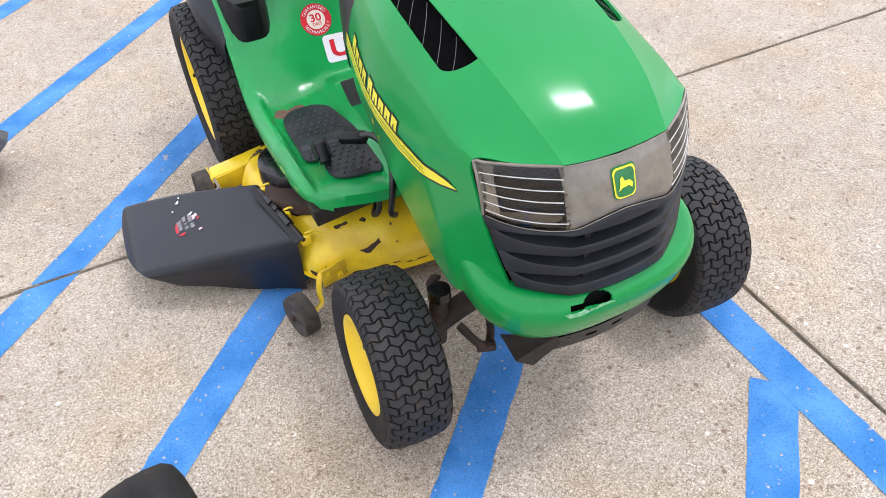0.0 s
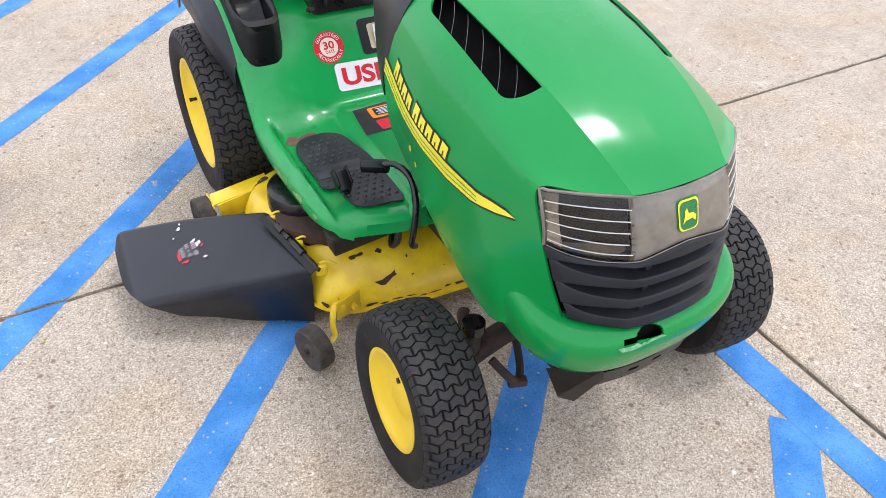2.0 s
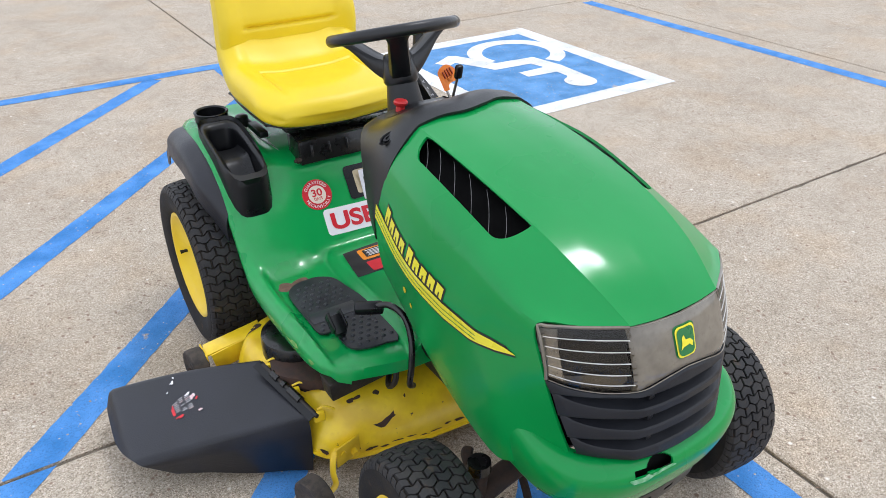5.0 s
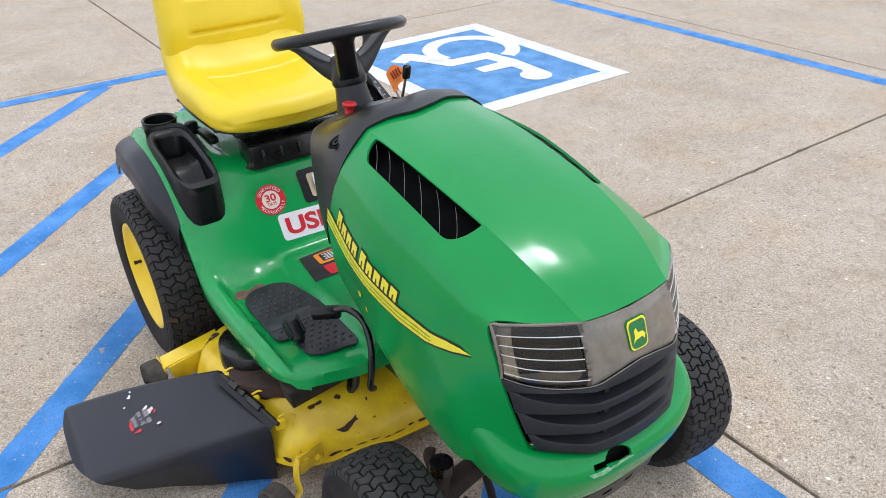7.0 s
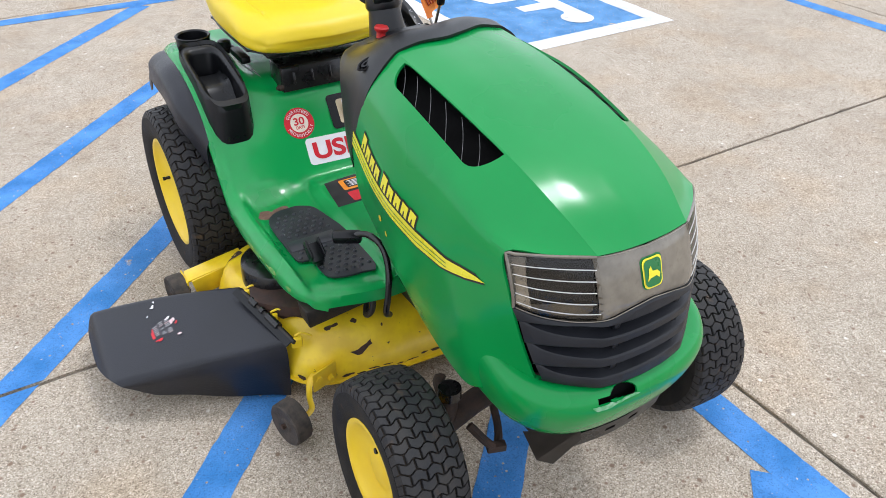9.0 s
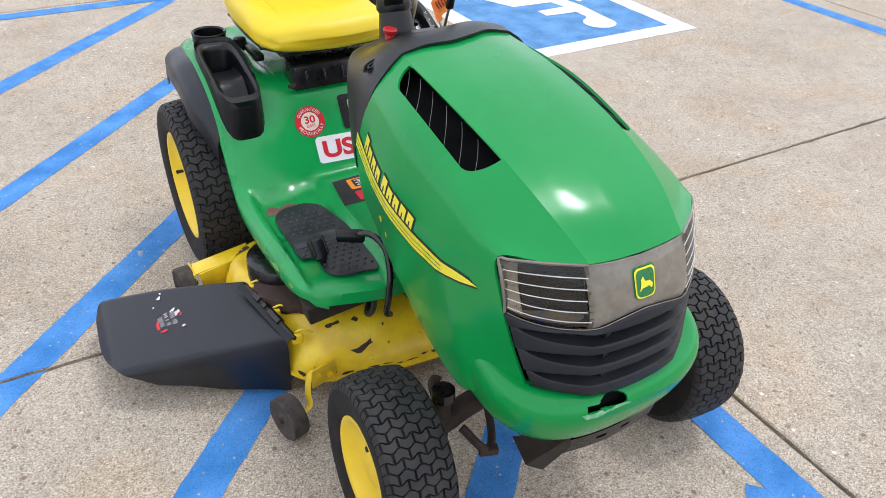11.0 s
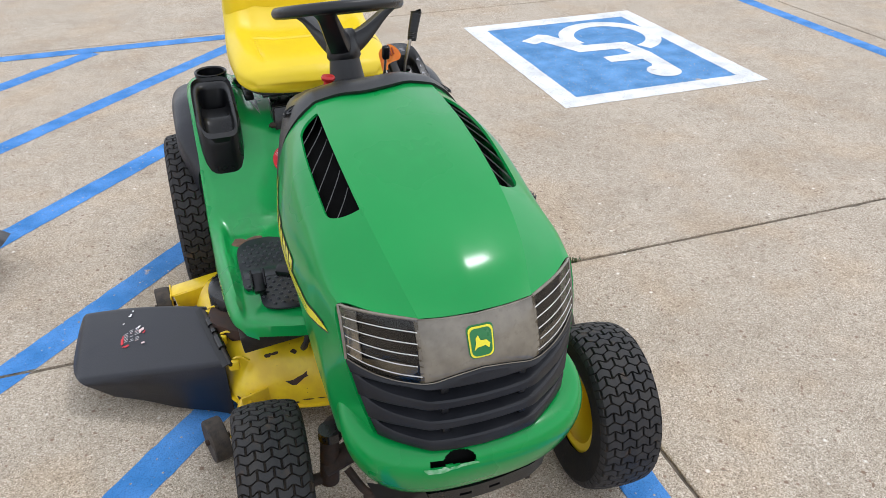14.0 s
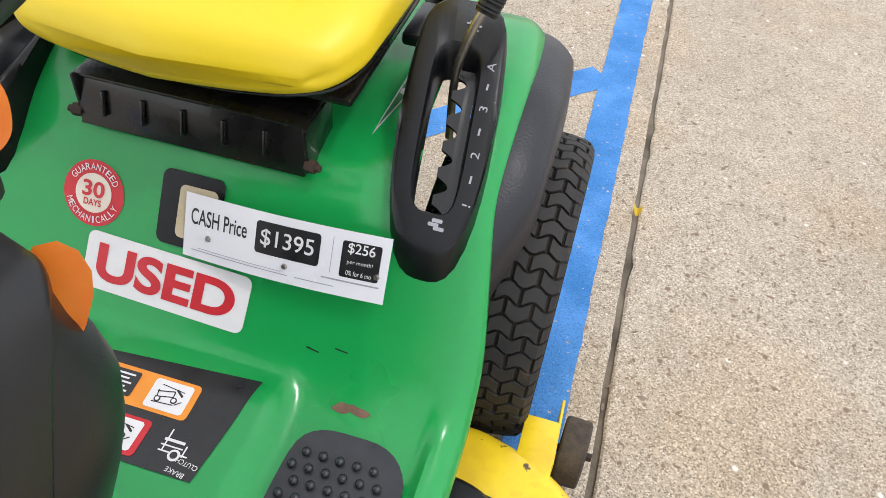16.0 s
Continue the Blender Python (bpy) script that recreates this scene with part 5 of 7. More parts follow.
def in_slot(x, y):
    return abs((x - lean_in(y) - 0.322) / 0.032) ** 4 + abs((y - 1.145) / 0.095) ** 4 < 1.0 or abs((x + 0.345) / 0.050) ** 4 + abs((y - 1.150) / 0.142) ** 4 < 1.0 or (x + 0.335) ** 2 + (y - 1.375) ** 2 < 0.046 ** 2


def build_fender():
    bm = bmesh.new()
    nu, nv = 104, 120
    ys = [.416 + (1.62 - .416) * j / nv for j in range(nv + 1)]
    rows = []
    for y in ys:
        hw = half_width(y)
        row = []
        lip = V(0, 0, -0.022 - 0.014 * step(y, .42, .55) - 0.016 * step(y, 0.9, 1.1))
        edge = V(-hw, y, fender_z(-hw, y))
        row.append(bm.verts.new(edge + lip + V(-0.001, 0, 0)))
        row.append(bm.verts.new(edge + lip * 0.3 + V(-0.0035, 0, 0)))
        for i in range(nu + 1):
            t = -1 + 2 * i / nu
            hs = hw - (0.030 * step(y, 0.95, 1.12) if t > 0 else 0)
            x = hs * (1 - (1 - abs(t)) ** 1.15) * (1 if t > 0 else -1) if abs(t) < 1 else hs * t
            row.append(bm.verts.new((x, y, fender_z(x, y))))
        hs = hw - 0.030 * step(y, 0.95, 1.12)
        edge = V(hs, y, fender_z(hs, y))
        row.append(bm.verts.new(edge + lip * 0.3 + V(0.0035, 0, 0)))
        row.append(bm.verts.new(edge + lip + V(0.001, 0, 0)))
        rows.append(row)
    for row in rows:
        for v in row:
            v.co.y -= 0.045 * (1 - step(abs(v.co.x), 0.19, 0.41)) * (1 - step(v.co.y, 0.416, 0.56))
    front = [bm.verts.new(V(v.co.x, v.co.y - 0.003, 0.328)) for v in rows[0]]
    rows = [front] + rows
    for a, b in zip(rows, rows[1:]):
        for i in range(len(a) - 1):
            c = (a[i].co + b[i + 1].co) / 2
            if in_slot(c.x, c.y):
                continue
            bm.faces.new((a[i], a[i + 1], b[i + 1], b[i]))
    bmesh.ops.solidify(bm, geom=bm.faces[:], thickness=0.004)
    return part("fender_deck", bm, GREENLIT, MOWER, "glossy green one-piece fender and footrest deck", smooth=40)


FENDER = build_fender()
FTREE = tree_of(FENDER)


def press_down(bm, lift=0.0012):
    return press(bm, (0, 0, 0.9), (1, 0, 0), (0, 1, 0), FTREE, lift, 1.4)


RAMP_U = V(0, 0.545, 0.84).normalized()


def press_ramp(bm, at, lift=0.0012):
    """Onto the slanted riser under the seat; shapes are drawn upright, x to the mower's left."""
    return press(bm, at, (1, 0, 0), RAMP_U, FTREE, lift, 0.3)


def build_flares():
    for s in (-1, 1):
        bm = bmesh.new()

        def flare(u, v, s=s):
            y = 1.030 + 0.60 * v
            hw = half_width(min(y, 1.5))
            zi = fender_z(0.30, y) if False else side_z(y) - 0.016
            if s > 0:
                hw -= 0.030
            w = (0.062 if s < 0 else 0.068) * step(v, -0.12, 0.22) * (1 - 0.25 * step(v, 0.75, 1.0))
            x = hw - (0.006 if s < 0 else 0.014) + w * math.sin(u * math.pi / 2)
            z = zi - 0.004 - 0.050 * (1 - math.cos(u * math.pi / 2)) - 0.035 * step(u, 0.80, 1.0)
            return V(s * x, y + 0.0 * u, z)
        add_grid(bm, flare, 14, 48)
        thicken(bm, 0.005)
        part("fender_flare", bm, GREYBL, MOWER, "weathered black plastic fender flare")


build_flares()


def build_insert(name, outline, slot, label, through_hole, rise, parent):
    """A moulded black insert on the fender, with a well or an opening in it."""
    bm = bmesh.new()
    cx = sum(p[0] for p in outline) / len(outline)
    cy = sum(p[1] for p in outline) / len(outline)
    sx = sum(p[0] for p in slot) / len(slot)
    sy = sum(p[1] for p in slot) / len(slot)

    def ring(pts, mx, my, ax, ay, h, flat=0.0):
        out = []
        for x, y in pts:
            X, Y = mx + (x - mx) * ax, my + (y - my) * ay
            z = side_z(max(Y, 0.9)) * (1 - flat) + rise(Y) * flat
            out.append(bm.verts.new((X + (lean_in(Y) if through_hole else 0.0), Y, z + h)))
        return out
    t = 0.0 if through_hole else 0.09
    rings = [ring(outline, cx, cy, 1.0, 1.0, -0.030), ring(outline, cx, cy, 1.0, 1.0, 0.004), ring(outline, cx, cy, 0.975, 0.985, 0.016, 0.6), ring(outline, cx, cy, 0.93, 0.955, 0.0, 1.0), ring(outline, cx, cy, 0.86, 0.92, 0.002, 1.0),
             ring(slot, sx, sy, 1.16, 1.06, 0.002, 1.0), ring(slot, sx, sy, 1.06 - t, 1.02 - t / 3, -0.004, 1.0), ring(slot, sx, sy, 1.0 - t, 1.0 - t / 3, -0.014, 1.0), ring(slot, sx, sy, 0.98 - 1.3 * t, 0.98 - t / 2, -0.050 if through_hole else -0.105, 1.0)]
    for a, b in zip(rings, rings[1:]):
        for k in range(len(a)):
            j = (k + 1) % len(a)
            bm.faces.new((a[k], a[j], b[j], b[k]))
    if not through_hole:
        bm.faces.new(rings[-1])
    return part(name, bm, BLACK, parent, label, smooth=50)


def gear_rise(y):
    return knots([(.98, .560), (1.03, .600), (1.06, .630), (1.15, .706), (1.213, .750), (1.287, .778), (1.36, .778)], y)


def box_rise(y):
    return knots([(.97, .640), (1.05, .664), (1.20, .700), (1.35, .722), (1.46, .724)], y)


def build_inserts():
    gear = build_insert("shift_quadrant", stadium(0.320, 1.168, 0.064, 0.156, 40, 3.0), SLOT, "black plastic height-lever quadrant with a notched slot", True, gear_rise, MOWER)
    # notched steel plate in the slot
    bm = bmesh.new()
    out = [(0.347, 1.062), (0.347, 1.220)]
    teeth = []
    y = 1.220
    while y > 1.080:
        teeth += [(0.318, y), (0.318, y - 0.009)] + [(0.318 + 0.017 * math.sin(math.pi * k / 6), y - 0.009 - 0.0185 * k / 6) for k in range(1, 6)]
        y -= 0.0275
    bm.faces.new([bm.verts.new((x + lean_in(yy), yy, gear_rise(yy) - 0.026)) for x, yy in out + teeth])
    grown = bmesh.ops.extrude_face_region(bm, geom=bm.faces[:])
    bmesh.ops.translate(bm, vec=(0, 0, -0.003), verts=[g for g in grown["geom"] if isinstance(g, bmesh.types.BMVert)])
    bmesh.ops.triangulate(bm, faces=bm.faces)
    part("notched_plate", bm, BLKPAINT, gear, "black notched steel plate")
    bm = bmesh.new()
    add_tube(bm, [(0.298, 1.215, 0.62), (0.300, 1.210, 0.72), (0.315, 1.212, 0.79), (0.335, 1.222, 0.838)], 0.0058, 10, 6)
    lever = part("height_lever", bm, STEEL, MOWER, "steel cutting-height lever with ribbed black grip")
    bm = bmesh.new()
    add_tube(bm, [(0.330, 1.216, 0.815), (0.340, 1.231, 0.846), (0.357, 1.252, 0.890), (0.359, 1.255, 0.897)], lambda t: (0.0150 + 0.0035 * t + 0.0010 * (1 if int(t * 34) % 2 else 0)) * (0.6 if t > 0.99 else 1), 14, 14)
    part("lever_grip", bm, BLACK, lever, "ribbed black grip")
    # white marks beside the slot
    gtree = tree_of(gear)
    for k, t in enumerate(("A", "-", "3", "-", "2", "-", "1")):
        bm = lettering(t, 0.0108 if t != "-" else 0.0026, None if t != "-" else 0.0075)
        bm = press(shift(bm, 0.364 + lean_in(1.208 - 0.024 * k), 1.208 - 0.024 * k, 90), (0, 0, 0.9), (1, 0, 0), (0, 1, 0), gtree, 0.0008, 0.6)
        part("quadrant_mark", bm, INKGREY, gear)
    for y in (1.262, 1.034):
        for a, b in ((0.0, 0.010), (0.010, 0.003), (-0.010, 0.006), (0.004, -0.006)):
            bm = press(shift(flat_shape(round_rect(0.014, 0.0035, 0.001, 1), 0), 0.330 + lean_in(y) + a * 0.4, y + b), (0, 0, 0.9), (1, 0, 0), (0, 1, 0), gtree, 0.0008, 0.6)
            part("quadrant_mark", bm, INKGREY, gear)
    # left side: tray and cup holder
    tray = build_insert("tool_tray", stadium(-0.345, 1.165, 0.067, 0.160, 40, 4.4), stadium(-0.345, 1.146, 0.048, 0.142, 40, 5.5), "black plastic storage tray moulded with a cup holder", False, box_rise, MOWER)
    bm = bmesh.new()
    m = Matrix.Translation((-0.335, 1.375, 0.0)) @ Matrix.Rotation(radians(-90), 4, "Y")
    z = 0.735
    add_lathe(bm, [(0.66, 0.050), (z - 0.012, 0.052), (z - 0.002, 0.054), (z, 0.050), (z - 0.004, 0.045), (z - 0.07, 0.040), (z - 0.09, 0.038), (z - 0.09, 0.0)], m, 36)
    part("cup_holder", bm, BLACK, tray, "round black cup holder")
    bm = bmesh.new()
    add_grid(bm, lambda u, v: V(-0.345 + (u - 0.5) * 0.086, 1.030 + 0.220 * v, 0.592 + 0.055 * step(v, 0.30, 0.62) + 0.012 * (2 * u - 1) ** 6), 10, 20)
    thicken(bm, 0.003)
    part("tray_floor", bm, BLACK, tray, "stepped black tray floor")


build_inserts()


def stud_mesh():
    bm = bmesh.new()
    bmesh.ops.create_icosphere(bm, subdivisions=2, radius=0.0062)
    bmesh.ops.scale(bm, vec=(1, 1, 0.75), verts=bm.verts)
    for f in bm.faces:
        f.smooth = True
    me = bpy.data.meshes.new("stud")
    bm.to_mesh(me)
    bm.free()
    me.materials.append(PAD)
    return me


STUD = stud_mesh()


def build_footpads():
    for s in (-1, 1):
        # pad outline in plan, following the curved footrest
        x0, x1 = (0.182, 0.366) if s < 0 else (0.208, 0.378)
        y0, y1 = (0.446, 0.812) if s < 0 else (0.440, 0.848)
        cut, taper = (0.030, 0.032) if s < 0 else (0.0, 0.0)
        out = [(x0 + 0.012, y0 + 0.004), (x0 + 0.05, y0 - 0.006), (x1 - 0.05 - cut, y0), (x1 - 0.015 - cut, y0 + 0.02), (x1 - cut * 1.25, y0 + 0.06), (x1 - cut * 1.2, y0 + 0.105), (x1 - cut * 0.1, y0 + 0.118), (x1, (y0 + y1) / 2), (x1, y1 - 0.075), (x1 - 0.010, y1 - 0.026), (x1 - 0.040, y1), (x1 - 0.085, y1 + 0.004), (x0 + 0.040 + taper, y1), (x0 + 0.014 + taper * 0.8, y1 - 0.024), (x0 + 0.008 + taper * 0.5, y1 - 0.085), (x0 + 0.008, (y0 + y1) / 2)]
        pts = [Vector((x * s, y, 0)) for x, y in out]
        n = len(pts)
        smooth = []
        for k in range(n):
            ring = [pts[(k - 1) % n], pts[k], pts[(k + 1) % n], pts[(k + 2) % n]]
            for q in range(3):
                smooth.append(spline(ring, 1 + q / 3))
        bm = flat_shape([(p.x, p.y) for p in smooth], 0.03)
        press_down(bm, 0.006)
        for v in bm.verts:
            v.co.z = fender_z(0.30, v.co.y) + 0.006
        bmesh.ops.solidify(bm, geom=bm.faces[:], thickness=0.005)
        pad = part("foot_pad", bm, PAD, MOWER, "black rubber foot pad with raised studs", smooth=50)
        for j in range(18 if s < 0 else 20):
            y = y0 + 0.022 + 0.0207 * j
            if s < 0 and 0.595 < y < 0.665:
                continue
            for i in range(8):
                x = x0 + 0.022 + 0.0228 * i + (0.0114 if j % 2 else 0)
                lim = x1 - 0.012 - 0.035 * max(0, (y - (y1 - 0.05)) / 0.05) - 0.04 * max(0, (y0 + 0.05 - y) / 0.05)
                if x > lim or y > y1 - 0.020 or x < x0 + 0.018 + taper * (y - y0) / (y1 - y0) or (s < 0 and y < y0 + 0.12 and x > lim - 0.034) or (s > 0 and abs(y - 0.662 - 0.30 * (x - 0.294)) < 0.032):
                    continue
                ob = new("stud", STUD)
                ob.location = (s * x, y, fender_z(0.30, y) + 0.0105)
                ob.parent = pad
        bm = bmesh.new()
        if s < 0:
            add_box(bm, (-0.292, 0.630, fender_z(0.30, 0.63) + 0.0105), (0.135, 0.050, 0.003), None, 0.001)
        else:
            turn = Matrix.Rotation(radians(17), 3, "Z")
            add_box(bm, (0.294, 0.662, fender_z(0.30, 0.662) + 0.0095), (0.142, 0.047, 0.003), turn, 0.001)
            add_box(bm, (0.294, 0.662, fender_z(0.30, 0.662) + 0.0105), (0.132, 0.038, 0.003), turn, 0.001)
        part("pad_plate", bm, PAD, pad)
        # chip of bare metal above the pad
        if s > 0:
            part("paint_chip", press_down(flat_shape(blob(0.273, 0.884, 0.020, 0.0075, 3, 30, 0.5), 0.01), 0.001), PRIMER, FENDER, "bare brown paint chip", smooth=60)
        else:
            part("paint_chip", press_down(flat_shape(blob(-0.332, 0.822, 0.030, 0.026, 8, 44, 0.50), 0.01), 0.001), PRIMER, FENDER, "bare brown paint chip", smooth=60)
    # yellow showing where the footrest edge is rubbed
    for k, (x, y, rx, ry) in enumerate(((-0.418, 0.60, 0.006, 0.035), (-0.419, 0.74, 0.005, 0.020), (-0.408, 0.50, 0.006, 0.012))):
        bm = press(flat_shape(blob(-y, 0.353, ry, 0.007, 20 + k), 0.008), (-0.44, 0, 0), (0, -1, 0), (0, 0, 1), FTREE, 0.001, 0.12)
        if len(bm.faces):
            part("rubbed_edge", bm, RUBBED, FENDER, "rubbed pale patch", smooth=60)


build_footpads()


def build_pedals():
    # right-hand drive pedals (at -x): a long arm with a ribbed pad and a small heel pedal
    bm = bmesh.new()
    add_tube(bm, [(-0.235, 0.508, 0.446), (-0.205, 0.475, 0.462), (-0.190, 0.420, 0.452), (-0.192, 0.385, 0.405), (-0.205, 0.365, 0.34), (-0.215, 0.36, 0.29), (-0.20, 0.37, 0.27)], 0.0085, 10, 8)
    arm = part("drive_pedal", bm, BLKPAINT, MOWER, "black bent-rod drive pedal")
    bm = bmesh.new()
    add_box(bm, (-0.242, 0.512, 0.446), (0.076, 0.033, 0.028), Matrix.Rotation(radians(-30), 3, "Z") @ Matrix.Rotation(radians(18), 3, "X"), 0.009)
    part("pedal_pad", bm, BLACK, arm)
    bm = bmesh.new()
    add_box(bm, (-0.327, 0.527, 0.416), (0.030, 0.054, 0.020), Matrix.Rotation(radians(35), 3, "X"), 0.003)
    for dx in (-0.017, 0.017):
        add_box(bm, (-0.327 + dx, 0.532, 0.424), (0.006, 0.050, 0.034), Matrix.Rotation(radians(35), 3, "X"), 0.002)
    heel = part("reverse_pedal", bm, BLACK, MOWER, "small black reverse pedal")
    bm = bmesh.new()
    add_rod(bm, (-0.325, 0.527, 0.42), (-0.318, 0.52, 0.375), 0.010)
    part("pedal_stem", bm, BLACK, heel)
    # brake pedal (at +x): ribbed bar
    bm = bmesh.new()
    add_tube(bm, [(0.330, 0.322, 0.650), (0.300, 0.345, 0.605), (0.260, 0.365, 0.52), (0.215, 0.378, 0.40), (0.205, 0.38, 0.28)], 0.009, 10, 8)
    arm = part("brake_pedal", bm, BLKPAINT, MOWER, "black brake pedal with ribbed rubber pad")
    rot = Matrix.Rotation(radians(36), 3, "Z") @ Matrix.Rotation(radians(12), 3, "Y") @ Matrix.Rotation(radians(25), 3, "X")
    bm = bmesh.new()
    add_box(bm, (0.333, 0.318, 0.660), (0.128, 0.048, 0.020), rot, 0.005)
    pad = part("brake_pad", bm, BLACK, arm)
    for k in range(5):
        bm = bmesh.new()
        add_box(bm, V(0.333, 0.318, 0.660) + rot @ V(0, -0.018 + 0.009 * k, 0.011), (0.124, 0.0045, 0.006), rot, 0.0012)
        part("pad_rib", bm, BLACK, pad)


build_pedals()


def build_seat():
    bm = bmesh.new()
    LIFT = 0.022

    def cushion(u, v):
        """u round the section, v from front to back."""
        y = 1.038 + 0.435 * v
        a = 2 * math.pi * u
        w = knots([(0, .190), (.06, .222), (.2, .245), (.6, .250), (1, .235)], v)
        top = knots([(0, .766), (.03, .790), (.08, .806), (.3, .828), (.6, .833), (.72, .842), (.86, .890), (1, .985)], v)
        low = knots([(0, .744), (.03, .728), (.1, .720), (.4, .724), (1, .735)], v)
        c, s = math.cos(a), math.sin(a)
        n = 3.2
        d = (abs(c) ** n + abs(s) ** n) ** (-1 / n)
        x = w * c * d
        z = (top + low) / 2 + (top - low) / 2 * s * d
        if s > 0:
            side = abs(x) / w
            z += 0.026 * step(side, 0.62, 0.86) * step(v, 0.05, 0.5) * s - 0.014 * (1 - step(side, 0.3, 0.72)) * step(v, 0.15, 0.5) * s
            crease = max(math.exp(-((side - 0.64) / 0.020) ** 2) * step(v, 0.12, 0.26) * (1 - step(v, 0.60, 0.63)), math.exp(-((v - 0.62) / 0.010) ** 2) * (1 - step(side, 0.62, 0.68)))
            z -= 0.007 * crease * s
        yy = y - 0.016 * (1 - v) * (1 - abs(c)) + 0.02 * (1 - v) * c * c
        return V(x * 0.99 - 0.027, yy - 0.012 * (1 - v), z + LIFT)
    rows = add_grid(bm, cushion, 240, 90, True, False)
    for r in (rows[0][::-1], rows[-1]):
        bm.faces.new(r)
    seat = part("seat", bm, VINYL, MOWER, "smooth yellow vinyl seat with moulded backrest", smooth=60)

    bm = bmesh.new()

    def back(u, v):
        t = v
        z = 0.795 + 0.56 * t
        y = 1.425 + 0.135 * t + 0.025 * t * t + 0.050 * (1 - step(t, 0.0, 0.34))
        w = knots([(0, .232), (.2, .242), (.45, .232), (.8, .205), (.94, .175), (1, .12)], t)
        th = knots([(0, .058), (.2, .050), (.8, .040), (1, .020)], t)
        a = 2 * math.pi * u
        c, s = math.cos(a), math.sin(a)
        n = 3.0
        d = (abs(c) ** n + abs(s) ** n) ** (-1 / n)
        x = w * c * d
        yy = y + th * s * d
        if s < 0:
            side = abs(x) / w
            yy -= 0.030 * step(side, 0.55, 0.95) * (1 - step(t, 0.7, 1.0))
            gx = math.exp(-((side - 0.66) / 0.016) ** 2) * step(t, 0.24, 0.28) * (1 - step(t, 0.86, 0.9))
            gz = max(math.exp(-((t - 0.265) / 0.010) ** 2), math.exp(-((t - 0.445) / 0.010) ** 2), math.exp(-((t - 0.87) / 0.010) ** 2)) * (1 - step(side, 0.60, 0.70))
            yy += 0.012 * max(gx, gz)
        return V(x * 0.98 - 0.020, yy, z + LIFT * 0.6)
    rows = add_grid(bm, back, 144, 110, True, False)
    for r in (rows[0][::-1], rows[-1]):
        bm.faces.new(r)
    part("backrest", bm, VINYL, seat, smooth=60)
    # black pan below, with its rolled edge
    bm = bmesh.new()
    rim = [(-0.20, 1.062), (-0.10, 1.037), (0.0, 1.032), (0.10, 1.037), (0.20, 1.062), (0.245, 1.12), (0.252, 1.25), (0.245, 1.40), (0.20, 1.46)]
    rim = rim + [(-x, y) for x, y in reversed(rim[5:])] + [(-0.245, 1.12), (-0.20, 1.062)]
    add_tube(bm, [(x * 0.90 - 0.027, y + 0.004 * (1 - abs(x) / 0.25), .726 + LIFT + 0.02 * (y - 1.05)) for x, y in rim], 0.0035, 8, 4)
    part("seat_edge", bm, BLACK, seat, "black edge trim")
    bm = bmesh.new()
    add_box(bm, (0.0, 1.27, 0.712 + LIFT), (0.40, 0.36, 0.012), Matrix.Rotation(radians(2), 3, "X"), 0.004)
    part("seat_pan", bm, BLKPAINT, seat, "black seat pan")
    # pivot bracket in front: black folded plate with slotted ribs and bolts
    bm = bmesh.new()
    add_box(bm, (-0.013, 1.062, 0.662), (0.326, 0.006, 0.072), Matrix.Rotation(radians(-14), 3, "X"), 0.002)
    add_box(bm, (-0.013, 1.105, 0.700), (0.326, 0.085, 0.006), Matrix.Rotation(radians(4), 3, "X"), 0.002)
    for s in (-1, 1):
        add_box(bm, (-0.013 + 0.163 * s, 1.100, 0.664), (0.006, 0.085, 0.070), None, 0.002)
    br = part("seat_bracket", bm, BLKPAINT, MOWER, "glossy black pressed-steel seat pivot bracket")
    for k in range(5):
        bm = bmesh.new()
        rot = Matrix.Rotation(radians(-14), 3, "X")
        add_box(bm, V(-0.137 + 0.058 * k, 1.0565, 0.664), (0.007, 0.006, 0.036), rot, 0.0025)
        part("bracket_rib", bm, BLKPAINT, br)
    for s in (-1, 1):
        bm = bmesh.new()
        add_rod(bm, (-0.013 + 0.162 * s, 1.060, 0.642), (-0.013 + 0.176 * s, 1.058, 0.642), 0.0090, seg=6)
        add_rod(bm, (-0.013 + 0.174 * s, 1.058, 0.642), (-0.013 + 0.182 * s, 1.058, 0.642), 0.005, seg=10)
        part("pivot_bolt", bm, RUSTY, br, "rusty hexagon bolt")
    # slide posts and rubber bumpers behind
    for s in (-1, 1):
        bm = bmesh.new()
        add_lathe(bm, [(0.0, 0.0), (0.0, 0.030), (0.012, 0.030), (0.016, 0.022), (0.032, 0.020), (0.036, 0.012), (0.036, 0.0)], Matrix.Translation((0.245 * s if s < 0 else 0.205, 1.36 if s < 0 else 1.49, 0.672)) @ Matrix.Rotation(radians(-90), 4, "Y"), 20)
        part("seat_buffer", bm, BLACK, MOWER, "black rubber seat buffer")
        bm = bmesh.new()
        add_box(bm, (0.232 * s if s < 0 else 0.200, 1.25 if s < 0 else 1.385, 0.690), (0.03, 0.11, 0.022), None, 0.006)
        part("seat_slide", bm, BLACK, MOWER, "black seat adjuster")
    # cushion tear
    bm = bmesh.new()
    top = tree_of(seat)
    line = [top.ray_cast(V(x, y, 1.3), V(0, 0, -1))[0] for x, y in ((0.158, 1.196), (0.176, 1.180), (0.190, 1.184), (0.207, 1.172))]
    add_tube(bm, line, lambda t: 0.0012 + 0.0036 * math.sin(math.pi * t), 6, 6, 0.4)
    part("seat_tear", bm, PRIMER, seat, "small brown tear")


build_seat()


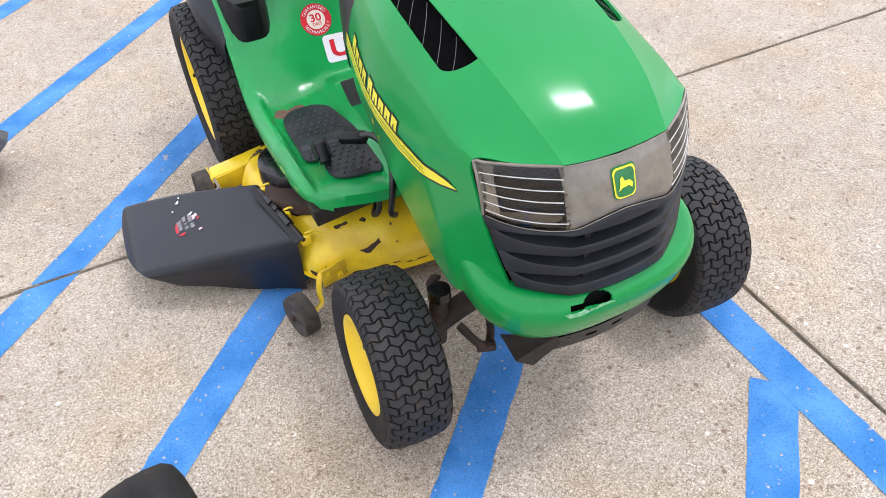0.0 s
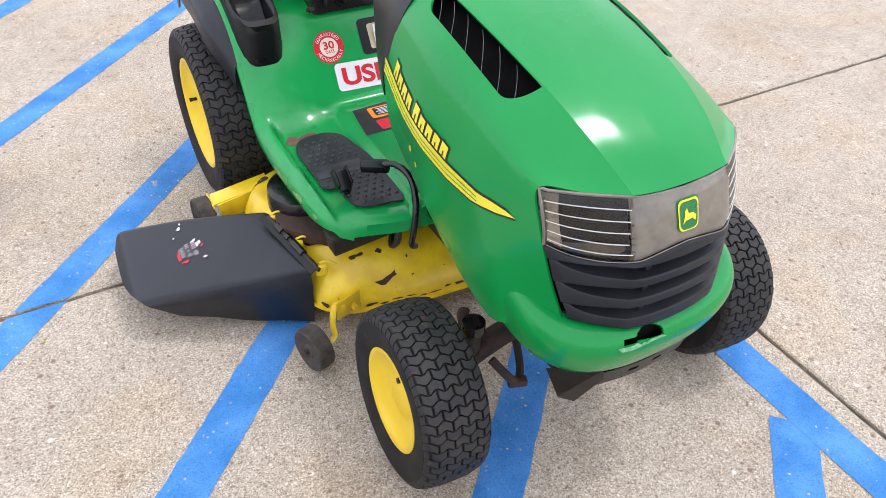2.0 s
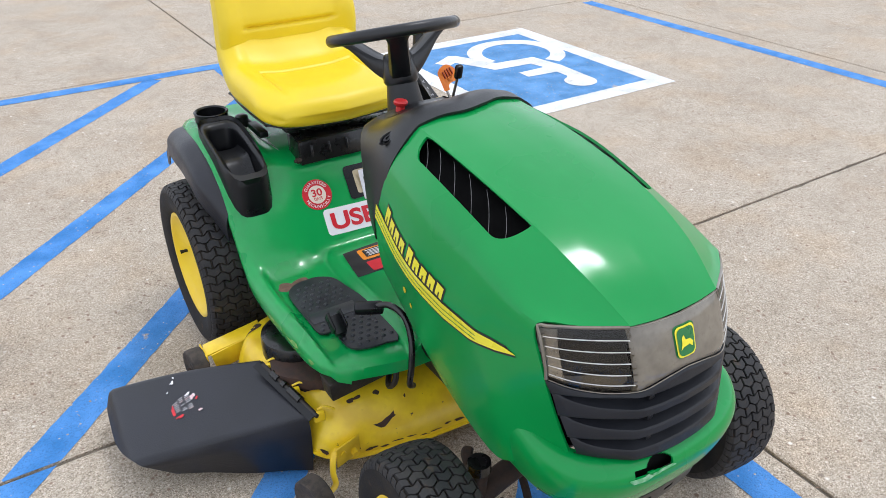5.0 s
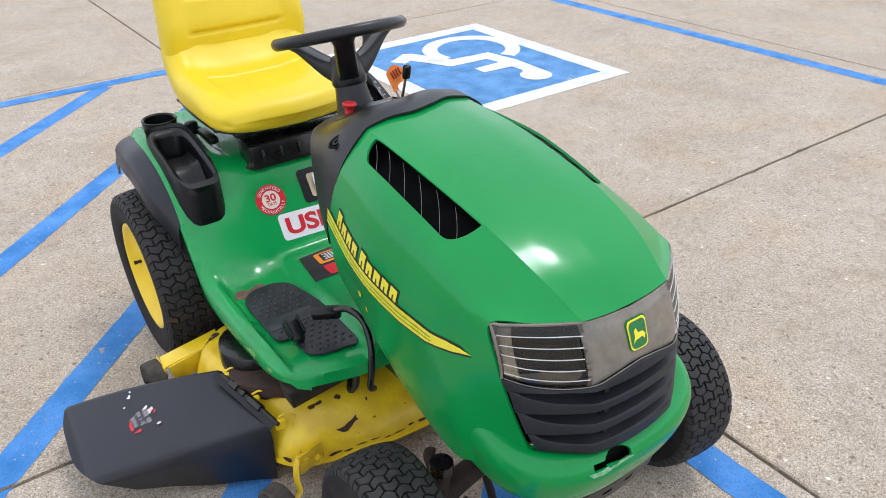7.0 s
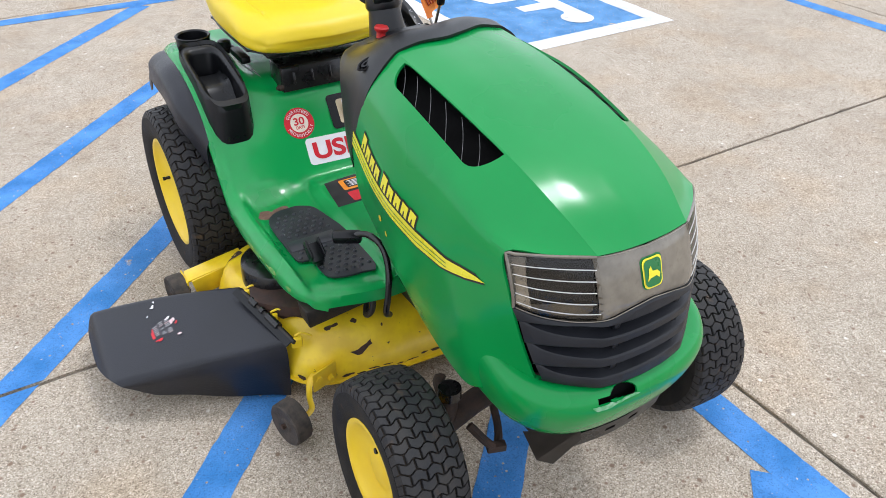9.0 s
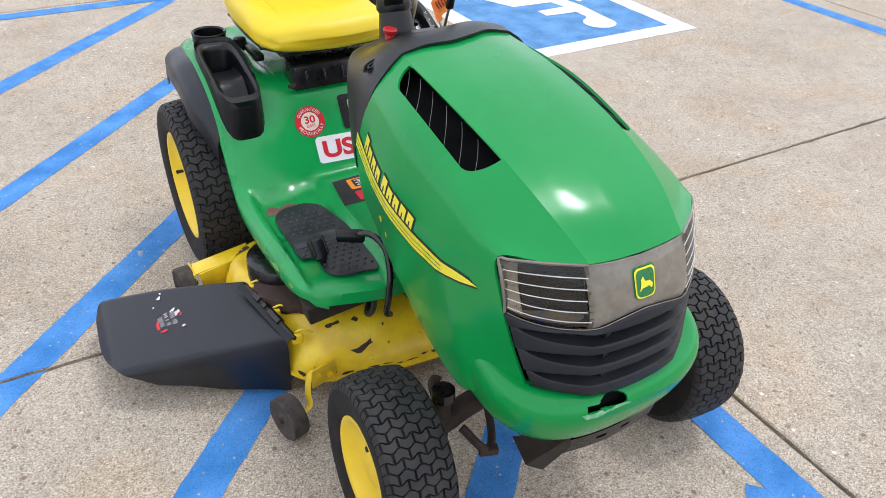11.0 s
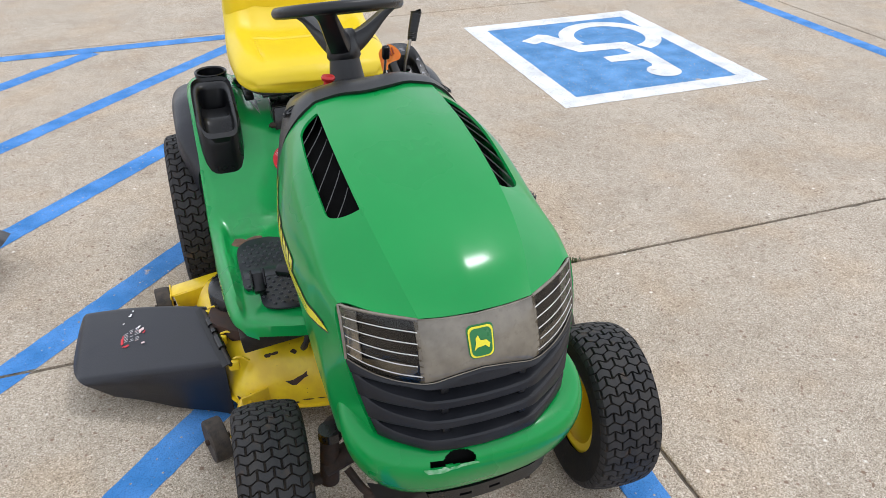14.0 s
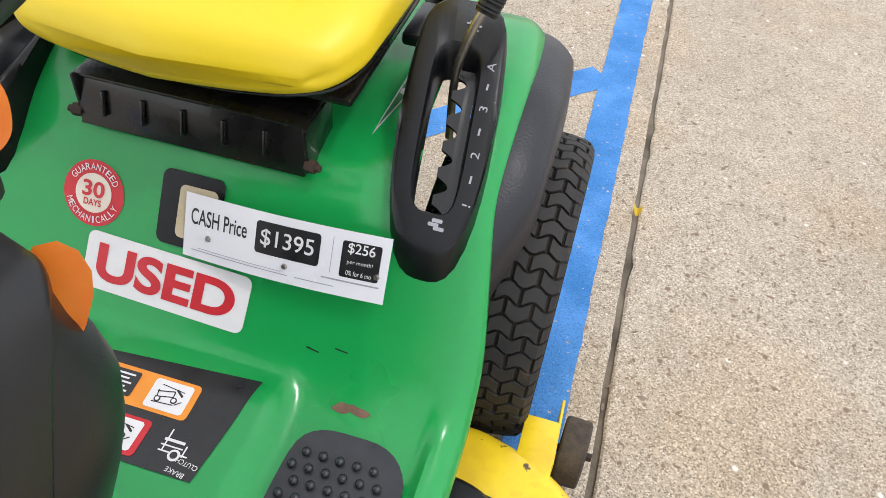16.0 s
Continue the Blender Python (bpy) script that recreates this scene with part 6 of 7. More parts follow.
# ---- mower deck between the axles ----
def smooth_loop(pts, per=6):
    pts = [Vector((*p, 0)) for p in pts]
    n = len(pts)
    out = []
    for k in range(n):
        ring = [pts[(k - 1) % n], pts[k], pts[(k + 1) % n], pts[(k + 2) % n]]
        out += [spline(ring, 1 + q / per) for q in range(per)]
    return out


def inset(loop, d):
    n = len(loop)
    out = []
    lo, hi = min(p.x for p in loop), max(p.x for p in loop)
    half = (max(p.y for p in loop) - min(p.y for p in loop)) / 2
    mid = sum(p.y for p in loop) / n
    for k, p in enumerate(loop):
        # towards the long axis, so that the rings never cross
        s = V(min(max(p.x, min(lo + half, (lo + hi) / 2)), max(hi - half, (lo + hi) / 2)), mid, 0) - p
        steep = 0.42 + 0.58 * (1 - step(p.y, mid - half * 0.75, mid - half * 0.15))
        out.append(p + s.normalized() * min(d * steep, s.length * 0.95))
    return out


def build_deck():
    arc = [(0.395 + 0.300 * math.cos(radians(a)), 0.705 + (0.300 * math.sin(radians(a)) if a < 0 else 0.352 * math.sin(radians(a)) ** 0.66)) for a in range(-90, 91, 18)]
    left = [(0.15, 1.030), (-0.12, 0.975), (-0.30, 0.975), (-0.43, 0.955), (-0.505, 0.89), (-0.525, 0.80), (-0.505, 0.69), (-0.475, 0.58), (-0.445, 0.47), (-0.385, 0.410), (-0.28, 0.380), (-0.15, 0.358), (0.12, 0.352)]
    loop = smooth_loop(arc + left, 5)
    bm = bmesh.new()
    rings = []
    for d, z in ((0.0, .088), (0.0005, .118), (0.010, .142), (0.030, .172), (0.060, .203), (0.092, .224), (0.122, .233), (0.15, .236)):
        rings.append([bm.verts.new((p.x, p.y, z)) for p in inset(loop, d)])
    flange = [bm.verts.new((p.x, p.y, .086)) for p in inset(loop, -0.010)]
    rings = [flange] + rings
    n = len(loop)
    for a, b in zip(rings, rings[1:]):
        for k in range(n):
            j = (k + 1) % n
            bm.faces.new((a[k], a[j], b[j], b[k]))
    bm.faces.new(rings[-1])
    bmesh.ops.triangulate(bm, faces=[f for f in bm.faces if len(f.verts) > 4])
    bmesh.ops.solidify(bm, geom=bm.faces[:], thickness=0.004)
    return part("mower_deck", bm, YELLOW, MOWER, "yellow steel cutting deck with rust chips", smooth=30)


DECK = build_deck()
DTREE = tree_of(DECK)


def on_deck(bm, lift=0.0012):
    return press(bm, (0, 0, 0.6), (1, 0, 0), (0, 1, 0), DTREE, lift, 1.1)


def build_deck_details():
    # rust patches where the paint has gone
    for k, (x, y, rx, ry, rg) in enumerate(((-0.330, 0.466, 0.014, 0.006, 0.6), (-0.266, 0.456, 0.008, 0.006, 0.3), (-0.20, 0.42, 0.003, 0.003, 0.3), (-0.36, 0.60, 0.07, 0.085, 0.18), (-0.47, 0.90, 0.040, 0.028, 0.4), (0.68, 0.60, 0.012, 0.03, 0.4), (0.55, 0.86, 0.010, 0.010, 0.3), (-0.52, 0.93, 0.02, 0.012, 0.5))):
        bm = on_deck(flat_shape(blob(x, y, rx, ry, 60 + k, 30, rg), 0.012))
        if len(bm.faces):
            part("rust_patch", bm, RUSTDK, DECK, "bare rusty patch", smooth=60)

    # the longest chip: a ragged streak on the front slope
    streak = [(-.034, .010), (-.022, .006), (-.010, .004), (.004, .006), (.018, .006), (.032, .011), (.030, .002), (.034, -.004), (.022, -.004), (.010, -.008), (-.004, -.012), (-.016, -.008), (-.024, .000)]
    part("rust_patch", on_deck(flat_shape([(-0.272 + x * 0.95, 0.400 + y * 0.60) for x, y in streak], 0.012)), RUSTDK, DECK, "bare rusty patch", smooth=60)

    # rust along the front lip
    for k in range(16):
        x = -0.43 + 0.036 * k
        shape = flat_shape(blob(x, 0.096 + 0.012 * math.sin(k * 2.3) ** 2, 0.008 + 0.008 * math.sin(k * 1.7) ** 2, 0.002 + 0.005 * math.cos(k * 2.9) ** 2, 300 + k, 22, 0.30), 0.008)
        bm = press(shape, (0, 0.20, 0), (1, 0, 0), (0, 0, 1), DTREE, 0.0014, 0.6)
        if len(bm.faces):
            part("rust_patch", bm, RUSTDK, DECK, "bare rusty patch", smooth=60)

    def cover(name, outline, z0, z1, mt, label, top_in=0.022):
        bm = bmesh.new()
        loop = smooth_loop(outline, 5)
        rings = [[bm.verts.new((p.x, p.y, z)) for p in inset(loop, d)] for d, z in ((0.0, z0), (0.001, z1 - 0.016), (0.006, z1 - 0.005), (top_in * 0.6, z1), (top_in, z1 + 0.001))]
        for a, b in zip(rings, rings[1:]):
            for k in range(len(a)):
                j = (k + 1) % len(a)
                bm.faces.new((a[k], a[j], b[j], b[k]))
        bm.faces.new(rings[-1])
        bmesh.ops.triangulate(bm, faces=[f for f in bm.faces if len(f.verts) > 4])
        return part(name, bm, mt, MOWER, label, smooth=45)
    # right-hand spindle cover (at -x): glossy black bowl over rusted steel
    ring = [(-0.375 + 0.092 * math.cos(radians(a)), 0.735 + 0.100 * math.sin(radians(a))) for a in range(0, 360, 30)]
    cover("spindle_cover", ring, 0.225, 0.292, BLKPAINT, "glossy black spindle cover on rusted steel", 0.05)
    ring = [(-0.31 + (0.165 + 0.010 * math.sin(a * 0.11)) * math.cos(radians(a)), 0.665 + (0.155 + 0.012 * math.sin(a * 0.07)) * math.sin(radians(a))) for a in range(0, 360, 24)]
    cover("belt_plate", ring, 0.225, 0.252, RUSTDK, "rusted steel belt plate", 0.01)
    # left-hand belt cover (at +x): matt black plate with a raised rounded housing
    cover("belt_cover", [(0.20, 0.60), (0.36, 0.575), (0.50, 0.615), (0.575, 0.68), (0.590, 0.77), (0.555, 0.865), (0.49, 0.905), (0.34, 0.915), (0.20, 0.90)], 0.228, 0.243, BLACK, "matt black plastic belt cover plate", 0.01)
    cover("belt_housing", [(0.25, 0.64), (0.40, 0.600), (0.475, 0.66), (0.525, 0.735), (0.525, 0.82), (0.48, 0.880), (0.40, 0.90), (0.25, 0.895)], 0.240, 0.292, BLACK, "matt black rounded belt housing", 0.03)
    bm = bmesh.new()
    bm.faces.new([bm.verts.new((p.x, p.y, 0.2455)) for p in (V(x, y, 0) for x, y in blob(0.552, 0.822, 0.028, 0.040, 5, 20, 0.15))])
    part("rust_patch", bm, RUSTDK, DECK, "bare rusty patch")
    for x, y in ((0.538, 0.857), (0.545, 0.645), (0.24, 0.60)):
        bm = bmesh.new()
        add_rod(bm, (x, y, 0.242), (x, y, 0.256), 0.009, 0.007, 8)
        part("cover_screw", bm, OILY, DECK, "dark screw head")
    # gauge wheels with their brackets: plate bent out from the deck
    spots = ((-0.508, 0.335, 0.074, 14, -1, 0), (-0.612, 0.945, 0.120, 4, -1, 1), (0.595, 0.478, 0.070, -14, 1, 0), (0.592, 1.112, 0.095, -3, 1, 1))
    for x, y, z, turn, s, rear in spots:
        build_roller(MOWER, (x, y, z), turn, 0.060)
        bm = bmesh.new()
        if rear:
            if s < 0:
                add_box(bm, (x + 0.112, y - 0.010, z + 0.068), (0.175, 0.058, 0.006), Matrix.Rotation(radians(-14), 3, "Y") @ Matrix.Rotation(radians(-8), 3, "Z"), 0.0015)
                add_box(bm, (x + 0.100, y - 0.045, z + 0.040), (0.120, 0.005, 0.060), Matrix.Rotation(radians(-10), 3, "Y"), 0.0015)
                add_box(bm, (x + 0.014 * 1.8, y, z + 0.010), (0.005, 0.075, 0.085), Matrix.Rotation(radians(0), 3, "Y"), 0.0015)
            else:
                add_box(bm, (x - 0.036, y - 0.055, z + 0.062), (0.005, 0.150, 0.110), Matrix.Rotation(radians(-12), 3, "X"), 0.0015)
                add_box(bm, (x - 0.064, y - 0.095, z + 0.128), (0.056, 0.125, 0.005), Matrix.Rotation(radians(-8), 3, "X"), 0.0015)
                add_box(bm, (x - 0.064, y - 0.158, z + 0.128), (0.030, 0.006, 0.020), None, 0.0015)
        else:
            # flat plate bolted to the deck front, arm swept down to the wheel
            add_box(bm, (x + 0.118 * -s, y + 0.050, 0.130), (0.078, 0.006, 0.060), Matrix.Rotation(radians(-16 * s), 3, "Z"), 0.002)
            add_tube(bm, [(x + 0.092 * -s, y + 0.052, 0.148), (x + 0.076 * -s, y + 0.046, 0.138), (x + 0.064 * -s, y + 0.030, 0.100), (x + 0.060 * -s, y + 0.010, 0.078), (x + 0.034 * -s, y + 0.000, 0.068)], 0.010, 8, 6, 0.35)
        if not rear and s > 0:
            add_box(bm, (0.512, 0.462, 0.168), (0.085, 0.085, 0.005), Matrix.Rotation(radians(-28), 3, "Z") @ Matrix.Rotation(radians(38), 3, "X"), 0.0015)
            add_box(bm, (0.552, 0.440, 0.140), (0.005, 0.090, 0.070), Matrix.Rotation(radians(-20), 3, "Z"), 0.0015)
        part("wheel_bracket", bm, YELLOW, MOWER, "bent yellow steel wheel bracket")
        if not rear:
            for dx, dz in ((0.10, 0.128), (0.135, 0.112)):
                bm = bmesh.new()
                add_rod(bm, (x + dx * -s, y + 0.056, dz + 0.008), (x + dx * -s, y + 0.036, dz + 0.008), 0.010, 0.009, 6)
                part("bracket_bolt", bm, YELLOW, MOWER, "yellow painted bolt")
    # labels on the deck
    def deck_label(pts, mt, lift, parent, name="deck_label", label=""):
        return part(name, on_deck(pts, lift), mt, parent, label, smooth=60)
    c, turn = (0.612, 0.756), 3
    lab = deck_label(shift(flat_shape(round_rect(0.044, 0.116, 0.004, 2), 0.012), *c, turn), INKRED, 0.0012, DECK, label="red and white danger label")
    def loc(x, y):
        a = radians(turn)
        return c[0] + x * math.cos(a) - y * math.sin(a), c[1] + x * math.sin(a) + y * math.cos(a)
    deck_label(shift(flat_shape(round_rect(0.034, 0.060, 0.002, 1), 0.012), *loc(0.004, 0.018), turn), INK, 0.0020, lab)
    deck_label(shift(flat_shape(round_rect(0.040, 0.036, 0.002, 1), 0.012), *loc(0.001, -0.033), turn), STICKER, 0.0020, lab)
    for k in range(5):
        deck_label(shift(flat_shape(round_rect(0.0025, 0.048, 0.0005, 1), 0.01), *loc(-0.008 + 0.006 * k, 0.018), turn), STICKER, 0.0026, lab, "print_bar")
    for k in (-1, 1):
        deck_label(shift(flat_shape(blob(0.009 * k, 0, 0.006, 0.010, 4), 0.006), *loc(0.0, -0.033), turn), INK, 0.0026, lab, "print_bar")
    deck_label(shift(lettering("DANGER", 0.0075, 0.034), *loc(-0.0185, 0.020), turn + 90), STICKER, 0.0026, lab, "lettering")
    mark = deck_label(shift(flat_shape([(-.052, -.013), (.050, -.013), (.056, .013), (-.046, .013)], 0.01), 0.452, 0.520, 20), SILVER, 0.0012, DECK, label="silver maker block with black lettering below")
    deck_label(shift(lettering("CUTTING SYSTEM", 0.0095, 0.105), 0.470, 0.498, 20), INK, 0.0014, mark, "lettering")
    deck_label(shift(lettering('48"', 0.020, 0.034), 0.535, 0.545, 20), INK, 0.0014, mark, "lettering")


build_deck_details()


# ---- discharge chute ----
def chute_point(u, v):
    """u from the hinge (0) to the tip (1), v from the front edge (0) to the back (1)."""
    hinge = V(-0.452 - 0.030 * v, 0.445 + 0.310 * v, 0.215 + 0.012 * v)
    tip = V(-0.895 + 0.020 * v ** 1.5, 0.640 + 0.355 * v, 0.106 + 0.014 * v)
    bow = 0.016 * math.sin(math.pi * min(1.0, u * 0.9)) * (0.4 + 0.6 * v)
    p = hinge.lerp(tip, u)
    p.y += 0.012 * math.sin(math.pi * u) * (v - 0.35)
    p.z += bow * 0.7
    return p


def build_chute(parent, name):
    bm = bmesh.new()

    def skin(u, v):
        # the free end is rounded towards both corners
        u *= 1 - 0.27 * (1 - min(1.0, v / 0.66)) ** 2.3 - 0.045 * step(v, 0.80, 1.0) ** 2
        # the front quarter of the sheet is folded down into a skirt, the back and the tip get a short lip
        if v < 0.30:
            t = 1 - v / 0.30
            top = chute_point(u, 0.10)
            drop = 0.192 * (1 - u) ** 0.80 + 0.018
            return top + V(0, -0.016 * math.sin(min(1.0, t * 3) * math.pi / 2) + 0.022 * t * t, -drop * max(0.0, t - 0.04) - 0.003 * min(1.0, t * 6) + 0.003 * math.sin(14 * u) * t)
        t = (v - 0.30) / 0.70
        p = chute_point(u, 0.10 + 0.90 * t)
        if u > 0.93:
            p.z -= 0.030 * ((u - 0.93) / 0.07) ** 1.5
        if t > 0.94:
            p.z -= 0.014 * ((t - 0.94) / 0.06) ** 1.5
        return p
    add_grid(bm, skin, 40, 60)
    thicken(bm, 0.004)
    return part(name, bm, GREYBL, parent, "scuffed black plastic discharge chute with a torn label", smooth=50)


CHUTE = build_chute(MOWER, "discharge_chute")


def build_chute_details():
    tree = tree_of(CHUTE)

    def lay(bm, lift=0.001):
        return press(bm, (0, 0, 0.6), (1, 0, 0), (0, 1, 0), tree, lift, 1.1)
    # what is left of a printed label: rows of tiny pale bars with a red strip along one end
    rnd = random.Random(31)
    for k in range(9):
        for j in range(3):
            if rnd.random() < 0.22:
                continue
            w = rnd.uniform(0.008, 0.015)
            bm = lay(shift(flat_shape(round_rect(w, 0.0022, 0.0005, 1), 0.01), -0.722 + 0.0165 * j, 0.716 + 0.0068 * k, rnd.uniform(-4, 4)), 0.0012)
            part("print_bar", bm, SILVER if k % 3 else PALEPINK, CHUTE, smooth=60)
    for k, (x, y, rx, ry, mt) in enumerate(((-0.733, 0.738, 0.0035, 0.022, INKRED), (-0.722, 0.708, 0.010, 0.004, INKRED), (-0.676, 0.752, 0.006, 0.010, PALEPINK), (-0.684, 0.770, 0.007, 0.004, STICKER), (-0.668, 0.738, 0.004, 0.004, INKRED), (-0.707, 0.842, 0.006, 0.005, STICKER), (-0.699, 0.858, 0.003, 0.003, STICKER), (-0.690, 0.885, 0.003, 0.003, STICKER), (-0.728, 0.815, 0.002, 0.003, STICKER), (-0.672, 0.690, 0.004, 0.005, PALEPINK))):
        bm = lay(flat_shape(blob(x, y, rx, ry, 100 + k, 26, 0.5), 0.01), 0.0016 + 0.0002 * k)
        if len(bm.faces):
            part("label_scrap", bm, mt, CHUTE, "scrap of torn label", smooth=60)
    # hinge: rod in yellow lugs with a wound spring, and a folded plate over it
    bm = bmesh.new()
    add_rod(bm, (-0.487, 0.690, 0.247), (-0.438, 0.448, 0.222), 0.006)
    rod = part("hinge_rod", bm, OILY, MOWER, "greasy hinge rod with spring")
    bm = bmesh.new()
    a, b = V(-0.478, 0.645, 0.243), V(-0.452, 0.515, 0.229)
    d = (b - a)
    q = d.to_track_quat("Z", "Y").to_matrix()
    for t0, t1, rr in ((0.0, 0.22, 0.0115), (0.36, 0.46, 0.010), (0.60, 0.98, 0.0115)):
        add_rod(bm, a + d * t0, a + d * t1, rr, rr, 14)
    part("hinge_sleeve", bm, BLKPAINT, rod, "glossy black hinge sleeves")
    for t in (0.03, 0.52, 0.97):
        bm = bmesh.new()
        p = V(-0.487, 0.690, 0.247).lerp(V(-0.438, 0.448, 0.222), t)
        add_box(bm, p + V(0.010, 0, -0.010), (0.030, 0.014, 0.030), Matrix.Rotation(radians(-11), 3, "Z"), 0.005)
        part("hinge_lug", bm, YELLOW, rod, "yellow hinge lug")
        bm = bmesh.new()
        add_tube(bm, [p + V(0.010, 0.012, 0.004), p + V(0.030, 0.006, 0.010), p + V(0.052, -0.002, -0.004)], 0.003, 6, 6)
        part("spring_leg", bm, YELLOW, rod)
    bm = bmesh.new()
    add_grid(bm, lambda u, v: V(-0.512 + 0.030 * u + 0.052 * v, 0.705 - 0.255 * v, 0.240 + 0.010 * math.sin(u * 2.5) - 0.024 * v), 6, 12)
    thicken(bm, 0.003)
    part("hinge_flap", bm, BLACK, MOWER, "black hinge flap")


build_chute_details()


# ---- chassis, axle and wheels ----
def build_chassis():
    bm = bmesh.new()
    for s in (-1, 1):
        add_box(bm, (0.135 * s, 0.62, 0.335), (0.012, 1.70, 0.10), None, 0.003)
    add_box(bm, (0, -0.17, 0.335), (0.27, 0.012, 0.09), None, 0.003)
    add_box(bm, (0, 0.55, 0.36), (0.27, 0.30, 0.012), None, 0.003)
    add_box(bm, (0, 1.45, 0.335), (0.27, 0.012, 0.10), None, 0.003)
    part("chassis_frame", bm, OILY, MOWER, "dark steel chassis rails")
    bm = bmesh.new()
    add_box(bm, (0, 0.15, 0.53), (0.36, 0.46, 0.34), None, 0.03)
    part("engine", bm, DARK, MOWER, "black engine block under the hood")
    bm = bmesh.new()
    add_box(bm, (0, 1.25, 0.29), (0.22, 0.22, 0.17), None, 0.02)
    add_rod(bm, (-0.34, 1.247, 0.272), (0.34, 1.247, 0.272), 0.035)
    part("transaxle", bm, OILY, MOWER, "dark rear transaxle")
    # under-footrest straps
    for s in (-1, 1):
        bm = bmesh.new()
        add_box(bm, (0.27 * s, 0.465, 0.300), (0.26, 0.06, 0.055), Matrix.Rotation(radians(6 * s), 3, "Y"), 0.004)
        add_box(bm, (0.25 * s, 0.62, 0.325), (0.22, 0.08, 0.035), None, 0.004)
        part("footrest_brace", bm, OILY, MOWER, "greasy black footrest brace")
        bm = bmesh.new()
        add_tube(bm, [(0.22 * s, 0.42, 0.33), (0.235 * s, 0.40, 0.28), (0.24 * s, 0.43, 0.245), (0.20 * s, 0.50, 0.24)], 0.008, 8, 6)
        part("linkage_rod", bm, OILY, MOWER, "bent black linkage rod")
    # front axle
    bm = bmesh.new()
    add_tube(bm, [(-0.27, 0.0, 0.235), (-0.16, 0.0, 0.275), (0, 0.0, 0.290), (0.16, 0.0, 0.275), (0.27, 0.0, 0.235)], 0.030, 12, 6, 0.75)
    axle = part("front_axle", bm, RUSTY, MOWER, "rusty cast front axle")
    for s in (-1, 1):
        bm = bmesh.new()
        add_rod(bm, (0.262 * s, 0.0, 0.185), (0.250 * s, 0.0, 0.325), 0.023, 0.022, 16)
        add_rod(bm, (0.262 * s, 0.0, 0.197), (0.36 * s, 0.0, 0.197), 0.014)
        add_tube(bm, [(0.255 * s, 0.01, 0.30), (0.24 * s, 0.06, 0.305), (0.215 * s, 0.095, 0.285)], 0.014, 8, 6, 0.5)
        sp = part("steering_spindle", bm, RUSTY, axle, "rusty steering spindle")
        bm = bmesh.new()
        add_rod(bm, (0.2495 * s, 0, 0.322), (0.2490 * s, 0, 0.346), 0.027, 0.026, 20)
        part("spindle_cap", bm, BLKPAINT, sp, "glossy black spindle cap")
        bm = bmesh.new()
        add_tube(bm, [(0.225 * s, -0.045, 0.255), (0.195 * s, -0.085, 0.215), (0.165 * s, -0.075, 0.19), (0.140 * s, -0.04, 0.20), (0.12 * s, 0.02, 0.235)], 0.010, 8, 6)
        add_box(bm, (0.178 * s, -0.088, 0.20), (0.045, 0.022, 0.020), Matrix.Rotation(radians(20 * s), 3, "Z"), 0.004)
        part("tie_rod", bm, RUSTY, axle, "bent rusty tie rod")
    # black slotted skirt and bracket below the bumper
    bm = bmesh.new()

    def skirt(u, v):
        x = -0.125 + 0.295 * u
        return V(x, knots([(-.2, -.245), (0, -.272), (.12, -.260), (.18, -.23)], x) + 0.01 * (1 - v), 0.318 + 0.047 * v)
    add_grid(bm, skirt, 23, 5, skip=lambda i, j: j == 2 and i in (7, 8, 12, 13))
    thicken(bm, 0.005)
    sk = part("front_skirt", bm, BLACK, MOWER, "black slotted plastic front skirt")
    # added near-black sheet closes the slots, painting the shade behind them
    bm = bmesh.new()
    add_grid(bm, lambda u, v: skirt(u, v) + V(0, 0.009, 0), 12, 2)
    thicken(bm, 0.003)
    part("skirt_backing", bm, DARK, sk)
    bm = bmesh.new()
    pts = [(-0.215, -0.215, .392), (-0.110, -0.268, .385), (-0.098, -0.262, .345), (-0.150, -0.245, .285), (-0.185, -0.232, .305)]
    bm.faces.new([bm.verts.new(p) for p in pts])
    bmesh.ops.solidify(bm, geom=bm.faces[:], thickness=0.012)
    part("skirt_bracket", bm, LAMPDK, sk, "greasy black corner bracket")
    # battery box and dark underside so that the ground does not show through
    bm = bmesh.new()
    add_box(bm, (0, 1.32, 0.50), (0.36, 0.30, 0.22), None, 0.02)
    part("fuel_tank", bm, DARK, MOWER, "dark tank below the seat")


build_chassis()
build_wheel(MOWER, "front_wheel", (-0.390, -0.012, 0.206), 180 - 2, -3, 0.206, 0.156, 0.112, 60, 4, "black front tyre with worn turf tread", 10)
build_wheel(MOWER, "front_wheel", (0.434, -0.002, 0.209), -3, 3, 0.209, 0.160, 0.112, 60, 4, "black front tyre with worn turf tread", 200)
build_wheel(MOWER, "rear_wheel", (-0.412, 1.275, 0.275), 180, 0, 0.275, 0.235, 0.169, 66, 5, "large black rear tyre with turf tread", 120)
build_wheel(MOWER, "rear_wheel", (0.390, 1.310, 0.275), 0, 0, 0.275, 0.228, 0.169, 66, 5, "large black rear tyre with turf tread", 40)


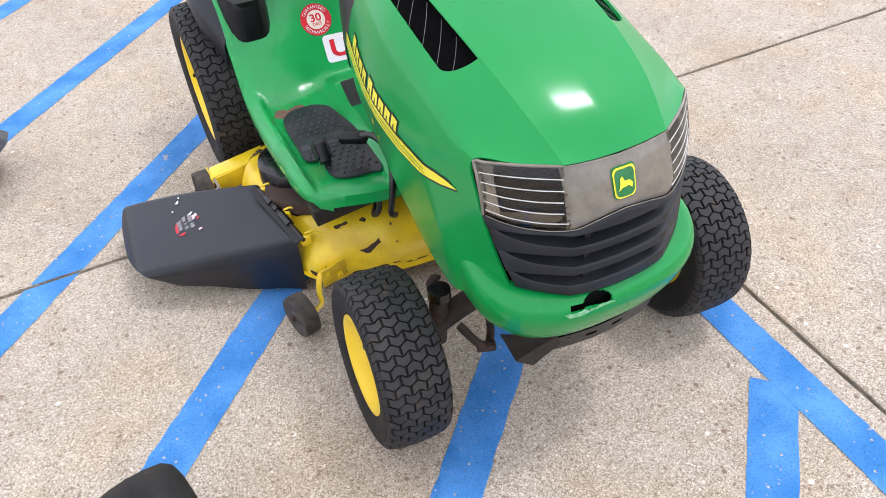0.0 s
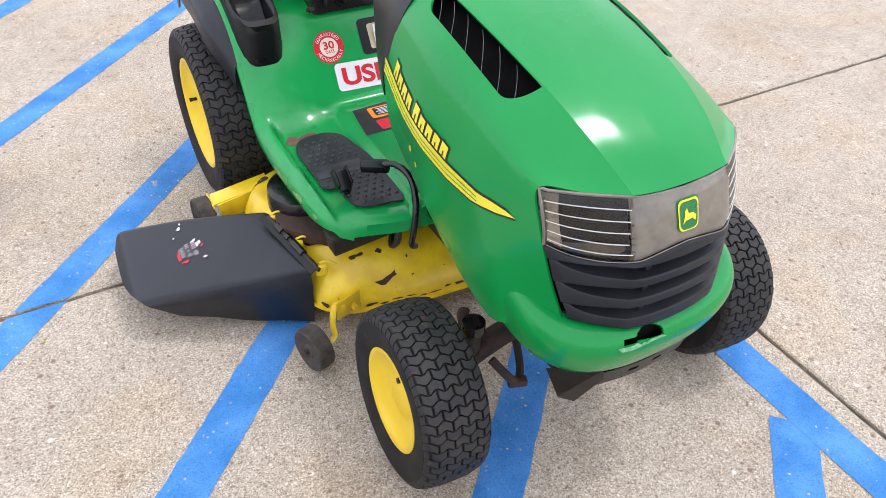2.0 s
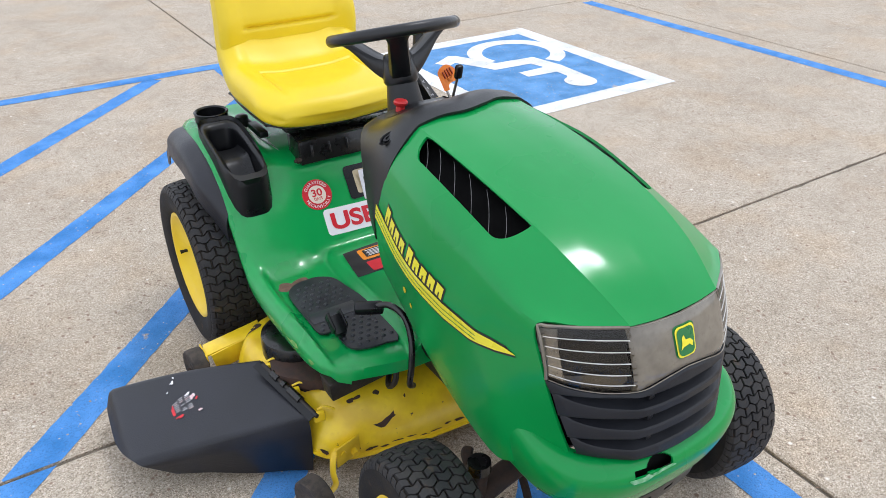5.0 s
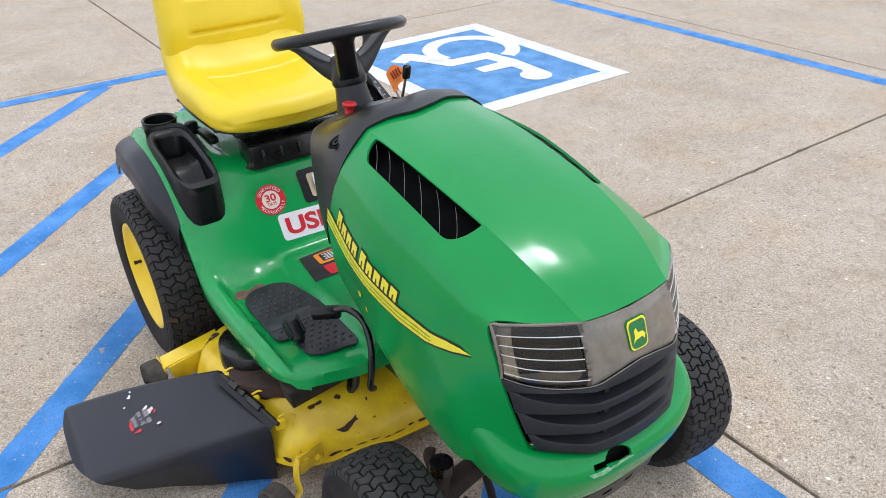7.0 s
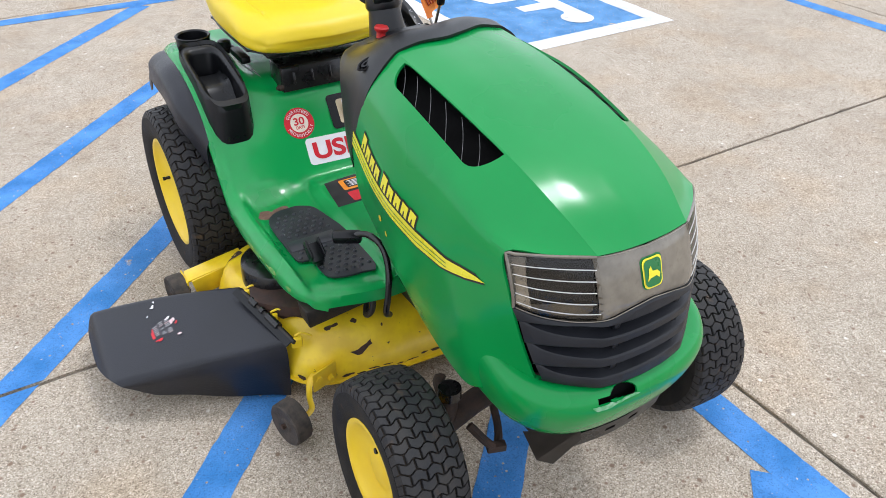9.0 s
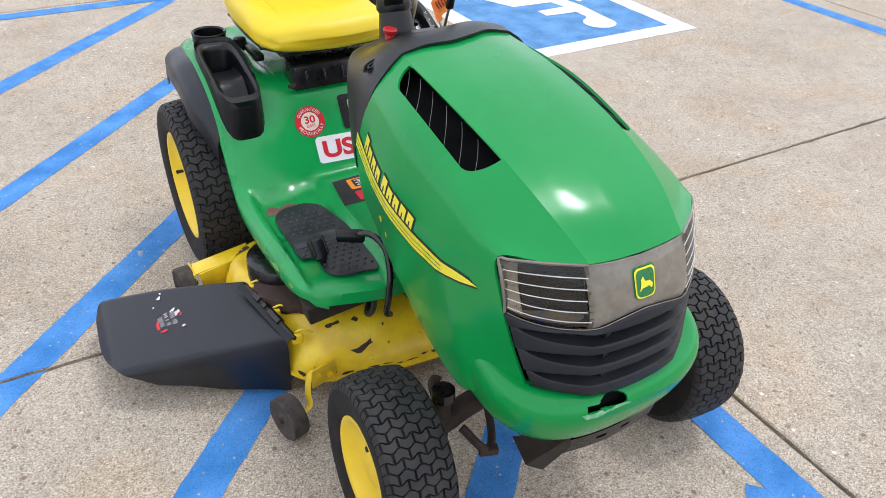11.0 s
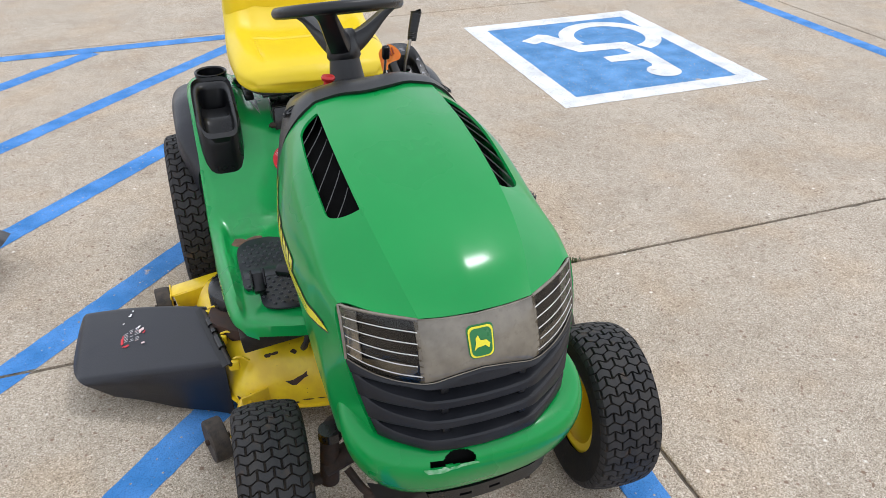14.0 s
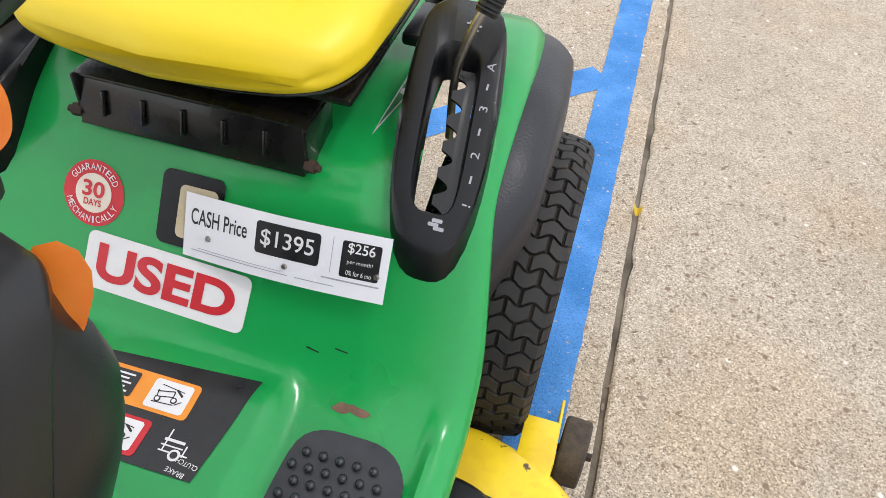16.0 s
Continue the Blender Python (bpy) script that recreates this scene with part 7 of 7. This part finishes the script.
# ---- stickers on the riser, warning panel and price sheet ----
def build_stickers():
    # round guarantee sticker
    at = V(-0.154, 0.998, 0.549)
    st = part("guarantee_sticker", press_ramp(flat_shape([(0.047 * math.cos(a), 0.047 * math.sin(a)) for a in (2 * math.pi * k / 40 for k in range(40))], 0.015), at), INKRED, FENDER, "round red and white guarantee sticker", smooth=60)
    part("sticker_disc", press_ramp(flat_shape([(0.028 * math.cos(a), 0.028 * math.sin(a)) for a in (2 * math.pi * k / 30 for k in range(30))], 0.015), at, 0.0020), CREAM, st, smooth=60)
    part("lettering", press_ramp(shift(lettering("30", 0.023, 0.034, 0.025), 0, 0.006), at, 0.0028), INKRED, st, smooth=60)
    part("lettering", press_ramp(shift(lettering("DAYS", 0.0098, 0.027, 0.02), 0, -0.013), at, 0.0028), INKRED, st, smooth=60)
    for word, top in (("GUARANTEED", True), ("MECHANICALLY", False)):
        n = len(word)
        bm = bmesh.new()
        for k, ch in enumerate(word):
            a = radians((90 + (n - 1) * 6.4 - k * 12.8) if top else (270 - (n - 1) * 6.0 + k * 12.0))
            join(bm, shift(lettering(ch, 0.0095, 0.0068 if ch != "I" else 0.0025), 0.0375 * math.cos(a), 0.0375 * math.sin(a), math.degrees(a) - 90 if top else math.degrees(a) + 90))
        part("lettering", press_ramp(bm, at, 0.0028), STICKER, st, smooth=60)
    # USED sticker
    at = V(-0.029, 0.952, 0.464)
    st = part("used_sticker", press_ramp(shift(flat_shape(round_rect(0.252, 0.082, 0.012), 0.02), 0, 0, -2), at), STICKER, FENDER, "white rounded sticker with red USED lettering", smooth=60)
    bm = lettering("USED", 0.054, 0.214, 0.034)
    part("lettering", press_ramp(shift(bm, 0, 0, -2), at, 0.0022), INKRED, st, smooth=60)
    # sight window
    at = V(-0.006, 1.022, 0.545)
    fr = part("window_bezel", press_ramp(flat_shape(round_rect(0.092, 0.105, 0.012), 0.02), at, 0.003), BLACK, FENDER, "black bezel round a beige tank window", smooth=60)
    part("tank_window", press_ramp(shift(flat_shape(round_rect(0.056, 0.074, 0.008), 0.02), 0.010, -0.002), at, 0.0042), BEIGE, fr, "beige plastic tank window", smooth=60)
    # pale scrapes
    for s in (-1, 1):
        tri = part("vinyl_triangle", press_down(flat_shape([(s * x, y) for x, y in ((0.210, 1.330), (0.243, 1.330), (0.209, 1.142))], 0.02), 0.0014), SILVER, FENDER, "long triangular decal with a thin silver edge", smooth=60)
        part("triangle_fill", press_down(flat_shape([(s * x, y) for x, y in ((0.2135, 1.326), (0.2385, 1.327), (0.2104, 1.158))], 0.02), 0.0022), INKGRN, tri, smooth=60)
    for k, (x, y) in enumerate(((0.20, 0.935), (0.24, 0.94))):
        part("scratch", press_down(shift(flat_shape(round_rect(0.020, 0.0012, 0.0003, 1), 0.01), x, y, -6), 0.001), INK, FENDER, "thin dark scratch", smooth=60)
    # warning panel on the tunnel
    px, py = 0.034, 0.790

    def lay(shape, mt, lift, parent, name="panel_print", label="", x=0.0, y=0.0, turn=0.0):
        return part(name, press_down(shift(shape, px + x, py + y, turn), lift), mt, parent, label, smooth=60)
    panel = lay(flat_shape([(-.205, -.070), (.098, -.070), (.117, .090), (-.19, .062)], 0.02), INK, 0.0012, FENDER, "warning_panel", "black warning panel with orange and red boxed pictograms")
    for y, mt, w in ((0.028, INKORG, 0.20), (-0.036, INKRED, 0.165)):
        box = lay(flat_shape(round_rect(w, 0.052, 0.006, 2), 0.02), mt, 0.0020, panel, "warning_box", "", -0.15 + w / 2, y)
        lay(flat_shape(round_rect(0.055, 0.042, 0.003, 1), 0.02), STICKER, 0.0028, box, "print_bar", "", -0.15 + w - 0.036, y)
        cx = -0.15 + w - 0.036
        for dx, dy, bw, bh, turn in ((-0.006, 0.006, 0.024, 0.0016, 12), (-0.006, -0.002, 0.024, 0.0016, 12), (-0.016, 0.001, 0.010, 0.0016, 100), (0.006, 0.003, 0.010, 0.0016, 96), (0.012, 0.008, 0.014, 0.0030, -35), (0.016, -0.006, 0.010, 0.0016, 40), (-0.004, -0.011, 0.030, 0.0014, 4), (0.001, 0.012, 0.034, 0.0012, -6)):
            lay(flat_shape(round_rect(bw, bh, bh * 0.3, 1), 0.01), INK, 0.0034, box, "print_bar", "", cx + dx, y + dy, turn)
        ring = [(0.0045 * math.cos(2 * math.pi * k / 14), 0.0045 * math.sin(2 * math.pi * k / 14)) for k in range(14)]
        for dx, dy in ((-0.013, -0.007), (0.009, -0.004)):
            lay(flat_shape(ring), INK, 0.0036, box, "print_bar", "", cx + dx, y + dy)
            lay(flat_shape([(px_ * 0.6, py_ * 0.6) for px_, py_ in ring]), STICKER, 0.0042, box, "print_bar", "", cx + dx, y + dy)
        if mt is INKORG:
            lay(flat_shape(round_rect(0.10, 0.036, 0.002, 1), 0.02), INK, 0.0028, box, "print_bar", "", -0.085, y + 0.002)
            for k in range(5):
                lay(flat_shape(round_rect(0.086 - 0.012 * (k % 2), 0.0026, 0.0005, 1), 0.02), STICKER, 0.0034, box, "print_bar", "", -0.085, y + 0.014 - 0.006 * k)
    lay(lettering("CLUTCH", 0.0065, 0.030), STICKER, 0.0022, panel, "lettering", "", 0.083, -0.050, 172)
    lay(lettering("BRAKE", 0.0065, 0.026), STICKER, 0.0022, panel, "lettering", "", 0.074, -0.064, 172)
    for x, y, w, h in ((0.040, -0.020, 0.028, 0.004), (0.040, -0.028, 0.030, 0.002), (0.045, -0.036, 0.040, 0.002), (0.030, -0.020, 0.002, 0.030), (0.058, -0.030, 0.002, 0.016)):
        lay(flat_shape(round_rect(w, h, 0.0006, 1), 0.02), STICKER, 0.0022, panel, "print_bar", "", x + 0.014, y - 0.006)
    ring = [(0.008 * math.cos(a), 0.008 * math.sin(a)) for a in (2 * math.pi * k / 20 for k in range(20))]
    lay(flat_shape(ring), STICKER, 0.0022, panel, "print_bar", "", 0.062, -0.044)
    lay(flat_shape([(x * 0.6, y * 0.6) for x, y in ring]), INK, 0.0028, panel, "print_bar", "", 0.062, -0.044)


build_stickers()


def build_price_sheet():
    """A laminated strip that leans on the riser, slightly bowed."""
    a, b, c = V(-0.008, 1.025, 0.579), V(0.288, 1.011, 0.602), V(-0.008, 0.987, 0.496)
    ux, uy = (b - a), (a - c)
    lean = thing("price_sheet", (0.15, 0.99, 0.50), "laminated white price sheet with black lettering leaning on the green riser", "price tag")

    def at(x, y, lift):
        # x 0..1 along, y 0..1 up
        p = c + ux * x + uy * y
        n = ux.cross(uy).normalized()
        return p + n * (lift + 0.010 * math.sin(math.pi * x) + 0.006)
    L, H = ux.length, uy.length

    def lay(bm, x, y, mt, lift, name="print_bar", parent=None):
        for v in bm.verts:
            v.co = at(x + v.co.x / L, y + v.co.y / H, lift)
        return part(name, bm, mt, parent or lean, smooth=60)
    bm = bmesh.new()
    add_grid(bm, lambda u, v: at(u, v, 0), 16, 4)
    thicken(bm, 0.0006)
    part("sheet", bm, PAPER, lean, "laminated white paper strip")
    lay(lettering("CASH Price", 0.023, 0.089, 0.010), 0.185, 0.66, INK, 0.0010, "lettering")
    box = lay(flat_shape(round_rect(0.092, 0.045, 0.005, 3), 0.02), 0.535, 0.62, INK, 0.0010, "price_box")
    lay(lettering("$1395", 0.026, 0.076, 0.008), 0.535, 0.62, STICKER, 0.0018, "lettering", box)
    box = lay(flat_shape(round_rect(0.052, 0.050, 0.003, 2), 0.02), 0.875, 0.58, INK, 0.0010, "price_box")
    lay(lettering("$256", 0.016, 0.036, 0.008), 0.875, 0.75, STICKER, 0.0018, "lettering", box)
    lay(lettering("per month!", 0.007, 0.034), 0.875, 0.545, STICKER, 0.0018, "lettering", box)
    lay(lettering("0% for 6 mo", 0.0065, 0.034), 0.875, 0.385, STICKER, 0.0018, "lettering", box)
    for x, y, w, h in ((0.745, 0.60, 0.0008, 0.050), (0.30, 0.13, 0.15, 0.0012), (0.68, 0.13, 0.055, 0.0012), (0.84, 0.24, 0.078, 0.0022), (0.30, 0.17, 0.13, 0.0008)):
        lay(flat_shape(round_rect(w, h, min(w, h) * 0.2, 1), 0.03), x, y, INKGREY, 0.0010)
    for x, y in ((0.135, 0.36), (0.535, 0.26), (0.955, 0.40)):
        bm = bmesh.new()
        p = at(x, y, 0.001)
        n = ux.cross(uy).normalized()
        add_rod(bm, p, p + n * 0.003, 0.0042, 0.003, 14)
        part("rivet", bm, STEEL, lean, "small grey rivet")


build_price_sheet()


# ---- what shows of the neighbouring mowers ----
def build_neighbours():
    w = thing("mower_wheel", (-0.93, -0.30, 0), "worn black mower tyre of a neighbouring machine on concrete", "wheel")
    m = Matrix.Translation((-0.935, -0.305, 0.205)) @ Matrix.Rotation(radians(192), 4, "Z")
    bm = bmesh.new()
    R, h, rim = 0.205, 0.088, 0.105
    prof = [(-h * 0.66, rim - 0.012), (-h * 0.75, rim + 0.004), (-h * 0.95, rim + 0.03), (-h, rim + 0.055), (-h * 0.93, R - 0.022), (-h * 0.75, R - 0.008), (-h * 0.4, R - 0.002), (0, R), (h * 0.4, R - 0.002), (h * 0.75, R - 0.008), (h * 0.93, R - 0.022), (h, rim + 0.055), (h * 0.95, rim + 0.03), (h * 0.75, rim + 0.004), (h * 0.66, rim - 0.012)]
    add_lathe(bm, prof, m, 64)
    tyre = part("tyre", bm, RUBBER, w, "smooth worn black tyre")
    bm = bmesh.new()
    add_lathe(bm, [(-0.003 + 0.0, R + 0.0004), (0.0, R + 0.0012), (0.003, R + 0.0004)], m, 64)
    part("mould_seam", bm, RUBBER, tyre)
    rb = rim_mesh(rim, h * 2)
    bmesh.ops.transform(rb, matrix=m, verts=rb.verts)
    part("rim", rb, RIMYEL, w, "yellow painted steel rim")
    # discharge chute of another mower, its curled end towards the aisle
    ch = thing("loose_chute", (-1.35, 1.40, 0), "black plastic discharge chute of a neighbouring mower", "chute")
    bm = bmesh.new()

    def skin(u, v):
        x = -1.62 + 0.465 * u - 0.26 * max(0.0, 0.75 - v) ** 1.5 * u
        y = 1.28 + 0.37 * v
        z = 0.165 - 0.045 * u + 0.03 * math.sin(math.pi * v)
        if v < 0.25:
            z -= 0.15 * ((0.25 - v) / 0.25) ** 1.5
        if u > 0.93:
            z -= 0.02 * (u - 0.93) / 0.07
        z += 0.006 * math.sin(9 * u) * (1 if v > 0.7 else 0)
        return V(x, y, max(z, 0.004))
    add_grid(bm, skin, 24, 28)
    thicken(bm, 0.004)
    part("chute_shell", bm, GREYBL, ch, "weathered black plastic shell")


build_neighbours()


build_litter()
build_markings()
GROUND = build_ground()
build_slabs(GROUND)
